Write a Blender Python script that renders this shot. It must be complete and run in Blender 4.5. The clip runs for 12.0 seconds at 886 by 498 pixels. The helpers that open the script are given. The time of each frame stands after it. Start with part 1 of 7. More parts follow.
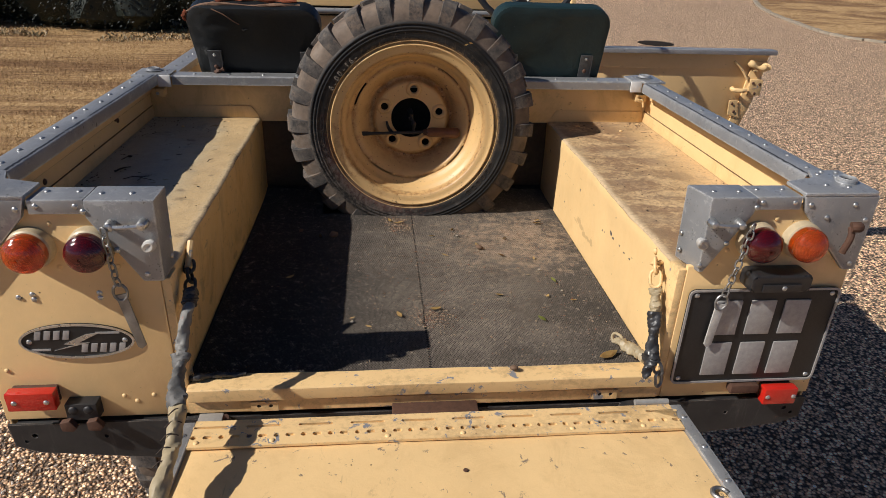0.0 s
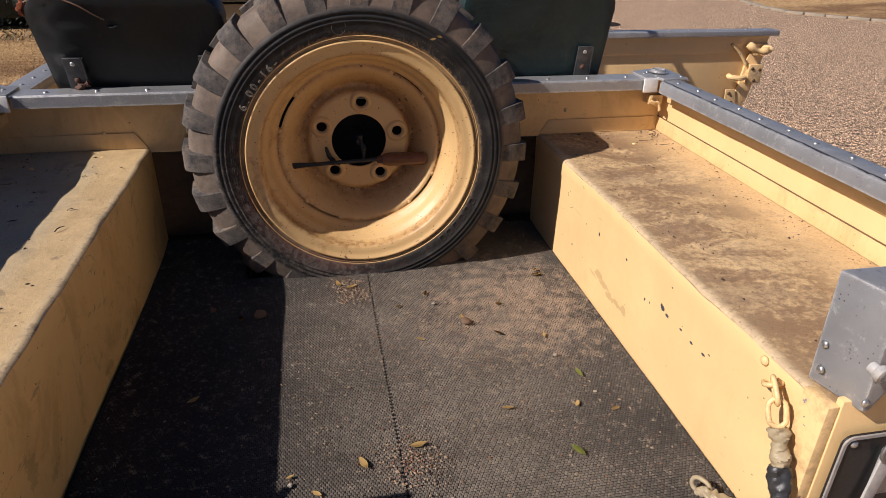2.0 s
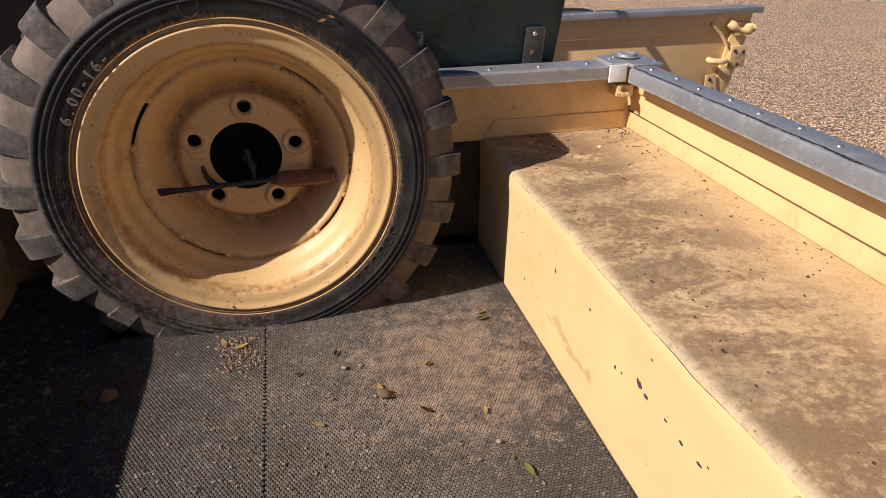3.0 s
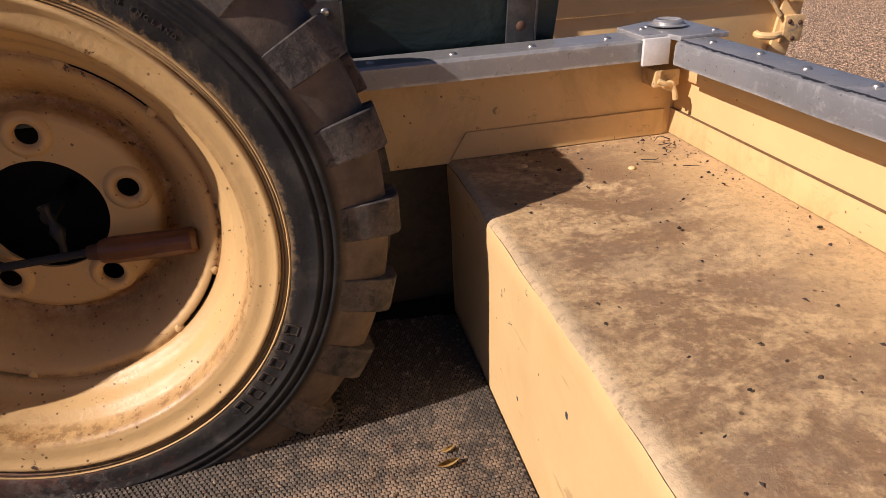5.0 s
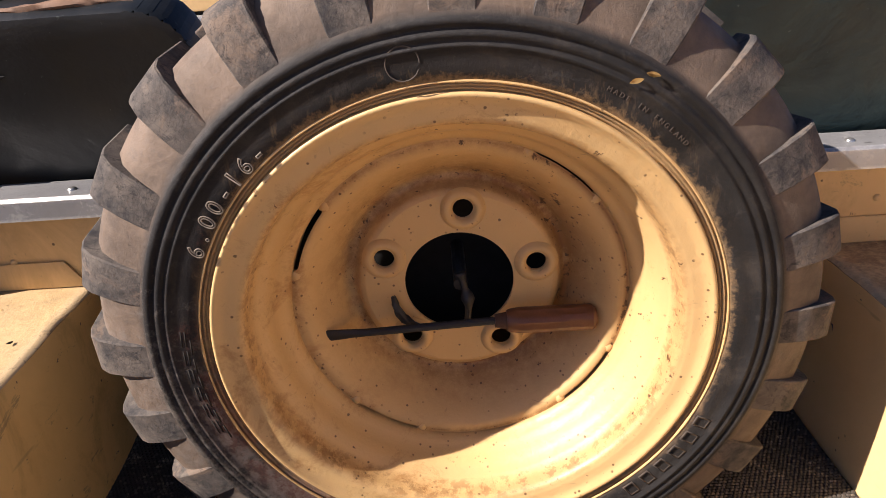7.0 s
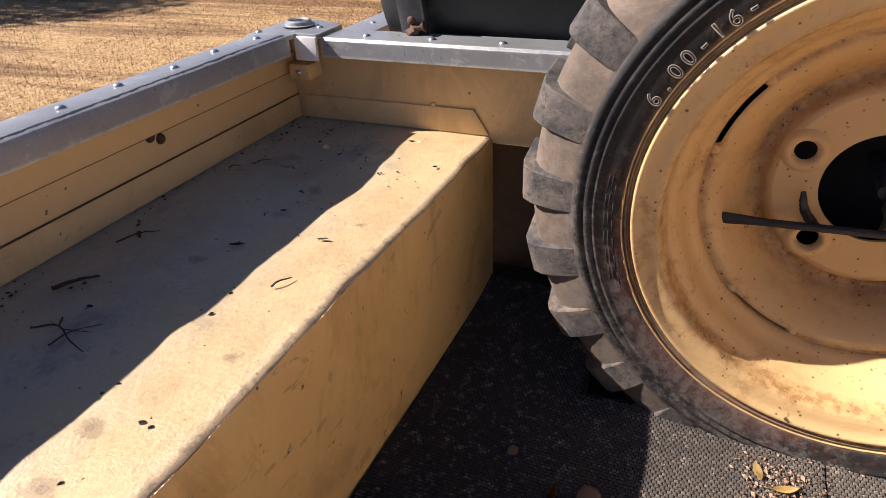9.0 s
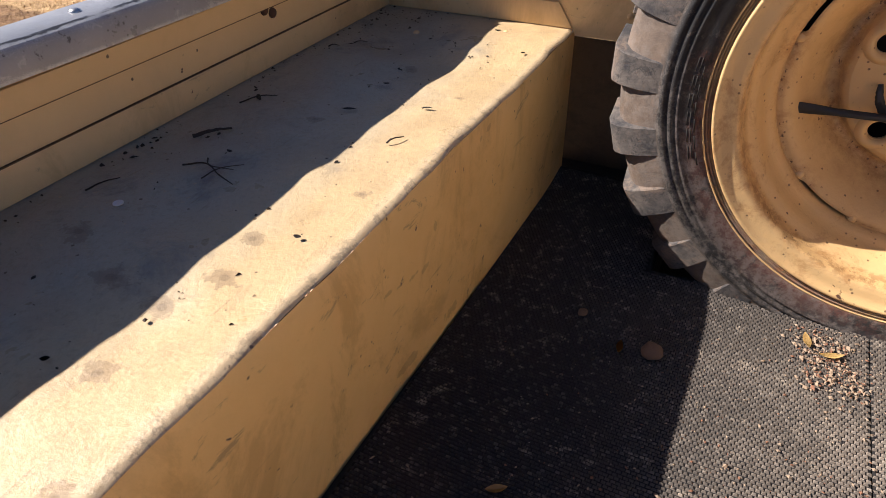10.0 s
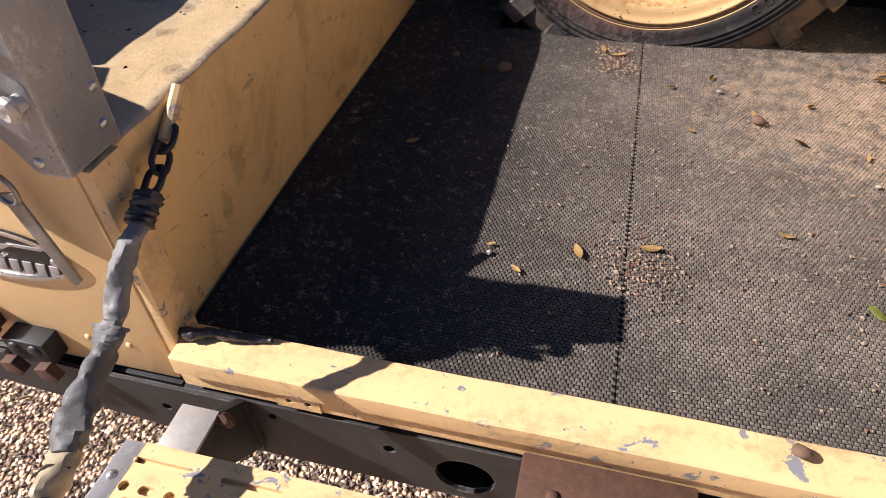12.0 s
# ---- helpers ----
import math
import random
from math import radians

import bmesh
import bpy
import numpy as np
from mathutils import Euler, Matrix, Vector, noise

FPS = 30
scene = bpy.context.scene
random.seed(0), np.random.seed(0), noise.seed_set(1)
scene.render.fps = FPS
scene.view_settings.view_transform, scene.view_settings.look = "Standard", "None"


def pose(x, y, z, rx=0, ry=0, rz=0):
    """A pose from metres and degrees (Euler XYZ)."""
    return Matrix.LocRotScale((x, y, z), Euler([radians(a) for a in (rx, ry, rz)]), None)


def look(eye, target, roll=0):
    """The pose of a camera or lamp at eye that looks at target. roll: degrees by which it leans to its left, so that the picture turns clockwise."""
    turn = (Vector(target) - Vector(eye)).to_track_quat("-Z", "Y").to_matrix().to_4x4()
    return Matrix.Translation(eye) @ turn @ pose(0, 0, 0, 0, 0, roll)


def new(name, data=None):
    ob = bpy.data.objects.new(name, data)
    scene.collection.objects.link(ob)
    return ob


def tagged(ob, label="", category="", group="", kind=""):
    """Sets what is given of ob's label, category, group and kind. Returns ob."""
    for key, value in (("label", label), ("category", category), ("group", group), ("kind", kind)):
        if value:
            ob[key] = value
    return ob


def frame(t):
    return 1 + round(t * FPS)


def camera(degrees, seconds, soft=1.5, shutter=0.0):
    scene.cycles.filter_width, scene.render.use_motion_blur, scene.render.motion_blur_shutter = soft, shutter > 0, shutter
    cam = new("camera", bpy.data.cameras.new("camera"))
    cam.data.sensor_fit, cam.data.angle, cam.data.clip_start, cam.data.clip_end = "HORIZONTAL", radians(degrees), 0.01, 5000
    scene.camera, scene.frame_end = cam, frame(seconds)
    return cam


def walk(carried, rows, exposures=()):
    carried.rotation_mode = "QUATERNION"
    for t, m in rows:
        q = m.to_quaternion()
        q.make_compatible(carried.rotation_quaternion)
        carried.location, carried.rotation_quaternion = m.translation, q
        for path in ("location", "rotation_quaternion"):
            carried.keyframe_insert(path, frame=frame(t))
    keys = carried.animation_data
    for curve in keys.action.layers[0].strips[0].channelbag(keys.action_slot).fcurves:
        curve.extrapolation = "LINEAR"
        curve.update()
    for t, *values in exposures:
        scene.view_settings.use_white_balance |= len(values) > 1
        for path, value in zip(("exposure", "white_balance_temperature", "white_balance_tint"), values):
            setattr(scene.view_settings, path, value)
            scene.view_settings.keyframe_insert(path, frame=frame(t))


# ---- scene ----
cam = camera(68.3, 12.0, 0.5)
PATH = [
    (0, (-0.094, 0.028, 1.454), (0.104, 1.814, 0.575), 2.1),
    (0.5, (-0.094, 0.094, 1.445), (0.119, 1.875, 0.561), 1.9),
    (1, (-0.063, 0.238, 1.428), (0.192, 2.012, 0.539), 1.7),
    (1.5, (-0.071, 0.398, 1.411), (0.242, 2.157, 0.512), 1.4),
    (2, (-0.081, 0.544, 1.391), (0.272, 2.288, 0.48), 1.1),
    (2.5, (-0.007, 0.669, 1.35), (0.373, 2.405, 0.431), 0.3),
    (3, (0.087, 0.818, 1.324), (0.488, 2.543, 0.396), -0.3),
    (3.2, (0.121, 0.865, 1.321), (0.527, 2.585, 0.384), -0.4),
    (4.8, (0.265, 1.192, 1.213), (0.626, 2.921, 0.275), -3.1),
    (5, (0.27, 1.221, 1.216), (0.615, 2.955, 0.281), -3.4),
    (5.5, (0.24, 1.266, 1.225), (0.538, 3.017, 0.307), -3.8),
    (6, (0.157, 1.285, 1.259), (0.415, 3.042, 0.339), -3.7),
    (6.5, (0.064, 1.288, 1.289), (0.253, 3.061, 0.384), -3.8),
    (7, (-0.007, 1.283, 1.295), (-0.016, 3.081, 0.419), -3.7),
    (7.5, (-0.084, 1.274, 1.293), (-0.295, 3.06, 0.417), -3.3),
    (7.7, (-0.108, 1.27, 1.288), (-0.405, 3.041, 0.407), -3.2),
    (9.3, (-0.172, 1.154, 1.246), (-0.924, 2.674, 0.186), -2.3),
    (9.5, (-0.183, 1.129, 1.242), (-0.95, 2.616, 0.147), -2.0),
    (10, (-0.178, 1.074, 1.238), (-0.922, 2.498, 0.048), -1.4),
    (10.5, (-0.151, 1.025, 1.219), (-0.777, 2.425, -0.064), -1.8),
    (11, (-0.086, 0.971, 1.22), (-0.59, 2.368, -0.121), -2.4),
    (11.5, (-0.039, 0.856, 1.212), (-0.492, 2.255, -0.144), -2.7),
    (12, (-0.048, 0.665, 1.232), (-0.456, 2.059, -0.143), -2.7),
]
EXPOSURES = [(0, 0.17, 6230, 12), (1.5, 0.19, 6280, 18), (2.5, 0.38, 6280, 18), (5, 0.2, 6720, 25), (5.5, 0.22, 6800, 27), (6.5, 0.72, 6680, 23), (7, 1.14, 6600, 21), (7.5, 1.18, 6550, 21), (9.5, 1.21, 6250, 18), (10.5, 1.21, 6180, 17), (11, 1.36, 6100, 16), (11.5, 1.26, 6080, 16), (12, 0.96, 6080, 20)]
walk(cam, [(t, look(eye, target, roll)) for t, eye, target, roll in PATH], EXPOSURES)

# ---- sky, sun ----
SUN_WAY = Vector((1.20, 0.335, -1.0)).normalized()
ELEV = math.asin(-SUN_WAY.z)
world = bpy.data.worlds.new("sky")
scene.world = world
world.use_nodes = True
wn = world.node_tree.nodes
wl = world.node_tree.links
sky = wn.new("ShaderNodeTexSky")
sky.sky_type = "NISHITA"
sky.sun_disc = False
sky.sun_elevation = ELEV
sky.sun_rotation = math.atan2(-SUN_WAY.x, -SUN_WAY.y)
sky.altitude = 600
sky.air_density = 0.55
sky.dust_density = 0.7
sky.ozone_density = 4.5
wl.new(sky.outputs[0], wn["Background"].inputs[0])
wn["Background"].inputs[1].default_value = 0.058

sun = new("sun", bpy.data.lights.new("sun", "SUN"))
sun.data.energy = 4.9
sun.data.angle = radians(0.55)
sun.data.color = (1.0, 0.93, 0.82)
sun.matrix_world = look((-8, -2, 8), Vector((-8, -2, 8)) + SUN_WAY)


# ---- materials ----
class Nodes:
    """A small builder for node materials."""

    def __init__(self, name, rough=0.6, metal=0.0):
        fresh = isinstance(name, str)
        self.mat = bpy.data.materials.new(name) if fresh else name
        self.mat.use_nodes = True
        self.t = self.mat.node_tree
        self.b = self.t.nodes["Principled BSDF"]
        if fresh:
            self.b.inputs["Roughness"].default_value = rough
            self.b.inputs["Metallic"].default_value = metal
        self.co = self.t.nodes.new("ShaderNodeTexCoord").outputs["Object"]

    def link(self, a, b):
        self.t.links.new(a, b)

    def node(self, kind, **values):
        n = self.t.nodes.new(kind)
        for k, v in values.items():
            n.inputs[k.replace("_", " ")].default_value = v
        return n

    def shift(self, scale=(1, 1, 1), rand=False):
        m = self.node("ShaderNodeMapping")
        m.inputs["Scale"].default_value = scale
        self.link(self.co, m.inputs["Vector"])
        if rand:
            info = self.t.nodes.new("ShaderNodeObjectInfo")
            mul = self.t.nodes.new("ShaderNodeMath")
            mul.operation = "MULTIPLY"
            mul.inputs[1].default_value = 37.0
            self.link(info.outputs["Random"], mul.inputs[0])
            self.link(mul.outputs[0], m.inputs["Location"])
        return m.outputs[0]

    def noise(self, scale, detail=5, rough=0.6, vec=None, distort=0.0):
        n = self.node("ShaderNodeTexNoise", Scale=scale, Detail=detail, Roughness=rough, Distortion=distort)
        self.link(vec or self.co, n.inputs["Vector"])
        return n.outputs["Fac"]

    def cells(self, scale, vec=None, feature="F1", randomness=1.0):
        n = self.node("ShaderNodeTexVoronoi", Scale=scale, Randomness=randomness)
        n.feature = feature
        self.link(vec or self.co, n.inputs["Vector"])
        return n

    def ramp(self, fac, *stops):
        n = self.t.nodes.new("ShaderNodeValToRGB")
        e = n.color_ramp.elements
        while len(e) < len(stops):
            e.new(0.5)
        for el, (p, c) in zip(e, stops):
            el.position = p
            el.color = (c, c, c, 1) if isinstance(c, (int, float)) else (*c, 1)
        self.link(fac, n.inputs["Fac"])
        return n.outputs["Color"]

    def mix(self, fac, a, b, blend="MIX"):
        n = self.t.nodes.new("ShaderNodeMix")
        n.data_type = "RGBA"
        n.blend_type = blend
        for k, v in ((0, fac), (6, a), (7, b)):
            socket = n.inputs[k]
            if isinstance(v, (int, float)):
                socket.default_value = v if k == 0 else (v, v, v, 1)
            elif isinstance(v, tuple):
                socket.default_value = (*v, 1)
            else:
                self.link(v, socket)
        return n.outputs[2]

    def math(self, op, a, b=0.0):
        n = self.t.nodes.new("ShaderNodeMath")
        n.inputs[2].default_value = 0.0
        n.operation = op
        for socket, v in zip(n.inputs, (a, b)):
            if isinstance(v, (int, float)):
                socket.default_value = v
            else:
                self.link(v, socket)
        return n.outputs[0]

    def split(self, vec=None):
        n = self.t.nodes.new("ShaderNodeSeparateXYZ")
        self.link(vec or self.co, n.inputs[0])
        return n.outputs

    def color(self, c):
        if isinstance(c, tuple):
            self.b.inputs["Base Color"].default_value = (*c, 1)
        else:
            self.link(c, self.b.inputs["Base Color"])
        return self

    def rough(self, r):
        self.link(r, self.b.inputs["Roughness"])
        return self

    def bump(self, height, strength=0.3, distance=0.002):
        n = self.node("ShaderNodeBump", Strength=strength, Distance=distance)
        self.link(height, n.inputs["Height"])
        old = self.b.inputs["Normal"].links
        if old:
            self.link(old[0].from_socket, n.inputs["Normal"])
        self.link(n.outputs[0], self.b.inputs["Normal"])
        return self


def worn_edges(m, radius=0.0022, low=0.35, high=0.75):
    """A broken mask along the edges of a part."""
    bev = m.node("ShaderNodeBevel", Radius=radius)
    bev.samples = 4
    geo = m.t.nodes.new("ShaderNodeNewGeometry")
    dot = m.t.nodes.new("ShaderNodeVectorMath")
    dot.operation = "DOT_PRODUCT"
    m.link(bev.outputs[0], dot.inputs[0])
    m.link(geo.outputs["Normal"], dot.inputs[1])
    edge = m.ramp(dot.outputs["Value"], (0.80, 1.0), (0.975, 0.0))
    rub = m.ramp(m.noise(38, 8, 0.75), (low, 0.0), (low + 0.12, 1.0))
    return m.math("MULTIPLY", m.math("MULTIPLY", edge, rub), high)


def spots(m, plane, marks, fuzz=0.9):
    """Mask of single marks (a, b, half width, half height) in one plane of the sheet, with torn outlines."""
    axes = m.split()
    u, v = axes["xyz".index(plane[0])], axes["xyz".index(plane[1])]
    torn = m.math("MULTIPLY", m.math("SUBTRACT", m.noise(95, 7, 0.75), 0.5), fuzz * 2.6)
    total = None
    for a, b, ra, rb in marks:
        du = m.math("MULTIPLY", m.math("SUBTRACT", u, a), 1 / ra)
        dv = m.math("MULTIPLY", m.math("SUBTRACT", v, b), 1 / rb)
        d = m.math("ADD", m.math("SQRT", m.math("ADD", m.math("MULTIPLY", du, du), m.math("MULTIPLY", dv, dv))), torn)
        mask = m.ramp(d, (0.80, 1.0), (0.95, 0.0))
        total = mask if total is None else m.math("MAXIMUM", total, mask)
    return total


def paint(name, base, dirt=0.0, chips=0.5, bare=(0.11, 0.115, 0.12), dirt_color=(0.16, 0.095, 0.045), rough=0.48, edge=False, mottle=0.0, smears=0.22, grub=0.0, flakes=(), stains=(), scuffs=(), plane="yz", shade_half=False):
    """Old brushed vehicle paint with grime, specks and chips."""
    m = Nodes(name, rough)
    dark = tuple(c * 0.90 for c in base)
    col = m.mix(m.ramp(m.noise(7, 6, 0.62), (0.30, 0.0), (0.72, 1.0)), base, dark)
    col = m.mix(m.ramp(m.noise(60, 4), (0.45, 0.0), (0.85, 0.4)), col, tuple(c * 0.88 for c in base))
    if dirt:
        blot = m.noise(9.0, 12, 0.74, m.shift((0.55, 1.25, 1.0)), 0.6)
        fine = m.noise(85, 6, 0.7)
        both = m.math("MULTIPLY_ADD", fine, 0.45)
        both = m.math("ADD", m.math("MULTIPLY", blot, 0.78), both)
        soiled = m.ramp(both, (0.60 - 0.10 * dirt, 0.0), (0.76 - 0.155 * dirt, min(1.0, 0.45 + 0.5 * dirt)))
        if edge:
            # trodden most along the inner half of the lid, cleaner beside the tub's side
            off = m.math("ADD", m.math("ABSOLUTE", m.split()[0]), m.math("MULTIPLY", m.math("SUBTRACT", m.noise(5, 6, 0.7), 0.5), 0.10))
            soiled = m.math("MULTIPLY", soiled, m.ramp(off, (0.44, 0.7), (0.50, 1.0), (0.60, 0.95), (0.69, 0.12)))
        col = m.mix(soiled, col, dirt_color)
    if shade_half:
        # the grey look of the lid's shaded outer half is put into the colour
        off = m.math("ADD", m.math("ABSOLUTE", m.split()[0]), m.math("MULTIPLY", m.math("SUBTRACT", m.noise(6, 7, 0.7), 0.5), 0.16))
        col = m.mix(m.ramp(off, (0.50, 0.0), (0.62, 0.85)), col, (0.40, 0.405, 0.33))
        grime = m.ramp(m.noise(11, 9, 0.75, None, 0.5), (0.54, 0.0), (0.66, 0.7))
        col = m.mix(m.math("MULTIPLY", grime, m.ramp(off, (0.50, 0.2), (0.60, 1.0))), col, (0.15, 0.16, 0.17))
    # faint smears, round scuffs and hairline scratches
    smear = m.ramp(m.noise(4.5, 7, 0.7, m.shift((1.0, 1.0, 0.7)), 0.8), (0.54, 0.0), (0.74, smears))
    col = m.mix(smear, col, tuple(c * f for c, f in zip(base, (0.62, 0.55, 0.45))))
    if grub:
        # greasy handling marks and runs
        rub = m.ramp(m.noise(9, 10, 0.76, m.shift((1.0, 1.0, 0.6)), 0.6), (0.50, 0.0), (0.60, grub))
        col = m.mix(rub, col, tuple(c * f for c, f in zip(base, (0.50, 0.44, 0.36))))
        kick = m.ramp(m.noise(30, 9, 0.8, m.shift((1.0, 0.5, 1.3)), 0.5), (0.60, 0.0), (0.64, grub * 1.3))
        col = m.mix(kick, col, (0.16, 0.115, 0.075))
    if mottle:
        worn = m.ramp(m.noise(8, 9, 0.74, None, 0.3), (0.50, 0.0), (0.57, 0.38 * mottle))
        col = m.mix(worn, col, (0.245, 0.172, 0.112))
        grain = m.ramp(m.noise(190, 5, 0.75), (0.50, 0.0), (0.66, 0.5 * mottle))
        col = m.mix(grain, col, (0.16, 0.10, 0.06))
        m.bump(m.noise(38, 9, 0.78, None, 0.3), 0.55, 0.0032)
        pale = m.ramp(m.noise(120, 6, 0.75), (0.60, 0.0), (0.68, 0.55))
        col = m.mix(pale, col, (0.62, 0.46, 0.27))
    hair = m.ramp(m.noise(1, 2, 0.5, m.shift((150.0, 11.0, 70.0))), (0.72, 0.0), (0.76, 0.3))
    col = m.mix(hair, col, (0.17, 0.11, 0.06))
    scrape = m.ramp(m.noise(1, 3, 0.6, m.shift((16.0, 16.0, 150.0)), 0.3), (0.73, 0.0), (0.78, 0.5))
    col = m.mix(scrape, col, (0.20, 0.13, 0.07))
    if edge:
        # the folded edge beside the floor is rubbed pale and chipped
        ax = m.math("ABSOLUTE", m.split()[0])
        fold = m.ramp(m.math("ADD", ax, m.math("MULTIPLY", m.math("SUBTRACT", m.noise(34, 8, 0.75), 0.5), 0.020)), (0.444, 1.0), (0.452, 0.0))
        col = m.mix(m.math("MULTIPLY", fold, 0.45), col, (0.66, 0.52, 0.33))
        col = m.mix(m.math("MULTIPLY", fold, m.ramp(m.noise(95, 6, 0.7), (0.55, 0.0), (0.60, 0.35))), col, (0.14, 0.105, 0.07))
    if stains:
        col = m.mix(m.math("MULTIPLY", spots(m, plane, stains, 1.6), 0.45), col, dirt_color)
        middle = spots(m, plane, [(a, b, ra * 0.35, rb * 0.35) for a, b, ra, rb in stains], 0.6)
        col = m.mix(m.math("MULTIPLY", middle, 0.3), col, (0.07, 0.05, 0.035))
    if scuffs:
        col = m.mix(m.math("MULTIPLY", spots(m, plane, scuffs, 1.3), 0.32), col, (0.17, 0.115, 0.06))
    if flakes:
        flake = spots(m, plane, flakes, 1.2)
        col = m.mix(flake, col, bare)
        m.bump(m.math("SUBTRACT", 1.0, flake), 0.4, 0.0008)
    specks = m.cells(70)
    sp = m.ramp(m.math("ADD", specks.outputs["Distance"], m.math("MULTIPLY", m.math("SUBTRACT", m.noise(240, 4, 0.7), 0.5), 0.22)), (0.09, 1.0), (0.13, 0.0))
    gate = m.ramp(m.noise(23, 3), (0.58, 0.0), (0.62, 1.0))
    col = m.mix(m.math("MULTIPLY", m.math("MULTIPLY", sp, gate), 0.85), col, (0.09, 0.055, 0.03))
    if chips:
        chip = m.ramp(m.noise(34, 8, 0.72, None, 0.6), (0.735 - 0.06 * chips, 0.0), (0.75 - 0.06 * chips, 1.0))
        chip = m.math("MAXIMUM", chip, worn_edges(m, 0.0022, 0.58 - 0.05 * min(chips, 1.4)))
        col = m.mix(chip, col, bare)
        m.bump(m.math("SUBTRACT", 1.0, chip), 0.35, 0.0008)
    m.color(col)
    m.rough(m.ramp(m.noise(15, 5), (0.3, rough - 0.08), (0.8, rough + 0.22)))
    m.bump(m.noise(14, 4), 0.25, 0.004)
    m.bump(m.noise(260, 5, 0.65), 0.25, 0.0008)
    return m.mat


CREAM_RGB = (0.79, 0.543, 0.255)
CREAM = paint("cream_paint", CREAM_RGB, 0.0, 0.45)
CREAM_TOP = paint("soiled_cream_paint", (0.66, 0.465, 0.245), 0.75, 0.3, dirt_color=(0.20, 0.112, 0.062), edge=True, mottle=1.0)
CREAM_WORN = paint("worn_cream_paint", CREAM_RGB, 0.05, 2.2, bare=(0.22, 0.22, 0.23))
CREAM_GATE = paint("scratched_cream_paint", CREAM_RGB, 0.0, 1.75, bare=(0.26, 0.19, 0.125), smears=0.22, grub=0.16)
LID_STAINS = [(-0.514, 1.385, 0.012, 0.010), (-0.500, 1.337, 0.014, 0.012), (-0.520, 1.293, 0.013, 0.010), (-0.438, 1.296, 0.006, 0.008), (-0.454, 1.155, 0.012, 0.010), (-0.508, 1.228, 0.013, 0.012), (-0.598, 1.588, 0.010, 0.009), (-0.581, 1.771, 0.010, 0.009), (-0.578, 1.300, 0.018, 0.012), (-0.470, 1.480, 0.009, 0.007), (-0.620, 1.210, 0.015, 0.012), (-0.650, 1.330, 0.016, 0.012), (-0.480, 1.700, 0.007, 0.006)]
CREAM_LEFT = paint("scuffed_cream_paint", (0.575, 0.415, 0.218), 0.0, 0.6, dirt_color=(0.15, 0.105, 0.07), edge=True, mottle=0.5, smears=0.16, rough=0.33, stains=LID_STAINS, plane="xy", shade_half=True)
SIDE_SCUFFS = [(1.681, 0.916, 0.006, 0.004), (1.660, 0.913, 0.004, 0.003), (1.551, 0.866, 0.004, 0.008), (1.529, 0.827, 0.008, 0.004), (1.505, 0.833, 0.010, 0.003), (1.480, 0.840, 0.010, 0.003), (1.457, 0.846, 0.007, 0.003), (1.587, 0.723, 0.016, 0.008), (1.488, 0.727, 0.020, 0.009), (1.190, 0.800, 0.016, 0.030), (1.150, 0.770, 0.012, 0.022), (1.240, 0.745, 0.012, 0.010)]
# base more golden than CREAM_RGB: the shaded wall's warm tint is put in
CREAM_SIDE = paint("stained_cream_paint", (0.79, 0.532, 0.215), 0.0, 1.35, bare=(0.12, 0.085, 0.06), smears=0.45, grub=0.4, scuffs=SIDE_SCUFFS)
# much darker than the cream panels, for the bulkhead below its ledge
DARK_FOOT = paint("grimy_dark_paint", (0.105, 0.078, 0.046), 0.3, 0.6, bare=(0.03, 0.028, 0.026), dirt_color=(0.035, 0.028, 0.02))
WALL_FLAKES = [(1.389, 0.828, 0.0027, 0.0026), (1.374, 0.831, 0.0027, 0.0026), (1.335, 0.845, 0.0068, 0.0047), (1.319, 0.84, 0.0054, 0.0032), (1.319, 0.891, 0.0034, 0.0016), (1.278, 0.842, 0.0041, 0.0021), (1.247, 0.839, 0.0041, 0.0021), (1.216, 0.841, 0.0054, 0.0021), (1.203, 0.849, 0.0027, 0.0016), (1.59, 0.851, 0.0027, 0.0037), (1.706, 0.773, 0.0027, 0.0032), (1.47, 0.86, 0.0027, 0.0021)]
WALL_SMEARS = [(1.569, 0.776, 0.020, 0.009), (1.540, 0.768, 0.022, 0.007), (1.512, 0.760, 0.022, 0.008), (1.480, 0.762, 0.020, 0.006), (1.453, 0.766, 0.012, 0.009)]
CREAM_WALL = paint("chipped_cream_paint", CREAM_RGB, 0.0, 1.2, bare=(0.055, 0.060, 0.075), flakes=WALL_FLAKES, scuffs=WALL_SMEARS)
CREAM_FRONT = paint("rusty_cream_paint", CREAM_RGB, 0.0, 0.9, bare=(0.16, 0.075, 0.03), smears=0.35, grub=0.28)
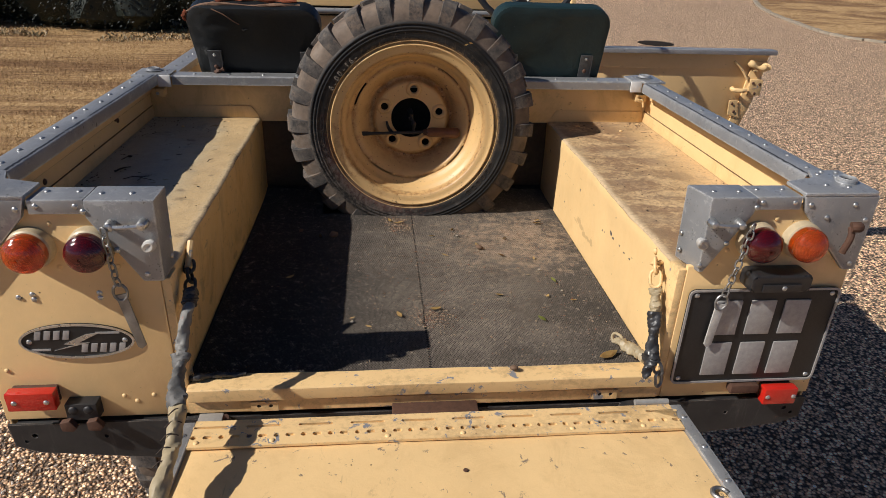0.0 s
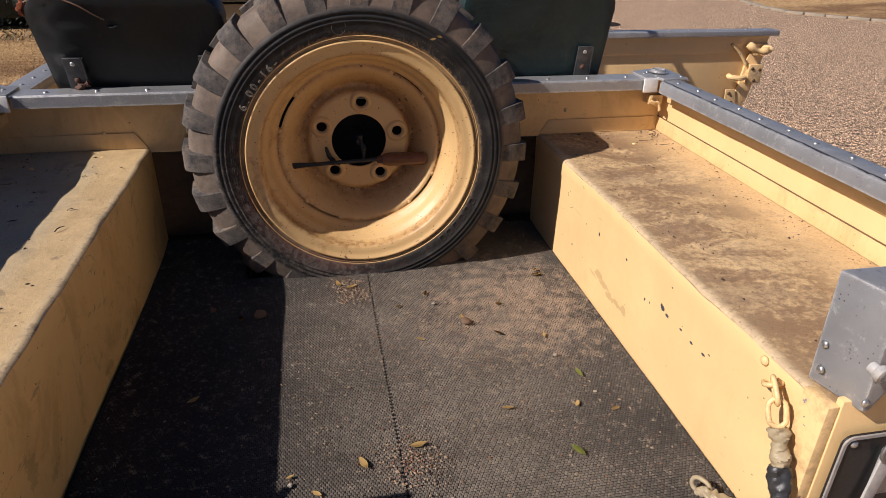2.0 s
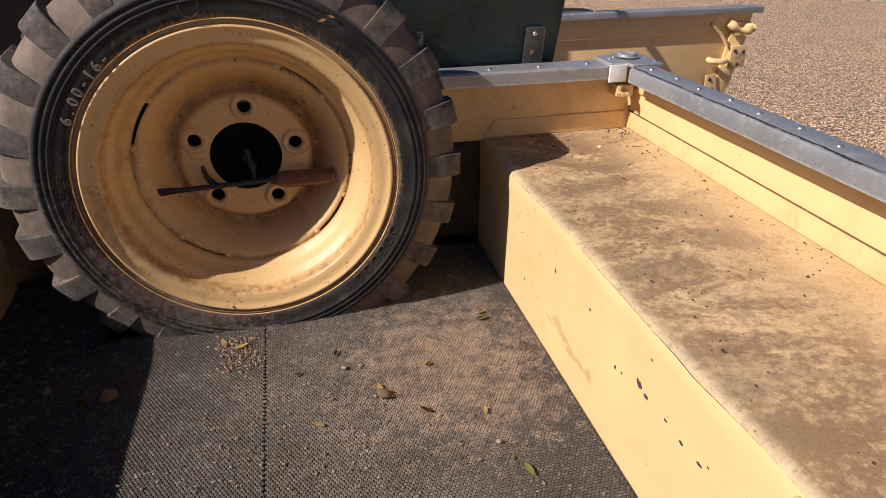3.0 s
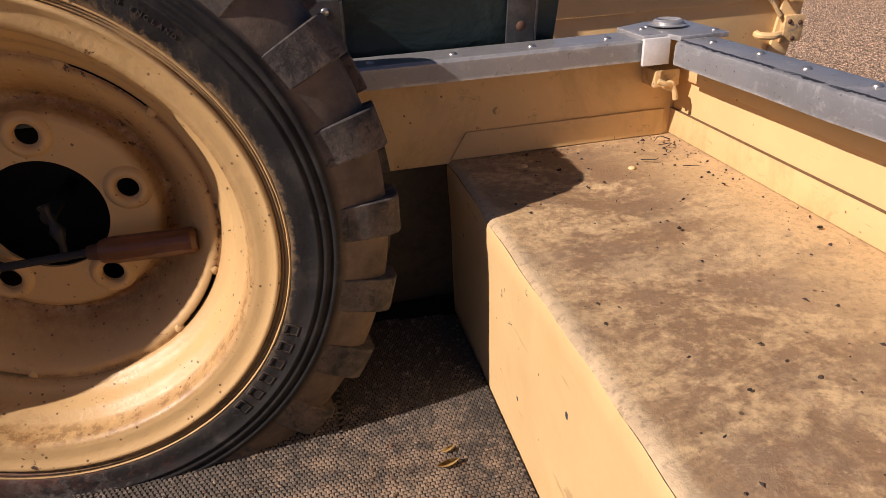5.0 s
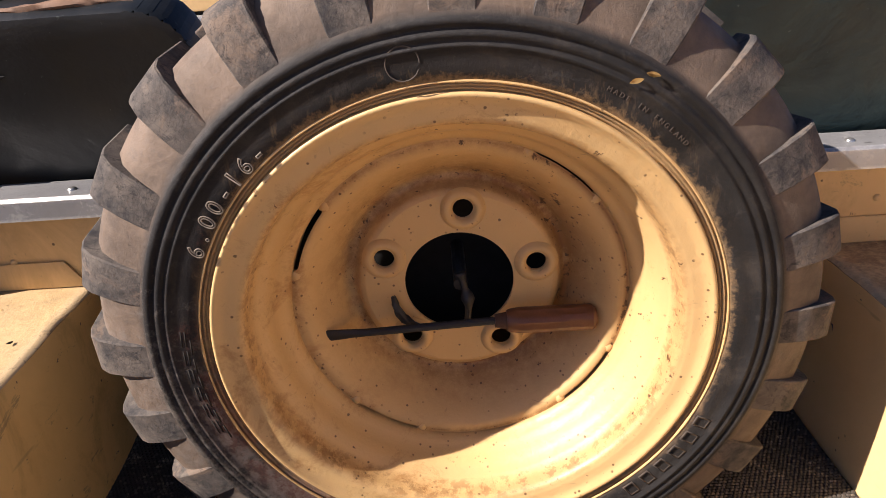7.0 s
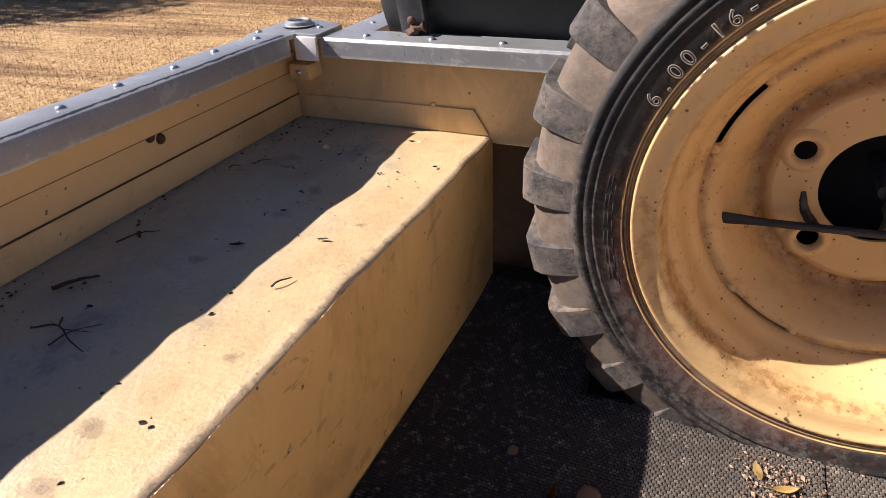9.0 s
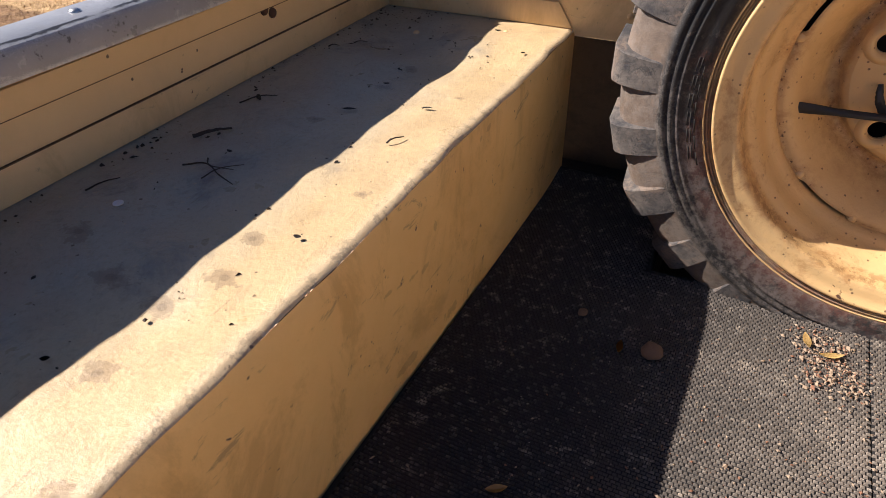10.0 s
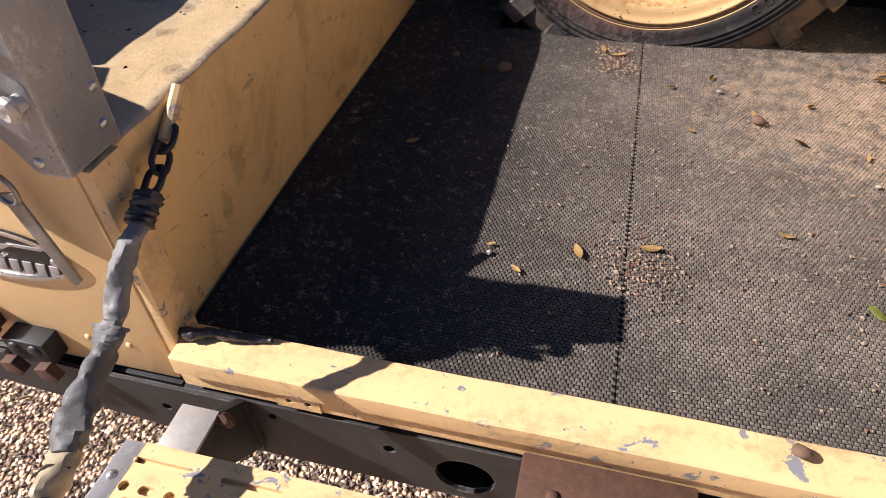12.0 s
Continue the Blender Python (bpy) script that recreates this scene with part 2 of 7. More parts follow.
def wheel_paint(*a, **k):
    """The wheel's paint: rust and painted-in shade in the groove round the hub, rust along the rim's steps."""
    mat = paint(*a, **k)
    m = Nodes(mat)
    x, y, z = m.split()
    rad = m.math("SQRT", m.math("ADD", m.math("MULTIPLY", x, x), m.math("MULTIPLY", z, z)))
    old = m.b.inputs["Base Color"].links[0].from_socket
    # rings at hub groove and disc edge: crease shade painted in with the rust
    groove = m.ramp(rad, (0.098, 0.0), (0.113, 1.0), (0.126, 0.55), (0.150, 0.0), (0.159, 0.1), (0.1645, 0.95), (0.169, 0.0), (0.193, 0.0), (0.1972, 0.75), (0.2005, 0.0))
    soft = m.math("MULTIPLY", groove, m.ramp(m.math("ADD", m.math("MULTIPLY", x, 0.6), m.noise(30, 10, 0.8)), (0.36, 0.15), (0.58, 1.0)))
    col = m.mix(soft, old, (0.22, 0.088, 0.022))
    side = m.ramp(m.math("ADD", m.math("MULTIPLY", x, 1.6), m.math("MULTIPLY", z, 0.7)), (0.0, 0.0), (0.25, 0.05))
    spots = m.ramp(m.math("ADD", m.math("ADD", m.math("MULTIPLY", groove, 0.13), side), m.noise(75, 6, 0.72)), (0.705, 0.0), (0.74, 0.9))
    col = m.mix(spots, col, (0.055, 0.022, 0.010))
    # rusty line along the rim's inner step and grime caught in it
    step = m.ramp(rad, (0.1935, 0.0), (0.1965, 1.0), (0.1990, 0.2), (0.2030, 0.0))
    col = m.mix(m.math("MULTIPLY", step, m.ramp(m.noise(70, 8, 0.78), (0.50, 0.0), (0.56, 0.85))), col, (0.13, 0.052, 0.018))
    # rust staining in the well and flung grit all over
    stain = m.ramp(m.math("SUBTRACT", m.noise(17, 10, 0.8, None, 0.4), m.math("MULTIPLY", x, 0.25)), (0.56, 0.0), (0.66, 0.5))
    col = m.mix(m.math("MULTIPLY", stain, m.ramp(rad, (0.145, 0.0), (0.160, 1.0))), col, (0.30, 0.125, 0.030))
    grit = m.cells(105)
    dots = m.math("MULTIPLY", m.ramp(grit.outputs["Distance"], (0.10, 1.0), (0.17, 0.0)), m.ramp(m.noise(31, 4, 0.7), (0.47, 0.0), (0.54, 0.85)))
    col = m.mix(dots, col, (0.10, 0.050, 0.022))
    m.color(col)
    m.bump(m.noise(22, 6, 0.7), 0.30, 0.004)
    m.bump(m.noise(150, 6, 0.7), 0.25, 0.0010)
    return mat


RIM_PAINT = wheel_paint("wheel_cream_paint", (0.655, 0.432, 0.190), 0.0, 0.75, smears=0.08, bare=(0.09, 0.045, 0.022), dirt_color=(0.22, 0.095, 0.025), rough=0.42)


def galvanised():
    m = Nodes("grey_painted_steel", 0.5, 0.0)
    col = m.mix(m.ramp(m.noise(11, 6), (0.3, 0.0), (0.75, 1.0)), (0.32, 0.325, 0.33), (0.225, 0.23, 0.235))
    col = m.mix(m.ramp(m.noise(45, 8, 0.7), (0.60, 0.0), (0.66, 0.8)), col, (0.36, 0.36, 0.355))
    col = m.mix(m.ramp(m.noise(70, 8, 0.75), (0.62, 0.0), (0.66, 0.85)), col, (0.07, 0.065, 0.06))
    pits = m.cells(150)
    pit = m.math("MULTIPLY", m.ramp(pits.outputs["Distance"], (0.10, 1.0), (0.18, 0.0)), m.ramp(m.noise(16, 4), (0.48, 0.0), (0.58, 0.9)))
    col = m.mix(pit, col, (0.05, 0.05, 0.05))
    rub = m.ramp(m.noise(1, 5, 0.7, m.shift((90.0, 14.0, 40.0)), 0.4), (0.66, 0.0), (0.72, 0.6))
    col = m.mix(rub, col, (0.50, 0.50, 0.49))
    col = m.mix(worn_edges(m, 0.0065, 0.40, 0.8), col, (0.72, 0.72, 0.70))
    scuff = m.ramp(m.noise(24, 11, 0.82, None, 0.4), (0.57, 0.0), (0.60, 0.7))
    col = m.mix(scuff, col, (0.42, 0.42, 0.41))
    x, y, z = m.split()
    ax = m.math("ABSOLUTE", x)
    off = m.math("ABSOLUTE", m.math("SUBTRACT", ax, m.math("ADD", 0.6970, m.math("MULTIPLY", m.noise(55, 6, 0.7), 0.010))))
    band = m.ramp(m.math("MULTIPLY", off, 100.0), (0.17, 1.0), (0.26, 0.0))
    keep = m.math("MULTIPLY", m.math("LESS_THAN", y, 1.918), m.math("GREATER_THAN", y, 1.10))
    line = m.math("MULTIPLY", m.math("MULTIPLY", band, keep), m.ramp(m.noise(26, 6, 0.75), (0.34, 0.0), (0.46, 0.95)))
    col = m.mix(line, col, (0.022, 0.021, 0.020))
    m.color(col)
    m.b.inputs["Metallic"].default_value = 0.35
    m.rough(m.ramp(m.noise(30, 5), (0.3, 0.27), (0.8, 0.46)))
    m.bump(m.noise(75, 9, 0.75), 0.45, 0.0016)
    return m.mat


def plain(name, rgb, rough=0.5, metal=0.0, vary=0.25, scale=40, bump=0.2, rand=False):
    m = Nodes(name, rough, metal)
    vec = m.shift((1, 1, 1), rand)
    col = m.mix(m.ramp(m.noise(scale, 6, 0.65, vec), (0.3, 0.0), (0.75, 1.0)), rgb, tuple(c * (1 - vary) for c in rgb))
    col = m.mix(m.ramp(m.noise(scale * 5, 4, 0.6, vec), (0.4, 0.0), (0.8, 0.5)), col, tuple(c * (1 - vary * 0.8) for c in rgb))
    m.color(col)
    m.rough(m.ramp(m.noise(scale * 1.7, 4, 0.6, vec), (0.3, max(0.05, rough - 0.08)), (0.8, min(1.0, rough + 0.12))))
    m.bump(m.noise(scale * 3, 5, 0.6, vec), bump, 0.001)
    return m.mat


GREY = galvanised()
SHINY = plain("bright_zinc", (0.62, 0.62, 0.60), 0.32, 0.85, 0.35, 60)
BARE = plain("bare_pale_metal", (0.50, 0.49, 0.46), 0.38, 0.45, 0.3, 70)
# near-white: the corner lip's specular glint is put into this colour
LIP = plain("bright_bare_lip", (0.82, 0.81, 0.78), 0.35, 0.0, 0.25, 60)
RING = plain("painted_lamp_ring", (0.56, 0.46, 0.30), 0.45, 0.1, 0.35, 70)
STEEL = plain("dull_steel", (0.34, 0.335, 0.32), 0.45, 0.8, 0.4, 50)
RUST = plain("rusty_steel", (0.115, 0.056, 0.034), 0.8, 0.15, 0.5, 70, 0.5)
BLACK = plain("black_chassis_paint", (0.020, 0.020, 0.021), 0.55, 0.0, 0.4, 30, 0.3)
PLASTIC = plain("black_plastic", (0.022, 0.022, 0.024), 0.35, 0.0, 0.3, 40, 0.1)
# near-black: the shade inside holes and gaps is put into the colour
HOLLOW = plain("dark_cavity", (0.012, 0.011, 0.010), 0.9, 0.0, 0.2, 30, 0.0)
WHITE_METAL = plain("worn_white_metal", (0.55, 0.54, 0.51), 0.5, 0.2, 0.3, 90)
PLATE_BLACK = plain("plate_black", (0.016, 0.016, 0.017), 0.45, 0.0, 0.5, 160, 0.1)
PLATE_GREY = plain("raised_aluminium", (0.42, 0.41, 0.40), 0.5, 0.35, 0.3, 110)
TAPE = plain("black_tape", (0.035, 0.035, 0.037), 0.42, 0.0, 0.4, 55, 0.6)
TAPE_DARK = plain("dark_grey_tape", (0.125, 0.122, 0.116), 0.62, 0.0, 0.5, 45, 0.8)
TAPE_GREY = plain("grey_tape", (0.22, 0.215, 0.20), 0.62, 0.0, 0.45, 60, 0.6)
TAPE_CREAM = plain("cream_painted_tape", (0.40, 0.325, 0.20), 0.5, 0.0, 0.4, 45, 0.6)
WOOD = plain("worn_wooden_handle", (0.17, 0.066, 0.028), 0.40, 0.0, 0.45, 60, 0.2)
TWIG = plain("twig_bark", (0.055, 0.038, 0.026), 0.9, 0.0, 0.4, 120, 0.5)
LEAF = plain("dry_leaf", (0.52, 0.34, 0.12), 0.6, 0.0, 0.35, 90, 0.3, True)
LEAF_GREEN = plain("green_leaf", (0.22, 0.24, 0.05), 0.55, 0.0, 0.3, 90, 0.3, True)
STONE = plain("pale_grit", (0.44, 0.375, 0.295), 0.85, 0.0, 0.4, 200, 0.4)
STRAP = plain("worn_dark_strap", (0.11, 0.112, 0.115), 0.5, 0.5, 0.6, 70, 0.3)
# dark brown of the strips that stand in for crease shade
CREASE_SHADE = plain("dirt_filled_seam", (0.20, 0.115, 0.05), 0.8, 0.0, 0.5, 60, 0.4)
TORN_HEM = plain("torn_brown_hem", (0.22, 0.125, 0.075), 0.8, 0.0, 0.5, 60, 0.5)
ORANGE_CLOTH = plain("torn_orange_lining", (0.34, 0.085, 0.03), 0.85, 0.0, 0.5, 45, 0.5)
PAVE_STONE = plain("pale_kerb_stone", (0.32, 0.27, 0.20), 0.9, 0.0, 0.3, 8, 0.4)




def bumper_paint():
    """Scuffed black chassis paint with chalky drips and rust at the edges."""
    m = Nodes("scuffed_black_bumper", 0.6)
    col = m.mix(m.ramp(m.noise(14, 7, 0.7), (0.35, 0.0), (0.7, 1.0)), (0.013, 0.013, 0.014), (0.030, 0.029, 0.028))
    drip = m.ramp(m.noise(1, 6, 0.7, m.shift((60.0, 20.0, 9.0)), 0.3), (0.58, 0.0), (0.72, 0.35))
    col = m.mix(drip, col, (0.12, 0.115, 0.11))
    col = m.mix(m.ramp(m.noise(30, 8, 0.75), (0.66, 0.0), (0.70, 0.8)), col, (0.12, 0.055, 0.03))
    col = m.mix(worn_edges(m, 0.003, 0.45, 0.7), col, (0.22, 0.20, 0.18))
    m.color(col)
    m.bump(m.noise(50, 6, 0.7), 0.35, 0.0015)
    return m.mat


BUMPER = bumper_paint()


def lens(name, rgb):
    m = Nodes(name, 0.12)
    m.color(rgb)
    m.b.inputs["Transmission Weight"].default_value = 0.8
    m.b.inputs["IOR"].default_value = 1.45
    m.b.inputs["Coat Weight"].default_value = 0.6
    vor = m.cells(190, m.shift((1, 1, 1)))
    m.bump(vor.outputs["Distance"], 0.25, 0.0012)
    return m.mat


AMBER = lens("amber_lens", (0.82, 0.145, 0.008))
RED = lens("red_lens", (0.20, 0.006, 0.011))
REFLECT = lens("red_reflector", (0.62, 0.022, 0.012))
REFLECT.node_tree.nodes["Principled BSDF"].inputs["Transmission Weight"].default_value = 0.25


def rubber():
    m = Nodes("old_tyre_rubber", 0.7)
    m.b.inputs["Specular IOR Level"].default_value = 0.3
    x, y, z = m.split()
    rad = m.math("SQRT", m.math("ADD", m.math("MULTIPLY", x, x), m.math("MULTIPLY", z, z)))
    col = m.mix(m.ramp(m.noise(14, 6), (0.35, 0.0), (0.75, 1.0)), (0.011, 0.011, 0.0115), (0.030, 0.028, 0.026))
    dust = m.ramp(m.noise(26, 8, 0.7, None, 0.4), (0.54, 0.0), (0.74, 0.35))
    col = m.mix(dust, col, (0.105, 0.084, 0.064))
    # brown dust on the shoulder between the bars
    shoulder = m.math("MULTIPLY", m.ramp(rad, (0.2780, 0.0), (0.2850, 1.0)), m.ramp(m.noise(18, 7, 0.7), (0.30, 0.35), (0.62, 1.0)))
    col = m.mix(shoulder, col, (0.185, 0.138, 0.102))
    # tan road dust caked beside the rim
    near = m.ramp(m.math("ADD", m.math("MULTIPLY", m.math("SUBTRACT", 0.2425, rad), 60.0), m.math("MULTIPLY", m.math("SUBTRACT", m.noise(120, 8, 0.75), 0.50), 1.8)), (0.25, 0.0), (0.75, 0.9))
    near = m.math("MULTIPLY", near, m.ramp(m.math("ADD", m.math("MULTIPLY", m.math("ADD", z, m.math("MULTIPLY", x, 0.6)), 2.2), 0.4), (0.2, 0.12), (0.75, 1.0)))
    col = m.mix(near, col, (0.30, 0.195, 0.100))
    # fine radial streaks where dust ran off the rim
    streak = m.ramp(m.noise(70, 5, 0.7, m.shift((1.0, 1.0, 0.25))), (0.56, 0.0), (0.66, 0.6))
    top = m.math("MULTIPLY", m.ramp(rad, (0.229, 1.0), (0.256, 0.0)), m.ramp(z, (0.08, 0.0), (0.18, 1.0)))
    col = m.mix(m.math("MULTIPLY", streak, top), col, (0.34, 0.225, 0.115))
    bead = m.math("MULTIPLY", m.ramp(rad, (0.2200, 0.95), (0.2300, 0.75), (0.2325, 0.0)), m.ramp(m.noise(23, 8, 0.75), (0.34, 0.25), (0.50, 1.0)))
    col = m.mix(bead, col, (0.44, 0.285, 0.130))
    low = m.ramp(m.math("SUBTRACT", m.math("MULTIPLY", x, -1.0), z), (0.10, 0.0), (0.32, 0.20))
    ring = m.ramp(rad, (0.222, 1.0), (0.246, 0.35), (0.262, 0.0))
    red = m.math("MULTIPLY", ring, m.ramp(m.math("ADD", low, m.noise(22, 10, 0.82)), (0.60, 0.0), (0.68, 0.75)))
    col = m.mix(red, col, (0.170, 0.062, 0.042))
    pale = m.ramp(m.math("ADD", low, m.noise(60, 8, 0.8)), (0.64, 0.0), (0.76, 0.45))
    col = m.mix(pale, col, (0.20, 0.172, 0.148))
    scuff = m.ramp(m.noise(34, 10, 0.82, m.shift((1.0, 1.0, 1.0)), 0.5), (0.55, 0.0), (0.62, 0.3))
    col = m.mix(scuff, col, (0.090, 0.082, 0.075))
    m.color(col)
    m.rough(m.ramp(m.noise(30, 4), (0.3, 0.5), (0.8, 0.85)))
    m.bump(m.noise(140, 9, 0.75), 0.7, 0.0018)
    m.bump(m.noise(20, 5), 0.25, 0.003)
    return m.mat


def lug_rubber():
    m = Nodes("scuffed_tread_rubber", 0.85)
    m.b.inputs["Specular IOR Level"].default_value = 0.3
    vec = m.shift((1, 1, 1), True)
    col = m.mix(m.ramp(m.noise(28, 7, 0.7, vec), (0.34, 0.0), (0.60, 1.0)), (0.034, 0.034, 0.036), (0.135, 0.116, 0.098))
    tan = m.ramp(m.noise(17, 8, 0.75, vec, 0.5), (0.52, 0.0), (0.60, 0.6))
    col = m.mix(tan, col, (0.20, 0.145, 0.105))
    scab = m.ramp(m.noise(75, 9, 0.8, vec, 0.6), (0.54, 0.0), (0.60, 0.7))
    col = m.mix(scab, col, (0.030, 0.029, 0.030))
    crack = m.cells(120, vec, "DISTANCE_TO_EDGE").outputs["Distance"]
    cr = m.ramp(crack, (0.0, 1.0), (0.05, 0.0))
    col = m.mix(m.math("MULTIPLY", cr, 0.25), col, (0.02, 0.02, 0.02))
    m.color(col)
    m.bump(m.noise(90, 7, 0.7, vec), 0.7, 0.0024)
    return m.mat


TYRE = rubber()
LUG = lug_rubber()


def mat_rubber(name):
    """Black knobbed matting with grey dust trodden in and shade painted at the borders."""
    m = Nodes(name, 0.6)
    m.b.inputs["Specular IOR Level"].default_value = 0.12
    geo = m.t.nodes.new("ShaderNodeNewGeometry")
    col = m.mix(m.ramp(m.noise(9, 8, 0.7), (0.32, 0.0), (0.70, 1.0)), (0.116, 0.097, 0.077), (0.228, 0.191, 0.152))
    x, y, z = m.split()
    # trodden dusty in the middle; towards the borders shade is painted in, bluish black
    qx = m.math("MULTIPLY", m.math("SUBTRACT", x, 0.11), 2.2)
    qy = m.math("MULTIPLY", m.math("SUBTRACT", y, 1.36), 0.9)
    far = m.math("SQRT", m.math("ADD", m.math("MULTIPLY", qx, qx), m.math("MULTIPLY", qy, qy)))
    shade_sides = m.ramp(m.math("ADD", far, m.math("MULTIPLY", m.math("SUBTRACT", m.noise(6, 8, 0.7), 0.5), 0.8)), (0.22, 0.0), (0.90, 0.85))
    col = m.mix(shade_sides, col, (0.018, 0.0195, 0.022))
    col = m.mix(m.ramp(geo.outputs["Random Per Island"], (0.0, 0.45), (0.7, 0.0)), col, (0.060, 0.053, 0.046))
    col = m.mix(m.ramp(geo.outputs["Random Per Island"], (0.80, 0.0), (1.0, 0.2)), col, (0.34, 0.30, 0.25))
    fine = m.ramp(m.noise(48, 8, 0.78), (0.56, 0.0), (0.66, 0.7))
    col = m.mix(fine, col, (0.36, 0.30, 0.23))
    # brown dirt trodden into the middle of the floor
    px = m.math("MULTIPLY", m.math("SUBTRACT", x, 0.29), 3.4)
    py = m.math("MULTIPLY", m.math("SUBTRACT", y, 1.60), 3.6)
    near = m.math("SUBTRACT", 1.0, m.math("ADD", m.math("MULTIPLY", px, px), m.math("MULTIPLY", py, py)))
    dirt = m.ramp(m.math("ADD", m.math("MULTIPLY", near, 0.24), m.noise(42, 9, 0.8)), (0.62, 0.0), (0.82, 0.75))
    col = m.mix(dirt, col, (0.43, 0.315, 0.215))
    m.color(col)
    m.bump(m.noise(500, 3), 0.3, 0.0006)
    return m.mat


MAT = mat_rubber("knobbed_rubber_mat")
MAT_LOW = plain("rubber_mat_between_knobs", (0.016, 0.0145, 0.013), 0.95, 0.0, 0.3, 60, 0.2)


def vinyl(name, rgb, wrinkle, shine=0.35):
    m = Nodes(name, 0.5)
    m.b.inputs["Specular IOR Level"].default_value = shine
    col = m.mix(m.ramp(m.noise(6, 6), (0.3, 0.0), (0.75, 1.0)), rgb, tuple(c * 0.62 for c in rgb))
    col = m.mix(m.ramp(m.noise(140, 4), (0.68, 0.0), (0.72, 0.25)), col, (0.16, 0.19, 0.18))
    col = m.mix(m.ramp(m.noise(10, 8, 0.7, None, 0.5), (0.58, 0.0), (0.72, 0.5)), col, tuple(min(1, c * 1.8 + 0.007) for c in rgb))
    m.color(col)
    m.rough(m.ramp(m.noise(12, 5), (0.3, 0.38), (0.8, 0.66)))
    m.bump(m.noise(9, 5, 0.6, m.shift((1, 1, 1.3)), 0.4), wrinkle, 0.02)
    m.bump(m.noise(420, 3), 0.08, 0.0005)
    return m.mat


SEAT_GREEN = vinyl("dark_green_vinyl", (0.011, 0.029, 0.030), 0.3, 0.4)
SEAT_BLACK = vinyl("blackened_vinyl", (0.0068, 0.0095, 0.0110), 0.12, 0.42)


def grass_colour(m, stripe=(0.22, 1.9, 1.0)):
    straw = m.noise(30, 9, 0.78, m.shift((1.0, 0.45, 1.0)), 0.6)
    grass = m.ramp(straw, (0.30, (0.11, 0.060, 0.022)), (0.5, (0.40, 0.245, 0.098)), (0.72, (0.74, 0.54, 0.29)))
    turn = m.node("ShaderNodeMapping")
    turn.inputs["Rotation"].default_value = (0, 0, radians(-38))
    turn.inputs["Scale"].default_value = stripe
    m.link(m.co, turn.inputs["Vector"])
    patch = m.ramp(m.noise(0.8, 9, 0.72, turn.outputs[0], 0.3), (0.46, 0.0), (0.56, 0.9))
    return straw, m.mix(patch, grass, m.mix(1.0, grass, (0.42, 0.33, 0.26), "MULTIPLY"))


def ground_material():
    """Brown gravel road with mown dry grass beside it."""
    m = Nodes("gravel_and_dry_grass", 0.9)
    x, y, z = m.split()
    pebble = m.cells(88)
    pc = m.ramp(pebble.outputs["Color"], (0.0, (0.095, 0.070, 0.052)), (0.35, (0.25, 0.185, 0.135)), (0.65, (0.42, 0.325, 0.24)), (1.0, (0.66, 0.56, 0.45)))
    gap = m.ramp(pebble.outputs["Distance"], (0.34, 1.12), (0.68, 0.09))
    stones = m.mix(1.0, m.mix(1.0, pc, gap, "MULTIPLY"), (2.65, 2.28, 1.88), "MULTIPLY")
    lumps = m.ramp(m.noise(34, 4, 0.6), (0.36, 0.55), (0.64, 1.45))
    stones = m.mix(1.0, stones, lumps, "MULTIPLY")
    stones = m.mix(m.ramp(m.noise(0.8, 7, 0.7), (0.40, 0.0), (0.7, 0.22)), stones, (0.24, 0.165, 0.105))
    straw, grass = grass_colour(m)
    # the verge wanders along x = -1.9
    wob = m.math("MULTIPLY", m.math("SUBTRACT", m.noise(1.3, 6, 0.7), 0.5), 1.1)
    left = m.math("SUBTRACT", -1.75, m.math("ADD", x, wob))
    lawn = m.ramp(m.math("ADD", m.math("MULTIPLY", left, 2.2), 0.5), (0.35, 0.0), (0.65, 1.0))
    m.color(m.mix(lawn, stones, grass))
    h = m.mix(lawn, m.math("SUBTRACT", 1.0, pebble.outputs["Distance"]), straw)
    m.bump(h, 0.9, 0.016)
    m.bump(m.noise(3, 4), 0.3, 0.03)
    return m.mat


def lawn_material():
    m = Nodes("dry_lawn", 0.9)
    straw, grass = grass_colour(m, (0.45, 0.7, 1.0))
    m.color(grass)
    m.bump(straw, 0.7, 0.012)
    return m.mat


GROUND = ground_material()
LAWN = lawn_material()


# ---- mesh tools ----
def part(name, bm, material, parent=None, label="", smooth=True):
    """Links a bmesh as one mesh object, under a thing or a part."""
    me = bpy.data.meshes.new(name)
    bm.to_mesh(me)
    bm.free()
    me.materials.append(material)
    if smooth:
        me.polygons.foreach_set("use_smooth", [True] * len(me.polygons))
        me.set_sharp_from_angle(angle=radians(35))
    ob = new(name, me)
    if parent:
        ob.parent = parent
    if label:
        ob["label"] = label
    return ob


def again(name, me, parent, m, label=""):
    """Another object on the same mesh, at the pose m."""
    ob = new(name, me)
    ob.parent = parent
    ob.matrix_basis = m
    if label:
        ob["label"] = label
    return ob


def thing(name, label, category, group="", kind="", at=(0, 0, 0)):
    ob = new(name)
    ob.empty_display_size = 0.05
    ob.location = at
    return tagged(ob, label, category, group, kind)


def box(x0, x1, y0, y1, z0, z1, bev=0.0015, seg=2):
    bm = bmesh.new()
    bmesh.ops.create_cube(bm, size=1)
    for v in bm.verts:
        v.co = Vector(((x0 + x1) / 2 + v.co.x * (x1 - x0), (y0 + y1) / 2 + v.co.y * (y1 - y0), (z0 + z1) / 2 + v.co.z * (z1 - z0)))
    if bev:
        bmesh.ops.bevel(bm, geom=bm.edges[:], offset=bev, segments=seg, affect="EDGES", profile=0.6)
    return bm


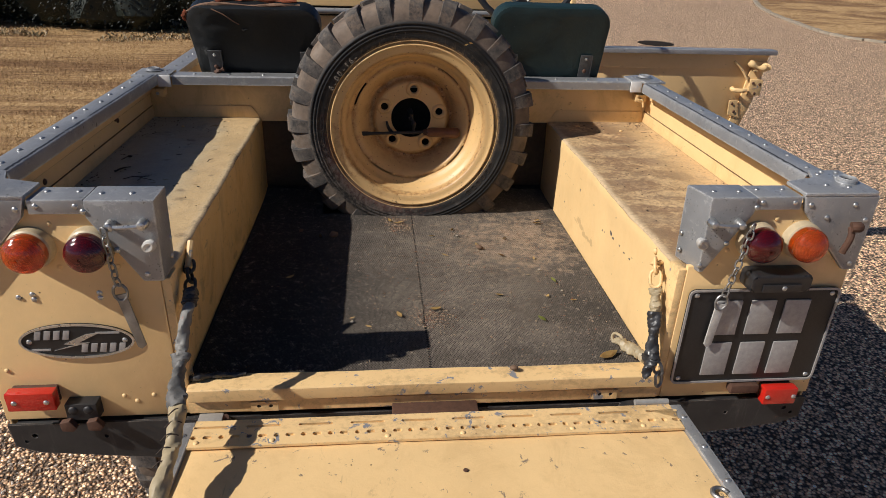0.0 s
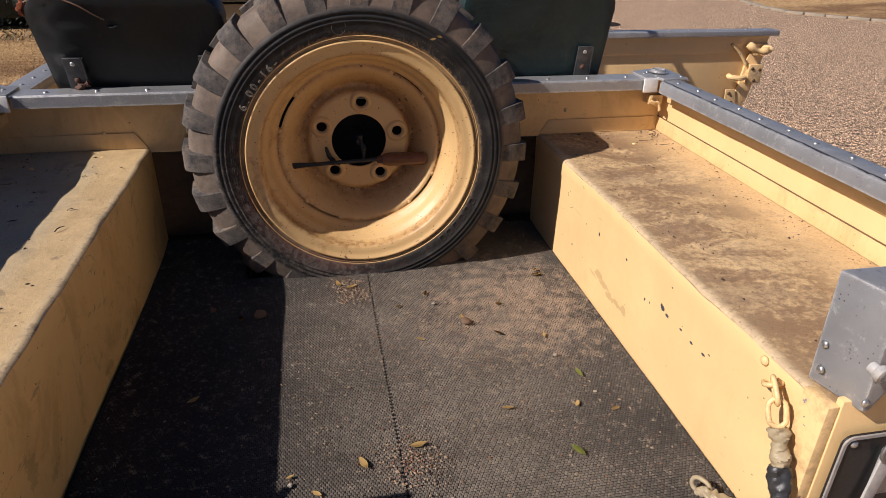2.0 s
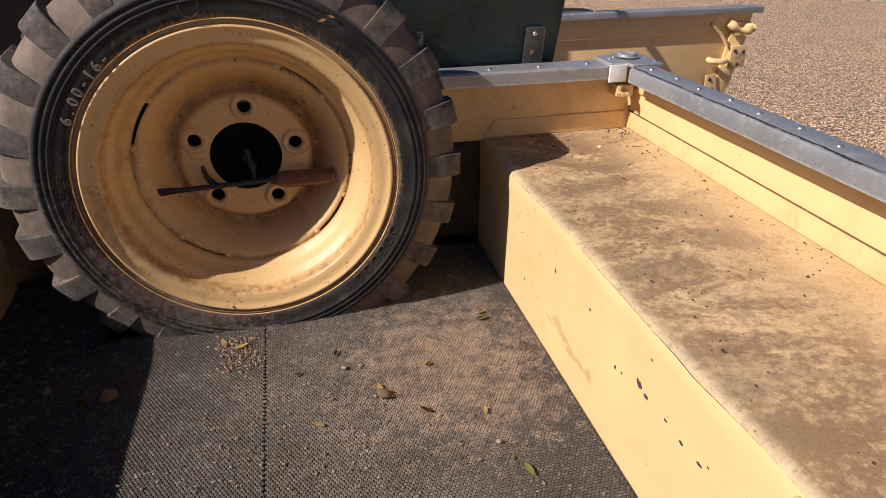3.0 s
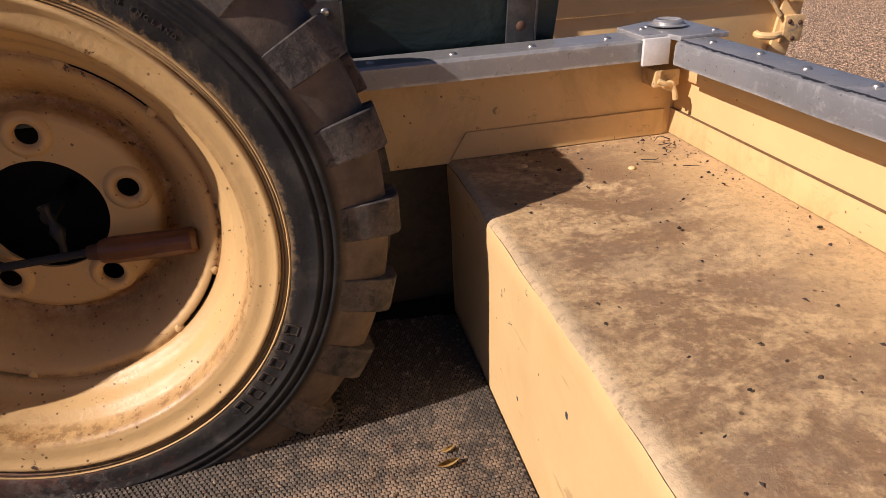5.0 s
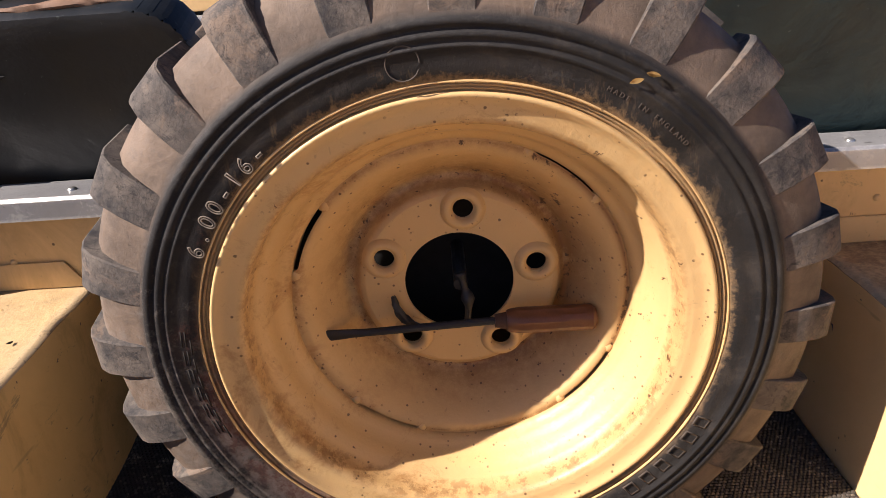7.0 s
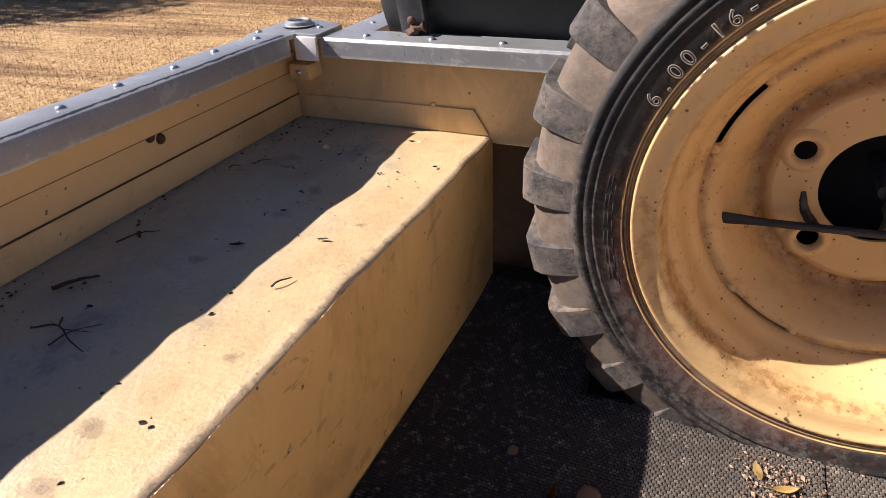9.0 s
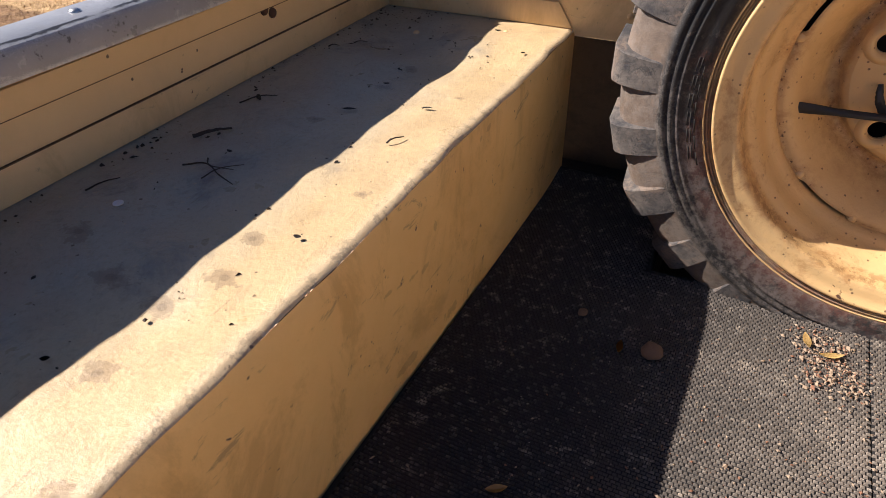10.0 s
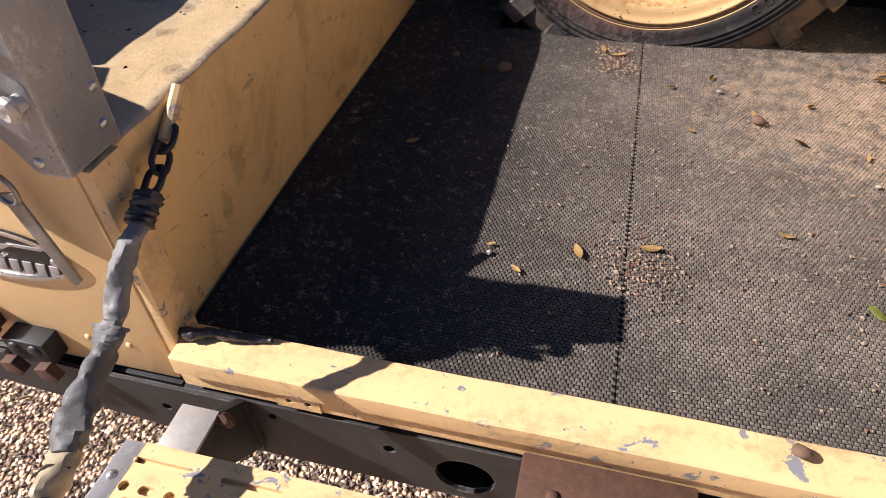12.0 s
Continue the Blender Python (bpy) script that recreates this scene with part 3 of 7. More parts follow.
def prism(points, depth, bev=0.0, plane="xz", at=0.0):
    """A flat shape of the given outline, pushed along the third axis from at to at + depth."""
    bm = bmesh.new()

    def put(p, d):
        return {"xz": (p[0], d, p[1]), "xy": (p[0], p[1], d), "yz": (d, p[0], p[1])}[plane]

    a = [bm.verts.new(put(p, at)) for p in points]
    b = [bm.verts.new(put(p, at + depth)) for p in points]
    bm.faces.new(a)
    bm.faces.new(b[::-1])
    for i in range(len(a)):
        j = (i + 1) % len(a)
        bm.faces.new((a[j], a[i], b[i], b[j]))
    bmesh.ops.recalc_face_normals(bm, faces=bm.faces[:])
    if bev:
        bmesh.ops.bevel(bm, geom=bm.edges[:], offset=bev, segments=2, affect="EDGES", profile=0.6)
    return bm


def lathe(profile, n=64, axis="y", closed=False):
    """Turns (radius, along) round an axis through the origin."""
    bm = bmesh.new()
    rings = []
    for r, d in profile:
        ring = []
        for i in range(n):
            a = 2 * math.pi * i / n
            c, s = r * math.cos(a), r * math.sin(a)
            ring.append(bm.verts.new({"y": (c, d, s), "z": (c, s, d), "x": (d, c, s)}[axis]))
        rings.append(ring)
    pairs = list(zip(rings, rings[1:])) + ([(rings[-1], rings[0])] if closed else [])
    for a, b in pairs:
        for i in range(n):
            j = (i + 1) % n
            bm.faces.new((a[i], a[j], b[j], b[i]))
    bmesh.ops.recalc_face_normals(bm, faces=bm.faces[:])
    return bm


def capped(profile, n=24, axis="y"):
    """A lathe with its two ends closed."""
    bm = lathe(profile, n, axis)
    bm.verts.ensure_lookup_table()
    bm.faces.new(bm.verts[:n])
    bm.faces.new(bm.verts[-n:])
    bmesh.ops.recalc_face_normals(bm, faces=bm.faces[:])
    return bm


def smooth_path(points, steps=6):
    """Catmull-Rom through the points."""
    pts = [Vector(p) for p in points]
    pts = [pts[0] * 2 - pts[1], *pts, pts[-1] * 2 - pts[-2]]
    out = []
    for i in range(1, len(pts) - 2):
        p0, p1, p2, p3 = pts[i - 1 : i + 3]
        for k in range(steps):
            t = k / steps
            out.append(0.5 * (2 * p1 + (p2 - p0) * t + (2 * p0 - 5 * p1 + 4 * p2 - p3) * t * t + (3 * p1 - p0 - 3 * p2 + p3) * t ** 3))
    out.append(pts[-2])
    return out


def tube(points, radius, n=10, steps=6, wobble=0.0, closed=False, seed=0):
    """A round bar along a smooth path; radius may be a function of 0..1."""
    rnd = random.Random(seed)
    path = [Vector(p) for p in points] if closed else smooth_path(points, steps)
    bm = bmesh.new()
    rings = []
    side = Vector((0.13, 0.71, 0.69))
    for i, p in enumerate(path):
        q = path[(i + 1) % len(path)] if closed or i + 1 < len(path) else p
        o = path[i - 1] if closed or i else p
        d = (q - o).normalized()
        side = (side - d * side.dot(d)).normalized()
        up = d.cross(side)
        r = radius(i / max(1, len(path) - 1)) if callable(radius) else radius
        ring = []
        for k in range(n):
            a = 2 * math.pi * k / n
            rr = r * (1 + wobble * (rnd.random() - 0.5))
            ring.append(bm.verts.new(p + (side * math.cos(a) + up * math.sin(a)) * rr))
        rings.append(ring)
    pairs = list(zip(rings, rings[1:])) + ([(rings[-1], rings[0])] if closed else [])
    for a, b in pairs:
        for k in range(n):
            j = (k + 1) % n
            bm.faces.new((a[k], a[j], b[j], b[k]))
    if not closed:
        bm.faces.new(rings[0])
        bm.faces.new(rings[-1])
    bmesh.ops.recalc_face_normals(bm, faces=bm.faces[:])
    return bm


def punched(outline, holes, depth, plane="xy", at=0.0):
    """A plate with real holes: the outline and each hole are loops of 2D points."""
    bm = bmesh.new()
    edges = []
    for loop in (outline, *holes):
        vs = [bm.verts.new({"xy": (p[0], p[1], at), "xz": (p[0], at, p[1])}[plane]) for p in loop]
        edges += [bm.edges.new((vs[i], vs[(i + 1) % len(vs)])) for i in range(len(vs))]
    made = bmesh.ops.triangle_fill(bm, use_beauty=True, use_dissolve=False, edges=edges)
    faces = [f for f in made["geom"] if isinstance(f, bmesh.types.BMFace)]
    ext = bmesh.ops.extrude_face_region(bm, geom=faces)
    way = Vector({"xy": (0, 0, depth), "xz": (0, depth, 0)}[plane])
    for v in ext["geom"]:
        if isinstance(v, bmesh.types.BMVert):
            v.co += way
    bmesh.ops.recalc_face_normals(bm, faces=bm.faces[:])
    return bm


def circle(cx, cy, r, n=14, start=0.0):
    return [(cx + r * math.cos(start + 2 * math.pi * i / n), cy + r * math.sin(start + 2 * math.pi * i / n)) for i in range(n)]


def slot(cx, cy, half, r, n=6):
    pts = [(cx + half + r * math.cos(-math.pi / 2 + math.pi * i / n), cy + r * math.sin(-math.pi / 2 + math.pi * i / n)) for i in range(n + 1)]
    pts += [(cx - half + r * math.cos(math.pi / 2 + math.pi * i / n), cy + r * math.sin(math.pi / 2 + math.pi * i / n)) for i in range(n + 1)]
    return pts


def mesh_of(bm, name, material):
    me = bpy.data.meshes.new(name)
    bm.to_mesh(me)
    bm.free()
    me.materials.append(material)
    me.polygons.foreach_set("use_smooth", [True] * len(me.polygons))
    return me


def rivet_mesh(r=0.0052, h=0.0030, name="rivet", material=None):
    return mesh_of(capped([(r, -0.001), (r, 0.0002), (r * 0.86, h * 0.55), (r * 0.5, h * 0.9), (r * 0.12, h)], 12, "z"), name, material or SHINY)


RIVET = rivet_mesh()
RIVET_REAR = rivet_mesh(0.0048, 0.0026)
SCREW_CREAM = rivet_mesh(0.0045, 0.0025, "screw", CREAM)
BOLT_BLACK = rivet_mesh(0.0085, 0.004, "bolt", BLACK)
BOLT_CREAM = rivet_mesh(0.0065, 0.004, "bolt", CREAM_WORN)
BOLT_RUST = rivet_mesh(0.0065, 0.004, "bolt", RUST)


def link_mesh(length, width, wire, material, name="chain_link"):
    pts = [(length / 2 - width / 2 + width / 2 * math.cos(a), width / 2 * math.sin(a), 0) for a in np.linspace(-math.pi / 2, math.pi / 2, 7)]
    pts += [(-length / 2 + width / 2 + width / 2 * math.cos(a), width / 2 * math.sin(a), 0) for a in np.linspace(math.pi / 2, 3 * math.pi / 2, 7)]
    return mesh_of(tube(pts, wire, 8, closed=True), name, material)


def chain(points, length, width, wire, material, parent, name="chain_link"):
    """Links strung along a path, each one turned against the next."""
    me = link_mesh(length, width, wire, material, name)
    path = smooth_path(points, 24)
    step = length - 2.2 * wire
    since, count = step, 0
    for a, b in zip(path, path[1:]):
        since += (b - a).length
        if since >= step:
            since = 0
            quat = (b - a).to_track_quat("X", "Z").to_matrix().to_4x4()
            again(name, me, parent, Matrix.Translation(a) @ quat @ pose(0, 0, 0, 90 * (count % 2) + 20))
            count += 1


# ---- ground ----
def build_ground():
    bm = bmesh.new()
    xs = [-900, -200, -60, -20, -8, -4, -2, 0, 2, 4, 8, 14, 24, 60, 200, 900]
    ys = [-900, -200, -40, -10, -4, 0, 2, 4, 8, 12, 18, 30, 80, 250, 900]
    grid = [[bm.verts.new((x, y, 0.0)) for x in xs] for y in ys]
    for a, b in zip(grid, grid[1:]):
        for i in range(len(xs) - 1):
            bm.faces.new((a[i], a[i + 1], b[i + 1], b[i]))
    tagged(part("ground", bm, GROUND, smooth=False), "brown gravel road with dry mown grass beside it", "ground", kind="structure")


build_ground()

# ---- the vehicle's tub ----
FLOOR, BOX_TOP, LEFT_TOP, X_BOX, X_SIDE, Y_REAR, Y_FRONT = 0.700, 0.928, 0.934, 0.434, 0.742, 1.000, 1.985
SPLIT_Y = 1.79
vehicle = thing("off_road_vehicle", "old cream off-road vehicle with open tub and lowered tailgate", "vehicle")


def cap_z(y, s):
    """Height of the side rail's top on the side s."""
    return (1.070 if s > 0 else 1.077) - 0.008 * (y - 1.0)


def box_top(x):
    """Height of the wheel box lid on that side."""
    return BOX_TOP if x > 0 else LEFT_TOP


def sheet(name, profile, y0, y1, steps, material, wave, parent=vehicle, label=""):
    """A folded sheet: an open (x, z) profile swept along y and dented by wave(x, y, z)."""
    bm = bmesh.new()
    rows = []
    for j in range(steps + 1):
        y = y0 + (y1 - y0) * j / steps
        rows.append([bm.verts.new(Vector((x, y, z)) + wave(x, y, z)) for x, z in profile])
    for a, b in zip(rows, rows[1:]):
        for i in range(len(profile) - 1):
            bm.faces.new((a[i], a[i + 1], b[i + 1], b[i]))
    return part(name, bm, material, parent, label)


def wheel_box(s, top_mat, wall_mat, seed, depth):
    """One wheel box: a dented lid and a wall, folded over a worn edge."""
    BOX_TOP = box_top(s)
    rnd = random.Random(seed)
    dents = [(s * (X_BOX + 0.02 + 0.29 * rnd.random()), 1.06 + 0.9 * rnd.random(), 0.028 + 0.03 * rnd.random(), depth * (0.5 + rnd.random())) for _ in range(16)]

    def lid(x, y, z):
        d = 0.0035 * noise.noise((x * 8, y * 8, seed)) + 0.0014 * noise.noise((x * 30, y * 30, seed))
        for cx, cy, r, h in dents:
            d -= h * math.exp(-((x - cx) ** 2 + (y - cy) ** 2) / (r * r))
        fade = min(1.0, (X_SIDE - abs(x)) / 0.05, (y - 1.0) / 0.04 + 0.1, (Y_FRONT - y) / 0.05 + 0.1)
        edge = 0.003 * noise.noise((y * 14, seed, 2)) * max(0.0, 1 - (abs(x) - X_BOX) / 0.05)
        return Vector((edge * s, 0, d * max(0.0, fade)))

    top = [(s * (X_SIDE - (X_SIDE - X_BOX - 0.009) * i / 40), BOX_TOP) for i in range(41)]
    bend = [(s * (X_BOX + 0.009 - 0.009 * math.sin(a)), BOX_TOP - 0.009 + 0.009 * math.cos(a)) for a in (0.5, 1.0)]
    sheet("wheel_box_lid", top + bend, Y_REAR + 0.003, Y_FRONT, 110, top_mat, lid, label="dented lid of the wheel box, stained and scuffed")

    def wall(x, y, z):
        low = (z - FLOOR) / (BOX_TOP - FLOOR)
        e = 0.003 * noise.noise((y * 14, seed, 2)) * max(0.0, low * 4 - 3)
        foot = 0.009 * max(0.0, 1 - low) * min(1.0, max(0.0, (1.75 - y) / 0.4)) if s < 0 else 0.0
        return Vector((s * (e + foot + 0.0022 * noise.noise((y * 6, z * 9, seed + 5)) * min(1.0, low * 3)), 0, lid(x, y, z).z * max(0.0, low * 4 - 3)))

    down = [(s * X_BOX, BOX_TOP - 0.009 - (BOX_TOP - 0.009 - FLOOR + 0.03) * i / 14) for i in range(15)]
    sheet("wheel_box_wall", bend[-1:] + down, Y_REAR + 0.003, Y_FRONT, 70, wall_mat, wall)


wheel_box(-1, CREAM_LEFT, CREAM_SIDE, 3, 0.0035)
wheel_box(1, CREAM_TOP, CREAM_WALL, 11, 0.0035)


def tub_panels():
    part("floor_panel", box(-X_BOX - 0.02, X_BOX + 0.02, 1.0, SPLIT_Y, FLOOR - 0.02, FLOOR - 0.0005, 0.001), BLACK, vehicle)
    for s in (-1, 1):
        x0, x1 = sorted((s * 0.245, s * (X_BOX + 0.02)))
        part("floor_panel", box(x0, x1, SPLIT_Y, Y_FRONT + 0.053, FLOOR - 0.02, FLOOR - 0.0005, 0.001), BLACK, vehicle)
        x0, x1 = sorted((s * 0.245, s * 0.249))
        part("well_side", box(x0, x1, SPLIT_Y, Y_FRONT + 0.053, 0.6215, FLOOR - 0.021, 0.0), BLACK, vehicle)
    part("well_wall", box(-0.249, 0.249, SPLIT_Y - 0.004, SPLIT_Y, 0.6215, FLOOR - 0.021, 0.0), BLACK, vehicle)
    part("well_floor", box(-0.249, 0.249, SPLIT_Y - 0.004, Y_FRONT + 0.053, 0.609, 0.6205, 0.0), BLACK, vehicle)
    part("bulkhead_panel", box(-0.755, 0.755, Y_FRONT, Y_FRONT + 0.006, 0.924, 1.050, 0.001), CREAM_FRONT, vehicle)
    part("bulkhead_ledge", box(-0.755, 0.755, Y_FRONT + 0.0062, Y_FRONT + 0.060, 0.924, 0.928, 0.0), CREAM, vehicle)
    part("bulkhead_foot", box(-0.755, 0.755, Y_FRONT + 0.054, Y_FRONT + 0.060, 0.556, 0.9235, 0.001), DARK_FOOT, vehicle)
    for s in (-1, 1):
        lid_z = box_top(s)
        x0, x1 = sorted((s * X_SIDE, s * (X_SIDE + 0.004)))
        outline = [(0.998, 0.60), (1.985, 0.60), (1.985, cap_z(1.98, s) - 0.004), (0.998, cap_z(0.998, s) - 0.004)]
        part("side_panel", prism(outline, x1 - x0, 0.0015, "yz", x0), CREAM, vehicle)
        a, b = sorted((s * (X_SIDE - 0.0035), s * (X_SIDE - 0.0002)))
        part("side_flange", box(a, b, 1.02, Y_FRONT - 0.001, lid_z + 0.001, lid_z + 0.034, 0.001), CREAM_FRONT, vehicle)
        a, b = sorted((s * (X_SIDE - 0.0042), s * (X_SIDE - 0.0004)))
        # thin dark strips added along the folds in place of their crease shade
        part("seam", box(a, b, 1.02, Y_FRONT - 0.001, lid_z + 0.0343, lid_z + 0.0350, 0.0), CREASE_SHADE, vehicle)
        if s < 0:
            part("seam", box(a, b, 1.02, Y_FRONT - 0.002, 1.0040, 1.0047, 0.0), CREASE_SHADE, vehicle)
        # folded stiffener under the rail
        a, b = sorted((s * (X_SIDE - 0.006), s * (X_SIDE - 0.0002)))
        part("side_stiffener", box(a, b, 1.02, Y_FRONT - 0.002, 1.005, 1.030, 0.002), CREAM, vehicle)
        pts = [(s * (X_BOX + 0.004), lid_z + 0.001), (s * (X_BOX + 0.026), lid_z + 0.035), (s * 0.728, lid_z + 0.035), (s * 0.728, lid_z + 0.001)]
        part("gusset_plate", prism(pts, -0.003, 0.0006, "xz", Y_FRONT - 0.0003), CREAM_FRONT, vehicle)
        rear = [(s * 0.445, 0.655), (s * 0.747, 0.655), (s * 0.747, 1.055), (s * 0.478, 1.055), (s * 0.478, 0.940), (s * 0.445, 0.940)]
        part("rear_panel", prism(rear, 0.010, 0.002, "xz", 0.992), CREAM, vehicle)
        a, b = sorted((s * (X_BOX - 0.004), s * 0.4446))
        part("pillar_strip", box(a, b, 0.9935, 1.032, 0.655, 0.932, 0.002), CREAM_WORN, vehicle)
        for y, z in ((1.30, 0.985), (1.698, 1.003), (1.712, 0.996)) if s < 0 else ():
            again("bolt", BOLT_RUST, vehicle, pose(s * (X_SIDE - 0.0005), y, z, 0, -90 * s, 0))
        for x, y in ((0.518, 1.932), (0.634, 1.882)):
            again("bolt", SCREW_CREAM, vehicle, pose(s * x, y, lid_z + 0.0005))
    for x, z in ((-0.36, 0.96), (-0.52, 0.97), (0.50, 0.985), (0.62, 0.96), (0.30, 0.99)):
        again("screw", SCREW_CREAM, vehicle, pose(x, Y_FRONT - 0.0002, z, 90, 0, 0))


tub_panels()


def sill():
    def worn(x, y, z):
        return Vector((0, 0.0015 * noise.noise((x * 9, z * 20, 1)), 0.002 * noise.noise((x * 7, y * 20, 4))))

    bm = box(-0.431, 0.431, 0.976, 1.024, 0.690, 0.717, 0.004, 3)
    bmesh.ops.subdivide_edges(bm, edges=[e for e in bm.edges if e.calc_length() > 0.3], cuts=40)
    for v in bm.verts:
        v.co += worn(*v.co)
    part("sill_rail", bm, CREAM_WORN, vehicle, "chipped cream sill across the back of the floor")
    part("sill_face", box(-0.433, 0.433, 0.984, 1.010, 0.661, 0.6850, 0.002), CREAM_WORN, vehicle)
    for x in (-0.30, 0.33):
        outline = [(x - 0.024, 0.663), (x + 0.024, 0.663), (x + 0.024, 0.684), (x - 0.024, 0.684)]
        part("hinge_plate", punched(outline, [circle(x - 0.010, 0.674, 0.0036), circle(x + 0.011, 0.674, 0.0036)], -0.002, "xz", 0.9836), CREAM_WORN, vehicle, smooth=False)
        part("hinge_plate_backing", box(x - 0.018, x + 0.018, 0.9830, 0.9837, 0.667, 0.681, 0.0), HOLLOW, vehicle)


sill()


def rails():
    """Grey rails riveted round the top of the tub, with their corner plates."""
    for s in (-1, 1):
        bm = bmesh.new()
        rows = []
        for y in np.linspace(1.105, 1.918, 18):
            z = cap_z(y, s)
            sec = [(0.6945, z - 0.027), (0.6950, z - 0.006), (0.6970, z - 0.002), (0.7010, z), (0.7440, z), (0.7480, z - 0.002), (0.7505, z - 0.007), (0.7505, z - 0.034),
                   (0.7485, z - 0.034), (0.7485, z - 0.006), (0.6980, z - 0.006), (0.6975, z - 0.027)]
            rows.append([bm.verts.new((s * x, y, zz + 0.0008 * noise.noise((y * 11, x * 9, s)))) for x, zz in sec])
        n = len(rows[0])
        for a, b in zip(rows, rows[1:]):
            for i in range(n):
                j = (i + 1) % n
                bm.faces.new((a[i], a[j], b[j], b[i]))
        bm.faces.new(rows[0])
        bm.faces.new(rows[-1])
        bmesh.ops.recalc_face_normals(bm, faces=bm.faces[:])
        rail = part("side_rail", bm, GREY, vehicle, "grey painted rail with bright rivets")
        for i in range(11):
            y = 1.145 + i * 0.0745
            again("rivet", RIVET, rail, pose(s * (0.7235 + 0.006 * (i % 2)), y, cap_z(y, s)))
        # outer rear corner: a plate on top, a tapered face behind, a socket for the hood stick
        corner = [(s * 0.6165, 0.981), (s * 0.7445, 0.981), (s * 0.7525, 0.989), (s * 0.7525, 1.098), (s * 0.6925, 1.098), (s * 0.6765, 1.060), (s * 0.6165, 1.040)]
        plate = part("corner_plate", prism(corner, -0.006, 0.0015, "xy", 1.080), GREY, vehicle, "grey corner plate of the rear rail")
        face = [(s * 0.6175, 1.0738), (s * 0.7515, 1.0738), (s * 0.7485, 0.934), (s * 0.7265, 0.934), (s * 0.6265, 1.044)]
        part("corner_face", prism(face, 0.010, 0.0015, "xz", 0.982), GREY, plate)
        a, b = sorted((s * 0.7490, s * 0.7525))
        part("corner_side", box(a, b, 0.9925, 1.097, 0.95, 1.0735, 0.001), GREY, plate)
        ring = part("hood_socket", lathe([(0.0115, 1.070), (0.0115, 1.086), (0.014, 1.0885), (0.0172, 1.086), (0.018, 1.080), (0.022, 1.0785)], 24, "z"), GREY, plate, "round socket for a hood stick")
        ring.location = (s * 0.7245, 1.036, 0)
        # flat dark disc painted in as the shade inside the socket
        part("socket_hole", capped([(0.012, 1.081), (0.012, 1.083)], 20, "z"), HOLLOW, plate).location = (s * 0.7245, 1.036, 0)
        for x, y in ((0.6965, 1.075), (0.7215, 1.06), (0.6765, 1.02), (0.7115, 1.01), (0.7385, 1.085), (0.7115, 1.088)):
            again("rivet", RIVET_REAR, plate, pose(s * x, y, 1.080))
        for x, z in ((0.6315, 1.058), (0.6665, 1.035), (0.7365, 0.946), (0.7115, 1.058), (0.7385, 1.03)):
            again("rivet", RIVET_REAR, plate, pose(s * x, 0.982, z, 90, 0, 0))
        # middle piece
        mid = part("rear_rail", box(*sorted((s * 0.5345, s * 0.6155)), 0.984, 1.040, 1.049, 1.0725, 0.002), GREY, vehicle, "short grey rail over the rear lamps")
        for x, z in ((0.5465, 1.062), (0.6035, 1.062)):
            again("rivet", RIVET_REAR, mid, pose(s * x, 0.984, z, 90, 0, 0))
        for x in (0.5515, 0.5985):
            again("rivet", RIVET_REAR, mid, pose(s * x, 1.02, 1.0725))
        # inner box with the tailgate's catch
        xi = 0.438 if s > 0 else 0.430
        outline = [(s * xi, 1.073), (s * 0.5335, 1.073), (s * 0.5335, 1.045), (s * 0.466, 0.934), (s * (xi + 0.004), 0.934)]
        bm = prism(outline, 0.064, 0.0035, "xz", 0.980)
        if s > 0:
            # the inner face runs slantwise into the tub
            for v in bm.verts:
                if v.co.x < 0.45:
                    v.co.x += 0.016 * (1 - (v.co.y - 0.980) / 0.064)
        catch = part("catch_box", bm, GREY, vehicle, "grey tailgate catch box, paint worn at the edges")
        for x, z in ((0.458, 0.947), (0.497, 0.990), (0.535, 1.055)):
            again("rivet", RIVET_REAR, catch, pose(s * x, 0.980, z, 90, 0, 0))
        for x in (0.47, 0.515):
            again("rivet", RIVET_REAR, catch, pose(s * x, 1.01, 1.073))
        for y, z in ((1.03, 0.955), (1.035, 0.985)):
            again("rivet", RIVET_REAR, catch, pose(s * (xi + 0.003), y, z, 0, -90 * s, 0))
        g, up, ge = (-0.026, 0.010, -0.023) if s > 0 else (-0.037, 0.017, -0.027)
        part("hasp_bar", tube([(s * (0.487 + g), 0.966, 1.020 + up), (s * (0.510 + g), 0.9645, 1.0185 + up), (s * (0.533 + g), 0.966, 1.018 + up)], 0.0034, 8), SHINY, catch, "bright catch bar")
        for kx, kz in ((0.486, 1.020), (0.534, 1.018)):
            knob = capped([(0.0080, 0.980), (0.0080, 0.967), (0.0062, 0.9625), (0.0025, 0.961)], 14, "y")
            for v in knob.verts:
                v.co.x += s * (kx + g)
                v.co.z += kz + up
            part("catch_knob", knob, SHINY, catch)
        ring = []
        for a in np.linspace(0, 2 * math.pi, 17)[:-1]:
            u, w = 0.0105 * math.cos(a), 0.0055 * math.sin(a)
            ring.append((s * (0.471 + ge + 0.7 * u + 0.7 * w), 0.968 + 0.004 * math.cos(a), 0.985 + up - 0.7 * u + 0.7 * w))
        part("catch_eye", tube(ring, 0.0046, 8, closed=True), WHITE_METAL, catch, "pale oval catch eye")
        stub = capped([(0.0065, 0.980), (0.0065, 0.966)], 12, "y")
        for v in stub.verts:
            v.co.x += s * (0.471 + ge)
            v.co.z += 0.985 + up
        part("eye_stub", stub, WHITE_METAL, catch)
    CORNER_Z = 1.0665
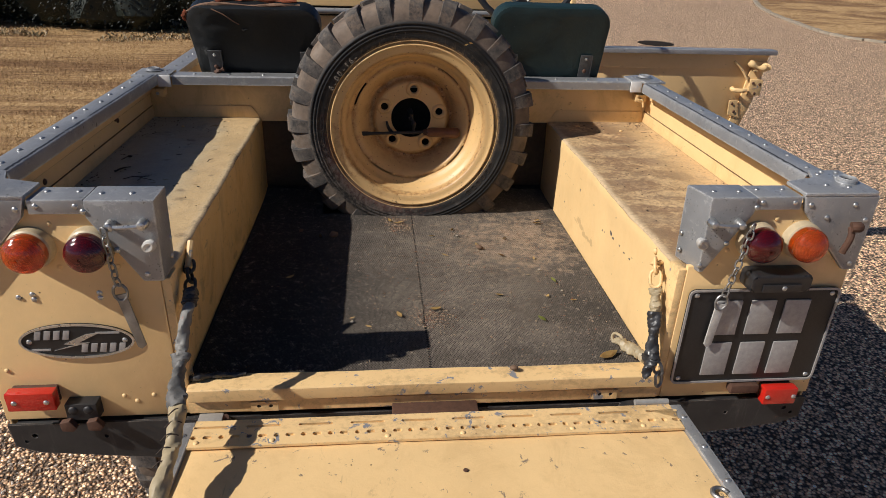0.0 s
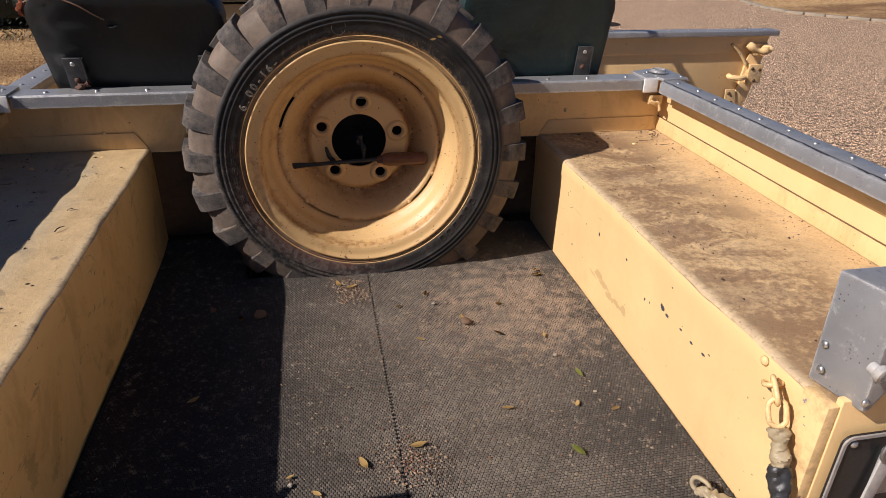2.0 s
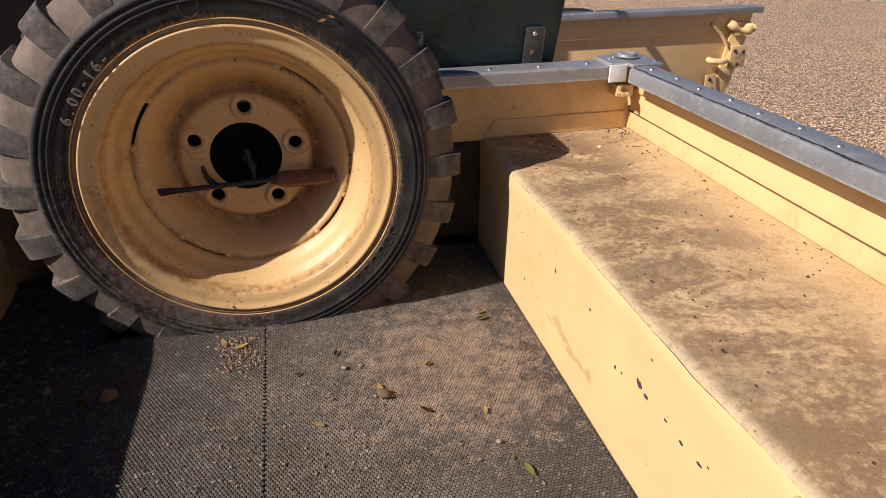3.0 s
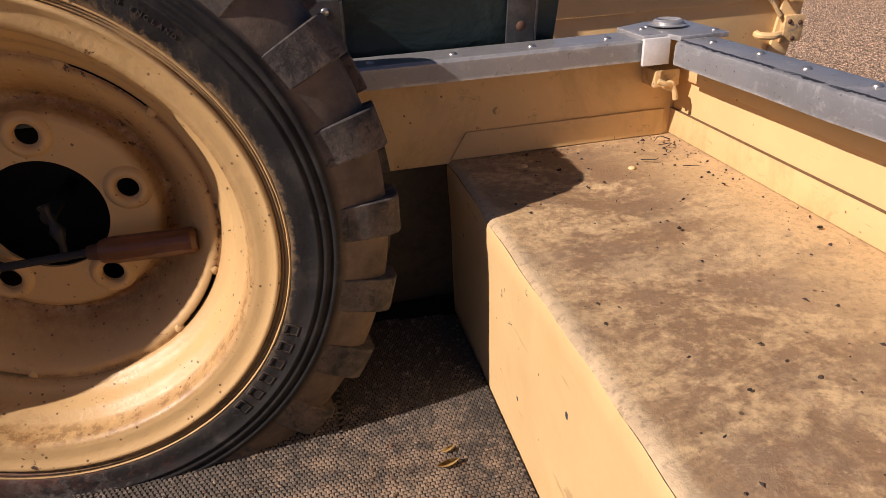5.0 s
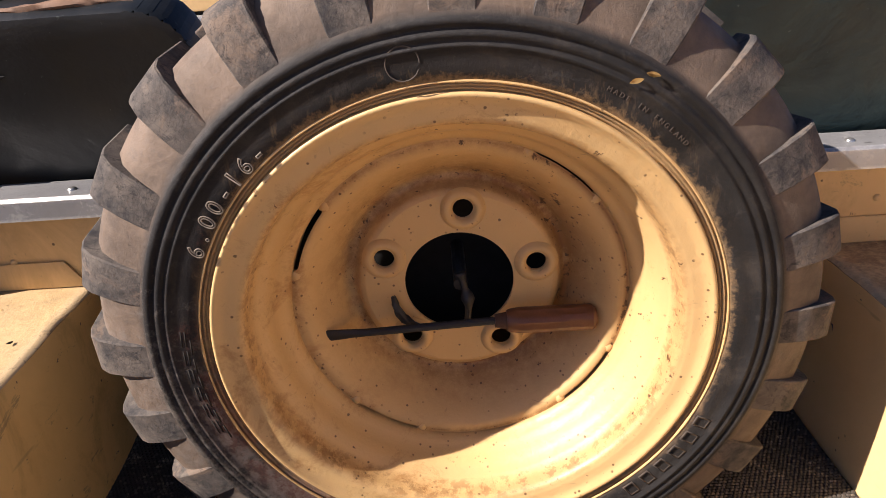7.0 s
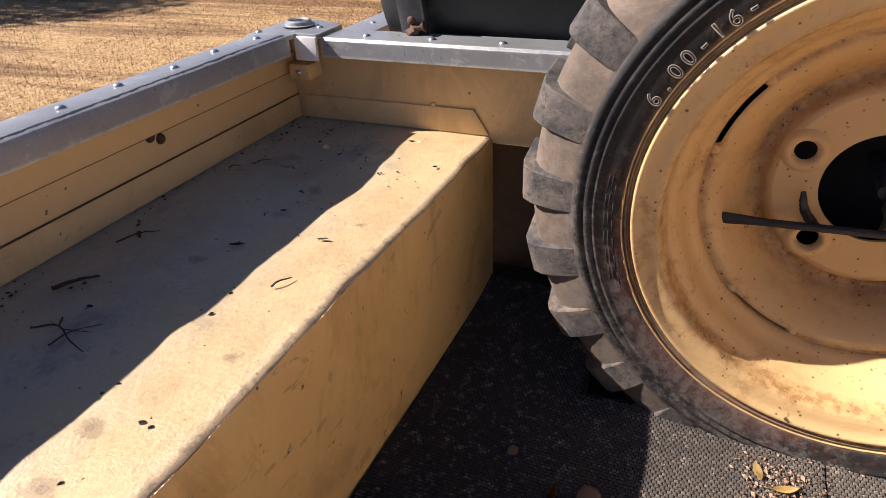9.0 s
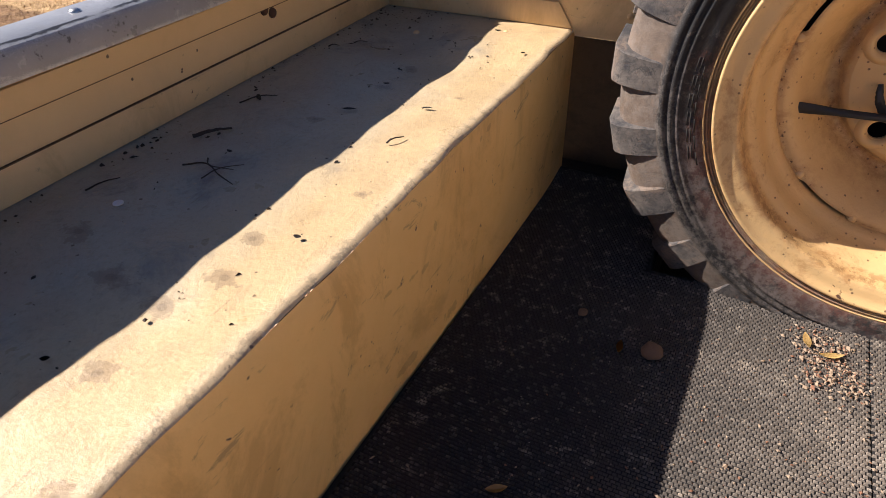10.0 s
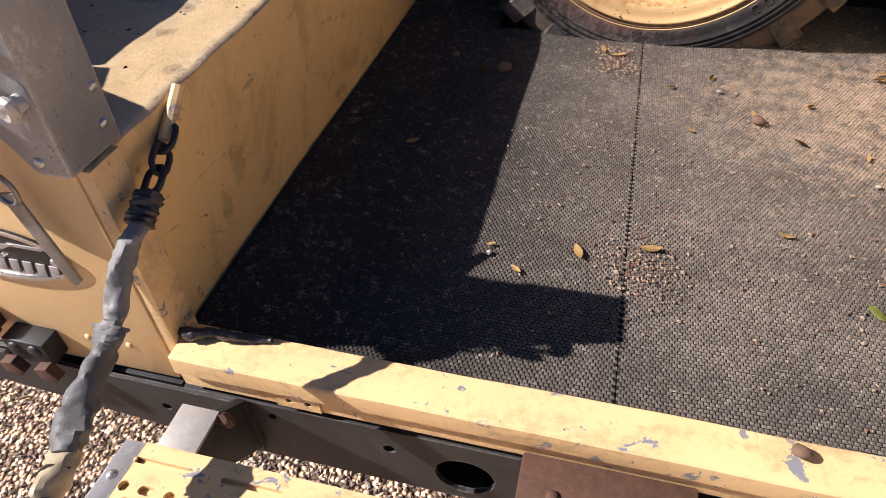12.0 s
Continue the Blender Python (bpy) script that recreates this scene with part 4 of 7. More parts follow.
    # front rail and its corners
    bm = prism([(1.947, 1.0360), (1.947, 1.0580), (1.950, 1.0615), (2.003, 1.0615), (2.006, 1.0580), (2.006, 1.0360), (2.003, 1.0360), (2.003, 1.0575), (1.950, 1.0575), (1.950, 1.0360)], 1.356, 0.0, "yz", -0.6645)
    rail = part("front_rail", bm, GREY, vehicle, "grey painted rail across the front of the tub")
    for i in range(14):
        x = -0.6065 + i * 0.0955
        again("rivet", RIVET, rail, pose(x, 1.971, 1.0615))
    for s in (-1, 1):
        outline = [(s * 0.6665, 1.941), (s * 0.6985, 1.941), (s * 0.7025, 1.920), (s * 0.7645, 1.920), (s * 0.7645, 2.025), (s * 0.7145, 2.029), (s * 0.6665, 2.009)]
        plate = part("front_corner_plate", prism(outline, -0.006, 0.001, "xy", CORNER_Z), GREY, vehicle, "grey corner plate with a round socket")
        a, b = sorted((s * 0.6665, s * 0.7005))
        part("corner_lip", box(a, b, 1.937, 1.942, 1.0320, 1.0635, 0.001), LIP, plate, "bare corner lip, its glint painted near-white")
        ring = part("hood_socket", lathe([(0.012, 1.0660), (0.012, 1.0735), (0.015, 1.0755), (0.018, 1.0735), (0.019, 1.0700), (0.024, 1.0690)], 24, "z"), GREY, plate)
        ring.location = (s * 0.7225, 1.985, 0)
        for x, y in ((0.6865, 1.983), (0.6985, 1.993), (0.7565, 1.938)):
            again("rivet", RIVET_REAR, plate, pose(s * x, y, CORNER_Z))
        a, b = sorted((s * 0.6925, s * 0.7265))
        brk = part("socket_bracket", box(a, b, 1.951, Y_FRONT - 0.001, 1.000, 1.022, 0.003), CREAM_WORN, vehicle, "cream bracket under the corner")
        if s > 0:
            nut = capped([(0.0065, 1.952), (0.0065, 1.940), (0.004, 1.936)], 12, "y")
            for v in nut.verts:
                v.co.x += 0.7085
                v.co.z += 1.004
            part("wing_nut", nut, CREAM, brk)
            part("wing", tube([(0.6905, 1.939, 1.012), (0.6995, 1.937, 1.008), (0.7085, 1.939, 1.005), (0.7125, 1.937, 0.997), (0.7145, 1.937, 0.988)], 0.0034, 8), CREAM, brk)
        else:
            again("bolt", RIVET_REAR, brk, pose(-0.7105, 1.951, 1.010, 90, 0, 0))


rails()


# ---- rear lamps, plate, badge ----
def dome(r, depth, rings=8):
    return [(r * math.cos(a), -depth * math.sin(a)) for a in np.linspace(0, math.pi / 2 - 0.06, rings)]


def rear_lamp(x, z, material, word):
    lamp = part("rear_lamp", capped([(0.0340, 0.992), (0.0340, 0.976), (0.0328, 0.968), (0.0305, 0.966)], 36, "y"), RING, vehicle, word + " round rear lamp in a bright ring")
    ridges = []
    for i, (r, d) in enumerate(dome(0.0298, 0.024, 30)):
        ridges.append((max(0.002, r + (0.0006 if i % 4 < 2 else -0.0006)), 0.964 + d - 0.010))
    inner = [(max(0.002, r * 0.90 - 0.001), d + 0.0026) for r, d in ridges[::-1]]
    bm = lathe([(0.0298, 0.968), *ridges, *inner, (0.0262, 0.968)], 40, "y", closed=True)
    part("lens", bm, material, lamp)
    bulb = [(0.006 * math.cos(a), 0.958 - 0.008 * math.sin(a)) for a in np.linspace(0, 1.5, 6)]
    part("bulb", capped([(0.005, 0.9655), *bulb], 14, "y"), WHITE_METAL, lamp)
    lamp.location = (x, 0.008, z)
    part("bulb_reflector", capped([(0.0258, 0.9658), (0.024, 0.9648)], 24, "y"), SHINY, lamp)
    for a in (0.9, 3.6, 5.4):
        again("screw", SCREW_CREAM, vehicle, pose(x + 0.050 * math.cos(a), 0.992, z + 0.048 * math.sin(a), 90, 0, 0))


rear_lamp(-0.625, 0.993, AMBER, "amber")
rear_lamp(-0.537, 0.993, RED, "dark red")
rear_lamp(0.553, 0.992, RED, "dark red")
rear_lamp(0.635, 0.992, AMBER, "amber")
for x, z in ((-0.668, 0.902), (-0.645, 0.898), (-0.646, 0.907), (-0.543, 0.899), (-0.543, 0.908)):
    again("rivet", RIVET_REAR, vehicle, pose(x, 0.992, z, 90, 0, 0))
for x, z in ((-0.54, 0.70), (-0.52, 0.688), (-0.72, 0.76), (-0.49, 0.70)):
    again("screw", SCREW_CREAM, vehicle, pose(x, 0.992, z, 90, 0, 0))


def round_rect(cx, cz, w, h, r, n=5):
    pts = []
    for sx, sz, a0 in ((1, -1, -math.pi / 2), (1, 1, 0), (-1, 1, math.pi / 2), (-1, -1, math.pi)):
        for i in range(n + 1):
            a = a0 + math.pi / 2 * i / n
            pts.append((cx + sx * (w / 2 - r) + r * math.cos(a), cz + sz * (h / 2 - r) + r * math.sin(a)))
    return pts


def number_plate():
    plate = part("number_plate", prism(round_rect(0, 0, 0.286, 0.204, 0.012), 0.003, 0.0006, "xz", 0), PLATE_BLACK, vehicle, "black square plate with a pale pressed border and plain pale bars")
    rim = punched(round_rect(0, 0, 0.286, 0.204, 0.012), [round_rect(0, 0, 0.278, 0.196, 0.009)], -0.0022, "xz", -0.0002)
    part("border", rim, PLATE_GREY, plate)
    for i in range(3):
        for cz in (0.043, -0.047):
            part("character_bar", box(-0.064 + i * 0.065 - 0.024, -0.064 + i * 0.065 + 0.024, -0.003, -0.0001, cz - 0.036, cz + 0.036, 0.001), PLATE_GREY, plate)
    for x, z in ((-0.128, 0.09), (0.128, 0.09), (-0.128, -0.09), (0.128, -0.09)):
        again("rivet", RIVET_REAR, plate, pose(x, -0.0004, z, 90, 0, 0))
    plate.matrix_basis = pose(0.597, 0.984, 0.795, 0, 0, 0)


number_plate()
lampbox = part("plate_lamp", prism(round_rect(0.598, 0.924, 0.110, 0.034, 0.009), -0.042, 0.004, "xz", 0.992), PLASTIC, vehicle, "black plastic lamp above the plate")
part("lamp_groove", box(0.563, 0.633, 0.9465, 0.950, 0.910, 0.925, 0.002), PLASTIC, lampbox)
again("screw", RIVET_REAR, lampbox, pose(0.602, 0.9465, 0.918, 90, 0, 0))


def badge():
    def oval(a, b, n=40):
        return [(-0.600 + a * math.cos(2 * math.pi * i / n), 0.806 + b * math.sin(2 * math.pi * i / n)) for i in range(n)]

    plate = part("badge", prism(oval(0.092, 0.034), -0.003, 0.0008, "xz", 0.9918), PLATE_BLACK, vehicle, "oval black and silver maker's badge")
    part("badge_rim", punched(oval(0.092, 0.034), [oval(0.088, 0.030)], -0.0016, "xz", 0.9886), SHINY, plate)
    part("badge_flash", prism([(-0.560, 0.8230), (-0.598, 0.8030), (-0.580, 0.8035), (-0.640, 0.7880), (-0.606, 0.7990), (-0.622, 0.8010), (-0.585, 0.8190)], -0.0014, 0.0, "xz", 0.9887), SHINY, plate)
    for x, z, n in ((-0.666, 0.8185, 4), (-0.596, 0.7925, 5)):
        for i in range(n):
            part("letter_bar", prism([(x + i * 0.0150 - 0.0015, z - 0.0085), (x + i * 0.0150 + 0.0085, z - 0.0085), (x + i * 0.0150 + 0.0130, z + 0.0085), (x + i * 0.0150 + 0.0030, z + 0.0085)], -0.0014, 0.0004, "xz", 0.9887), PLATE_GREY, plate)
    for x0, x1, z in ((-0.568, -0.530, 0.8215), (-0.675, -0.645, 0.7900)):
        part("small_bar", box(x0, x1, 0.9876, 0.9887, z - 0.0018, z + 0.0018, 0.0), PLATE_GREY, plate)
    for x in (-0.676, -0.524):
        again("rivet", RIVET_REAR, plate, pose(x, 0.9888, 0.806, 90, 0, 0))
    plate.location = (0.006, 0, 0.0125)


badge()


def reflector(x, z, w=0.078, h=0.036):
    ob = part("reflector", box(x - w / 2, x + w / 2, 0.962, 0.982, z - h / 2, z + h / 2, 0.003), REFLECT, vehicle, "red rectangular reflector")
    part("reflector_back", box(x - w / 2 + 0.003, x + w / 2 - 0.003, 0.982, 0.992, z - h / 2 + 0.003, z + h / 2 - 0.003, 0.0), RUST, ob)
    for d in (-0.026, 0.026):
        again("screw", RIVET_REAR, ob, pose(x + d, 0.962, z, 90, 0, 0))


reflector(-0.681, 0.714)
reflector(0.672, 0.669, 0.066)
tow = part("trailer_socket", box(-0.632, -0.580, 0.968, 0.992, 0.668, 0.702, 0.002), BLACK, vehicle, "black trailer socket on a rusty bracket")
for x in (-0.628, -0.584):
    part("bracket", prism([(x - 0.013, 0.672), (x + 0.004, 0.676), (x + 0.014, 0.660), (x + 0.006, 0.652), (x - 0.012, 0.655)], 0.012, 0.002, "xz", 0.956), RUST, tow, "rusty bracket")
for x in (-0.619, -0.594):
    again("bolt", BOLT_BLACK, tow, pose(x, 0.968, 0.690, 90, 0, 0))
part("rusty_bracket", box(0.574, 0.630, 0.972, 0.991, 0.672, 0.690, 0.003), RUST, vehicle)
hook = part("rusty_hook", tube([(0.702, 0.962, 1.026), (0.700, 0.956, 1.008), (0.695, 0.958, 0.980)], 0.0058, 10), RUST, vehicle, "rusty hinge pin on the corner")
part("pin_head", tube([(0.696, 0.957, 1.028), (0.703, 0.955, 1.029), (0.711, 0.957, 1.028)], 0.0092, 10), RUST, hook)


# ---- chassis at the back ----
def chassis():
    outline = [(-0.44, 0.545), (0.44, 0.545), (0.44, 0.650), (-0.44, 0.650)]
    holes = [circle(-0.13, 0.590, 0.032, 24), circle(0.24, 0.590, 0.032, 24), circle(-0.21, 0.615, 0.007), circle(0.06, 0.62, 0.007), circle(-0.34, 0.63, 0.005), circle(0.34, 0.63, 0.005)]
    part("crossmember", punched(outline, holes, 0.006, "xz", 0.985), BUMPER, vehicle, "black chassis crossmember with round holes", smooth=False)
    part("crossmember_back", box(-0.44, 0.44, 1.06, 1.066, 0.545, 0.650, 0.0), BLACK, vehicle)
    # unseen black plate added so that the round holes stay dark
    part("crossmember_bottom", box(-0.44, 0.44, 0.9915, 1.0595, 0.5455, 0.5495, 0.0), BLACK, vehicle)
    part("crossmember_top", box(-0.44, 0.44, 0.9915, 1.0595, 0.640, 0.646, 0.0), BLACK, vehicle)
    for s in (-1, 1):
        pts = [(s * 0.362, 0.652), (s * 0.740, 0.653), (s * 0.736, 0.606), (s * 0.700, 0.590), (s * 0.440, 0.560), (s * 0.362, 0.560)]
        bar = part("bumperette", punched(pts, [circle(s * 0.700, 0.628, 0.005), circle(s * 0.716, 0.616, 0.004), circle(s * 0.470, 0.612, 0.006), circle(s * 0.580, 0.622, 0.004)], 0.005, "xz", 0.979), BUMPER, vehicle, "black scuffed steel bumper end", smooth=False)
        part("bumper_backing", box(*sorted((s * 0.445, s * 0.732)), 0.9895, 1.06, 0.606, 0.648, 0.001), BLACK, bar)
        x0, x1 = sorted((s * 0.33, s * 0.41))
        part("chassis_rail", box(x0, x1, 1.07, 2.9, 0.42, 0.55, 0.004), BLACK, vehicle)
    arm = prism([(0.985, 0.652), (0.945, 0.689), (0.872, 0.689), (0.872, 0.670), (0.985, 0.560)], 0.012, 0.001, "yz", -0.376)
    part("hinge_arm", arm, BUMPER, vehicle)
    part("hinge_arm", prism([(0.985, 0.652), (0.945, 0.689), (0.872, 0.689), (0.872, 0.670), (0.985, 0.560)], 0.012, 0.001, "yz", 0.364), BLACK, vehicle)
    part("hinge_tongue", box(-0.402, -0.362, 0.880, 0.945, 0.6890, 0.6930, 0.001), BARE, vehicle, "bare pale metal hinge strap")
    part("hinge_hook", tube([(-0.362, 0.950, 0.664), (-0.360, 0.946, 0.680), (-0.358, 0.938, 0.689)], 0.0060, 8), RUST, vehicle, "rusty hinge hook")
    part("hinge_pin", tube([(0.366, 0.930, 0.695), (0.400, 0.930, 0.695), (0.428, 0.930, 0.695)], 0.0058, 12), BARE, vehicle, "bare pale hinge pin")
    tow = part("drawbar_bracket", box(-0.072, 0.085, 0.925, 0.9835, 0.640, 0.671, 0.003), RUST, vehicle, "rusty drawbar bracket under the sill")
    for x in (-0.04, 0.07):
        again("bolt", BOLT_RUST, tow, pose(x, 0.945, 0.671))


chassis()


# ---- tailgate, let down ----
def tailgate():
    gate = thing("tailgate", "", "")
    gate.parent = vehicle
    gate["label"] = "lowered cream tailgate with grey edge strips and a slotted hinge strip"
    W, L = 0.412, 0.46
    skin = box(-W + 0.014, W - 0.014, -L, 0.0, -0.012, 0.0, 0.002)
    bmesh.ops.subdivide_edges(skin, edges=[e for e in skin.edges if e.calc_length() > 0.3], cuts=24, use_grid_fill=True)
    for v in skin.verts:
        v.co.z += 0.0018 * noise.noise((v.co.x * 6, v.co.y * 6, 9))
    part("skin", skin, CREAM_GATE, gate)
    holes = []
    for i in range(38):
        x = -0.392 + i * 0.0212
        holes.append(slot(x, -0.037, 0.0035, 0.0038) if i % 2 else circle(x, -0.037, 0.0046, 12))
    for i in range(10):
        holes.append(slot(-0.371 + i * 0.083, -0.013, 0.025, 0.0027))
    outline = [(-W + 0.015, -0.060), (W - 0.015, -0.060), (W - 0.015, 0.004), (-W + 0.015, 0.004)]
    strip = part("hinge_strip", punched(outline, holes, 0.0045, "xy", 0.0026), CREAM_WORN, gate, "slotted strip with chipped paint", smooth=False)
    part("strip_backing", box(-W + 0.02, W - 0.02, -0.055, 0.0, 0.0004, 0.0022, 0.0), CREAM_WORN, strip)
    for s in (-1, 1):
        x0, x1 = sorted((s * (W - 0.014), s * (W + 0.006)))
        edge = part("edge_strip", box(x0, x1, -L, 0.004, -0.014, 0.006, 0.002), GREY, gate, "grey edge strip with rivets")
        for i in range(6):
            again("rivet", RIVET_REAR, edge, pose(s * (W - 0.003), -0.03 - 0.075 * i, 0.006))
    for x in (-0.385, -0.27, -0.09, 0.03, 0.21, 0.33):
        again("rivet", SCREW_CREAM, gate, pose(x, -0.050, 0.007))
    # small brown smudge on the skin, built as a thin disc
    part("catch_hole", capped([(0.0042, 0.0005), (0.0035, 0.0018)], 10, "z"), RUST, gate).location = (0.025, -0.128, 0)
    part("ring_bolt", tube([(0.385 + 0.011 * math.cos(a), -0.205 + 0.011 * math.sin(a), 0.006) for a in np.linspace(0, 4.6, 9)], 0.0036, 8), STEEL, gate, "dull steel ring bolt")
    gate.matrix_basis = pose(0.008, 0.880, 0.7205, -3.0, 0, 0)


tailgate()


# ---- chains ----
def wrap(points, radius, seed, flat=0.22, turns=2.5, steps=12):
    """Tape wound and twisted round a chain: a flattened, creased sleeve."""
    path = smooth_path(points, steps)
    bm = bmesh.new()
    n, rings, side = 20, [], Vector((0.93, 0.21, 0.30))
    for i, p in enumerate(path):
        t = i / (len(path) - 1)
        d = (path[min(i + 1, len(path) - 1)] - path[max(i - 1, 0)]).normalized()
        side = (side - d * side.dot(d)).normalized()
        up = d.cross(side)
        ring = []
        for k in range(n):
            a = 2 * math.pi * k / n
            turn = a - turns * 2 * math.pi * t
            r = radius(t) * (1 + flat * math.cos(2 * turn) + 0.32 * noise.noise((math.cos(turn) * 1.2, math.sin(turn) * 1.6, t * 9 + seed)))
            r *= 1 - 0.10 * max(0.0, math.sin(turn * 1 + t * 40)) ** 6
            ring.append(bm.verts.new(p + (side * math.cos(a) + up * math.sin(a)) * r))
        rings.append(ring)
    for a, b in zip(rings, rings[1:]):
        for k in range(n):
            j = (k + 1) % n
            bm.faces.new((a[k], a[j], b[j], b[k]))
    bm.faces.new(rings[0])
    bm.faces.new(rings[-1])
    bmesh.ops.recalc_face_normals(bm, faces=bm.faces[:])
    return bm


def gate_chains():
    left = thing("tailgate_chain", "", "")
    left.parent = vehicle
    left["label"] = "tailgate chain wrapped in grey, black and cream tape"
    part("strap", tube([(-0.4285, 1.124, 0.936), (-0.428, 1.105, 0.922), (-0.426, 1.078, 0.906)], 0.006, 8), CREAM_WORN, left)
    for y, z in ((1.120, 0.908), (1.098, 0.890)):
        again("bolt", BOLT_CREAM, left, pose(-0.4335, y, z, 0, 90, 0))
    chain([(-0.424, 1.080, 0.908), (-0.419, 1.060, 0.902), (-0.413, 1.035, 0.896), (-0.408, 1.014, 0.890)], 0.030, 0.018, 0.0030, BLACK, left)
    part("tape_collar", wrap([(-0.409, 1.020, 0.893), (-0.407, 1.006, 0.888), (-0.4065, 0.994, 0.881)], lambda t: 0.0118, 1.0, 0.05, 0.5), TAPE, left)
    part("grey_sleeve", wrap([(-0.4065, 0.998, 0.883), (-0.408, 0.966, 0.868), (-0.410, 0.942, 0.840), (-0.410, 0.926, 0.826)], lambda t: 0.0094 + 0.0006 * math.sin(t * 9), 3.0, 0.14, 0.7), TAPE_GREY, left)
    part("dark_sleeve", wrap([(-0.410, 0.928, 0.828), (-0.409, 0.905, 0.815), (-0.403, 0.862, 0.8075), (-0.394, 0.828, 0.8005)], lambda t: 0.0114 + 0.0014 * math.sin(t * 8 + 1), 7.0, 0.20, 0.6), TAPE_DARK, left)
    part("cream_sleeve", wrap([(-0.394, 0.832, 0.8015), (-0.387, 0.783, 0.793), (-0.385, 0.742, 0.785), (-0.384, 0.680, 0.775), (-0.385, 0.600, 0.762)], lambda t: 0.0110 + 0.0016 * math.sin(t * 13), 11.0, 0.14, 1.2), TAPE_CREAM, left)
    for k in range(5):
        y = 0.815 - 0.022 * k
        z = 0.799 - 0.0042 * k
        part("cord", tube([(-0.402, y - 0.004, z + 0.004), (-0.391, y, z + 0.0125), (-0.379, y + 0.004, z + 0.006)], 0.0010, 6), TWIG, left)
    chain([(-0.385, 0.606, 0.763), (-0.387, 0.56, 0.752), (-0.392, 0.50, 0.744), (-0.398, 0.450, 0.742)], 0.030, 0.018, 0.0030, STEEL, left)
    right = thing("tailgate_chain", "", "")
    right.parent = vehicle
    right["label"] = "loose tailgate chain in torn tape, its end on the mat"
    for y, z in ((1.099, 0.917), (1.072, 0.906)):
        again("bolt", BOLT_CREAM, right, pose(0.4315, y, z, 0, -90, 0))
    chain([(0.428, 1.074, 0.904), (0.418, 1.060, 0.912), (0.414, 1.046, 0.902), (0.412, 1.030, 0.874)], 0.032, 0.019, 0.0032, CREAM_WORN, right)
    part("cream_sleeve", wrap([(0.412, 1.030, 0.876), (0.411, 1.018, 0.856), (0.410, 1.008, 0.834)], lambda t: 0.0098 + 0.0014 * math.sin(t * 11), 15.0, 0.12, 1.0), TAPE_CREAM, right)
    part("black_sleeve", wrap([(0.410, 1.010, 0.838), (0.408, 0.998, 0.812), (0.404, 0.984, 0.788), (0.399, 0.969, 0.762)], lambda t: 0.0106 + 0.0012 * math.sin(t * 8), 19.0, 0.20, 0.7), TAPE, right)
    part("torn_sleeve", wrap([(0.400, 0.972, 0.768), (0.395, 0.964, 0.752), (0.390, 0.957, 0.740), (0.386, 0.952, 0.730)], lambda t: 0.0130 - 0.0095 * t, 23.0, 0.35, 0.8), TAPE, right)
    chain([(0.404, 0.972, 0.764), (0.414, 0.968, 0.745), (0.419, 0.964, 0.722), (0.422, 0.962, 0.700)], 0.030, 0.018, 0.0030, STEEL, right)
    part("end_sleeve", wrap([(0.406, 0.996, 0.746), (0.401, 1.022, 0.738), (0.396, 1.048, 0.730), (0.389, 1.070, 0.725)], lambda t: 0.0108 + 0.0016 * math.sin(t * 9), 27.0, 0.24, 0.7), TAPE_CREAM, right)
    part("torn_end", wrap([(0.392, 1.062, 0.726), (0.382, 1.078, 0.727), (0.372, 1.086, 0.723)], lambda t: 0.0085 - 0.005 * t, 29.0, 0.4, 0.6), TAPE_CREAM, right)
    chain([(0.388, 1.072, 0.724), (0.383, 1.092, 0.725), (0.371, 1.104, 0.724)], 0.026, 0.017, 0.0030, TAPE_CREAM, right)


gate_chains()


def pin_chain(x, drift, z0, z1, strap_to, strap_mat, word):
    """A small chain from the catch bar with a flat key strap on its ring."""
    ob = thing("pin_chain", "", "")
    ob.parent = vehicle
    ob["label"] = word
    chain([(x, 0.960, z0), (x + drift / 2, 0.965, (z0 + z1) / 2), (x + drift, 0.972, z1 + 0.02)], 0.017, 0.0105, 0.0017, STEEL, ob)
    part("ring", tube([(x + drift + 0.011 * math.cos(a), 0.974, z1 + 0.008 + 0.015 * math.sin(a)) for a in np.linspace(0, 2 * math.pi, 13)[:-1]], 0.0024, 8, closed=True), STEEL, ob)
    dx, dz = strap_to
    n = Vector((dx, 0, dz)).normalized()
    side = Vector((-n.z, 0, n.x)) * 0.0085
    a = Vector((x + drift, 0, z1)) - n * 0.004
    b = a + Vector((dx, 0, dz))
    pts = [(a + side).xz, (a - side).xz, (b - side * 0.9).xz, (b - side * 0.3 + n * 0.006).xz, (b + side * 0.8).xz]
    part("key_strap", prism([tuple(p) for p in pts], 0.003, 0.0005, "xz", 0.974), strap_mat, ob)


pin_chain(0.524, -0.013, 1.027, 0.868, (-0.006, -0.085), WHITE_METAL, "small steel chain with a pale flat key")
pin_chain(-0.503, 0.000, 1.029, 0.910, (0.018, -0.098), STEEL, "small steel chain with a grey flat key")


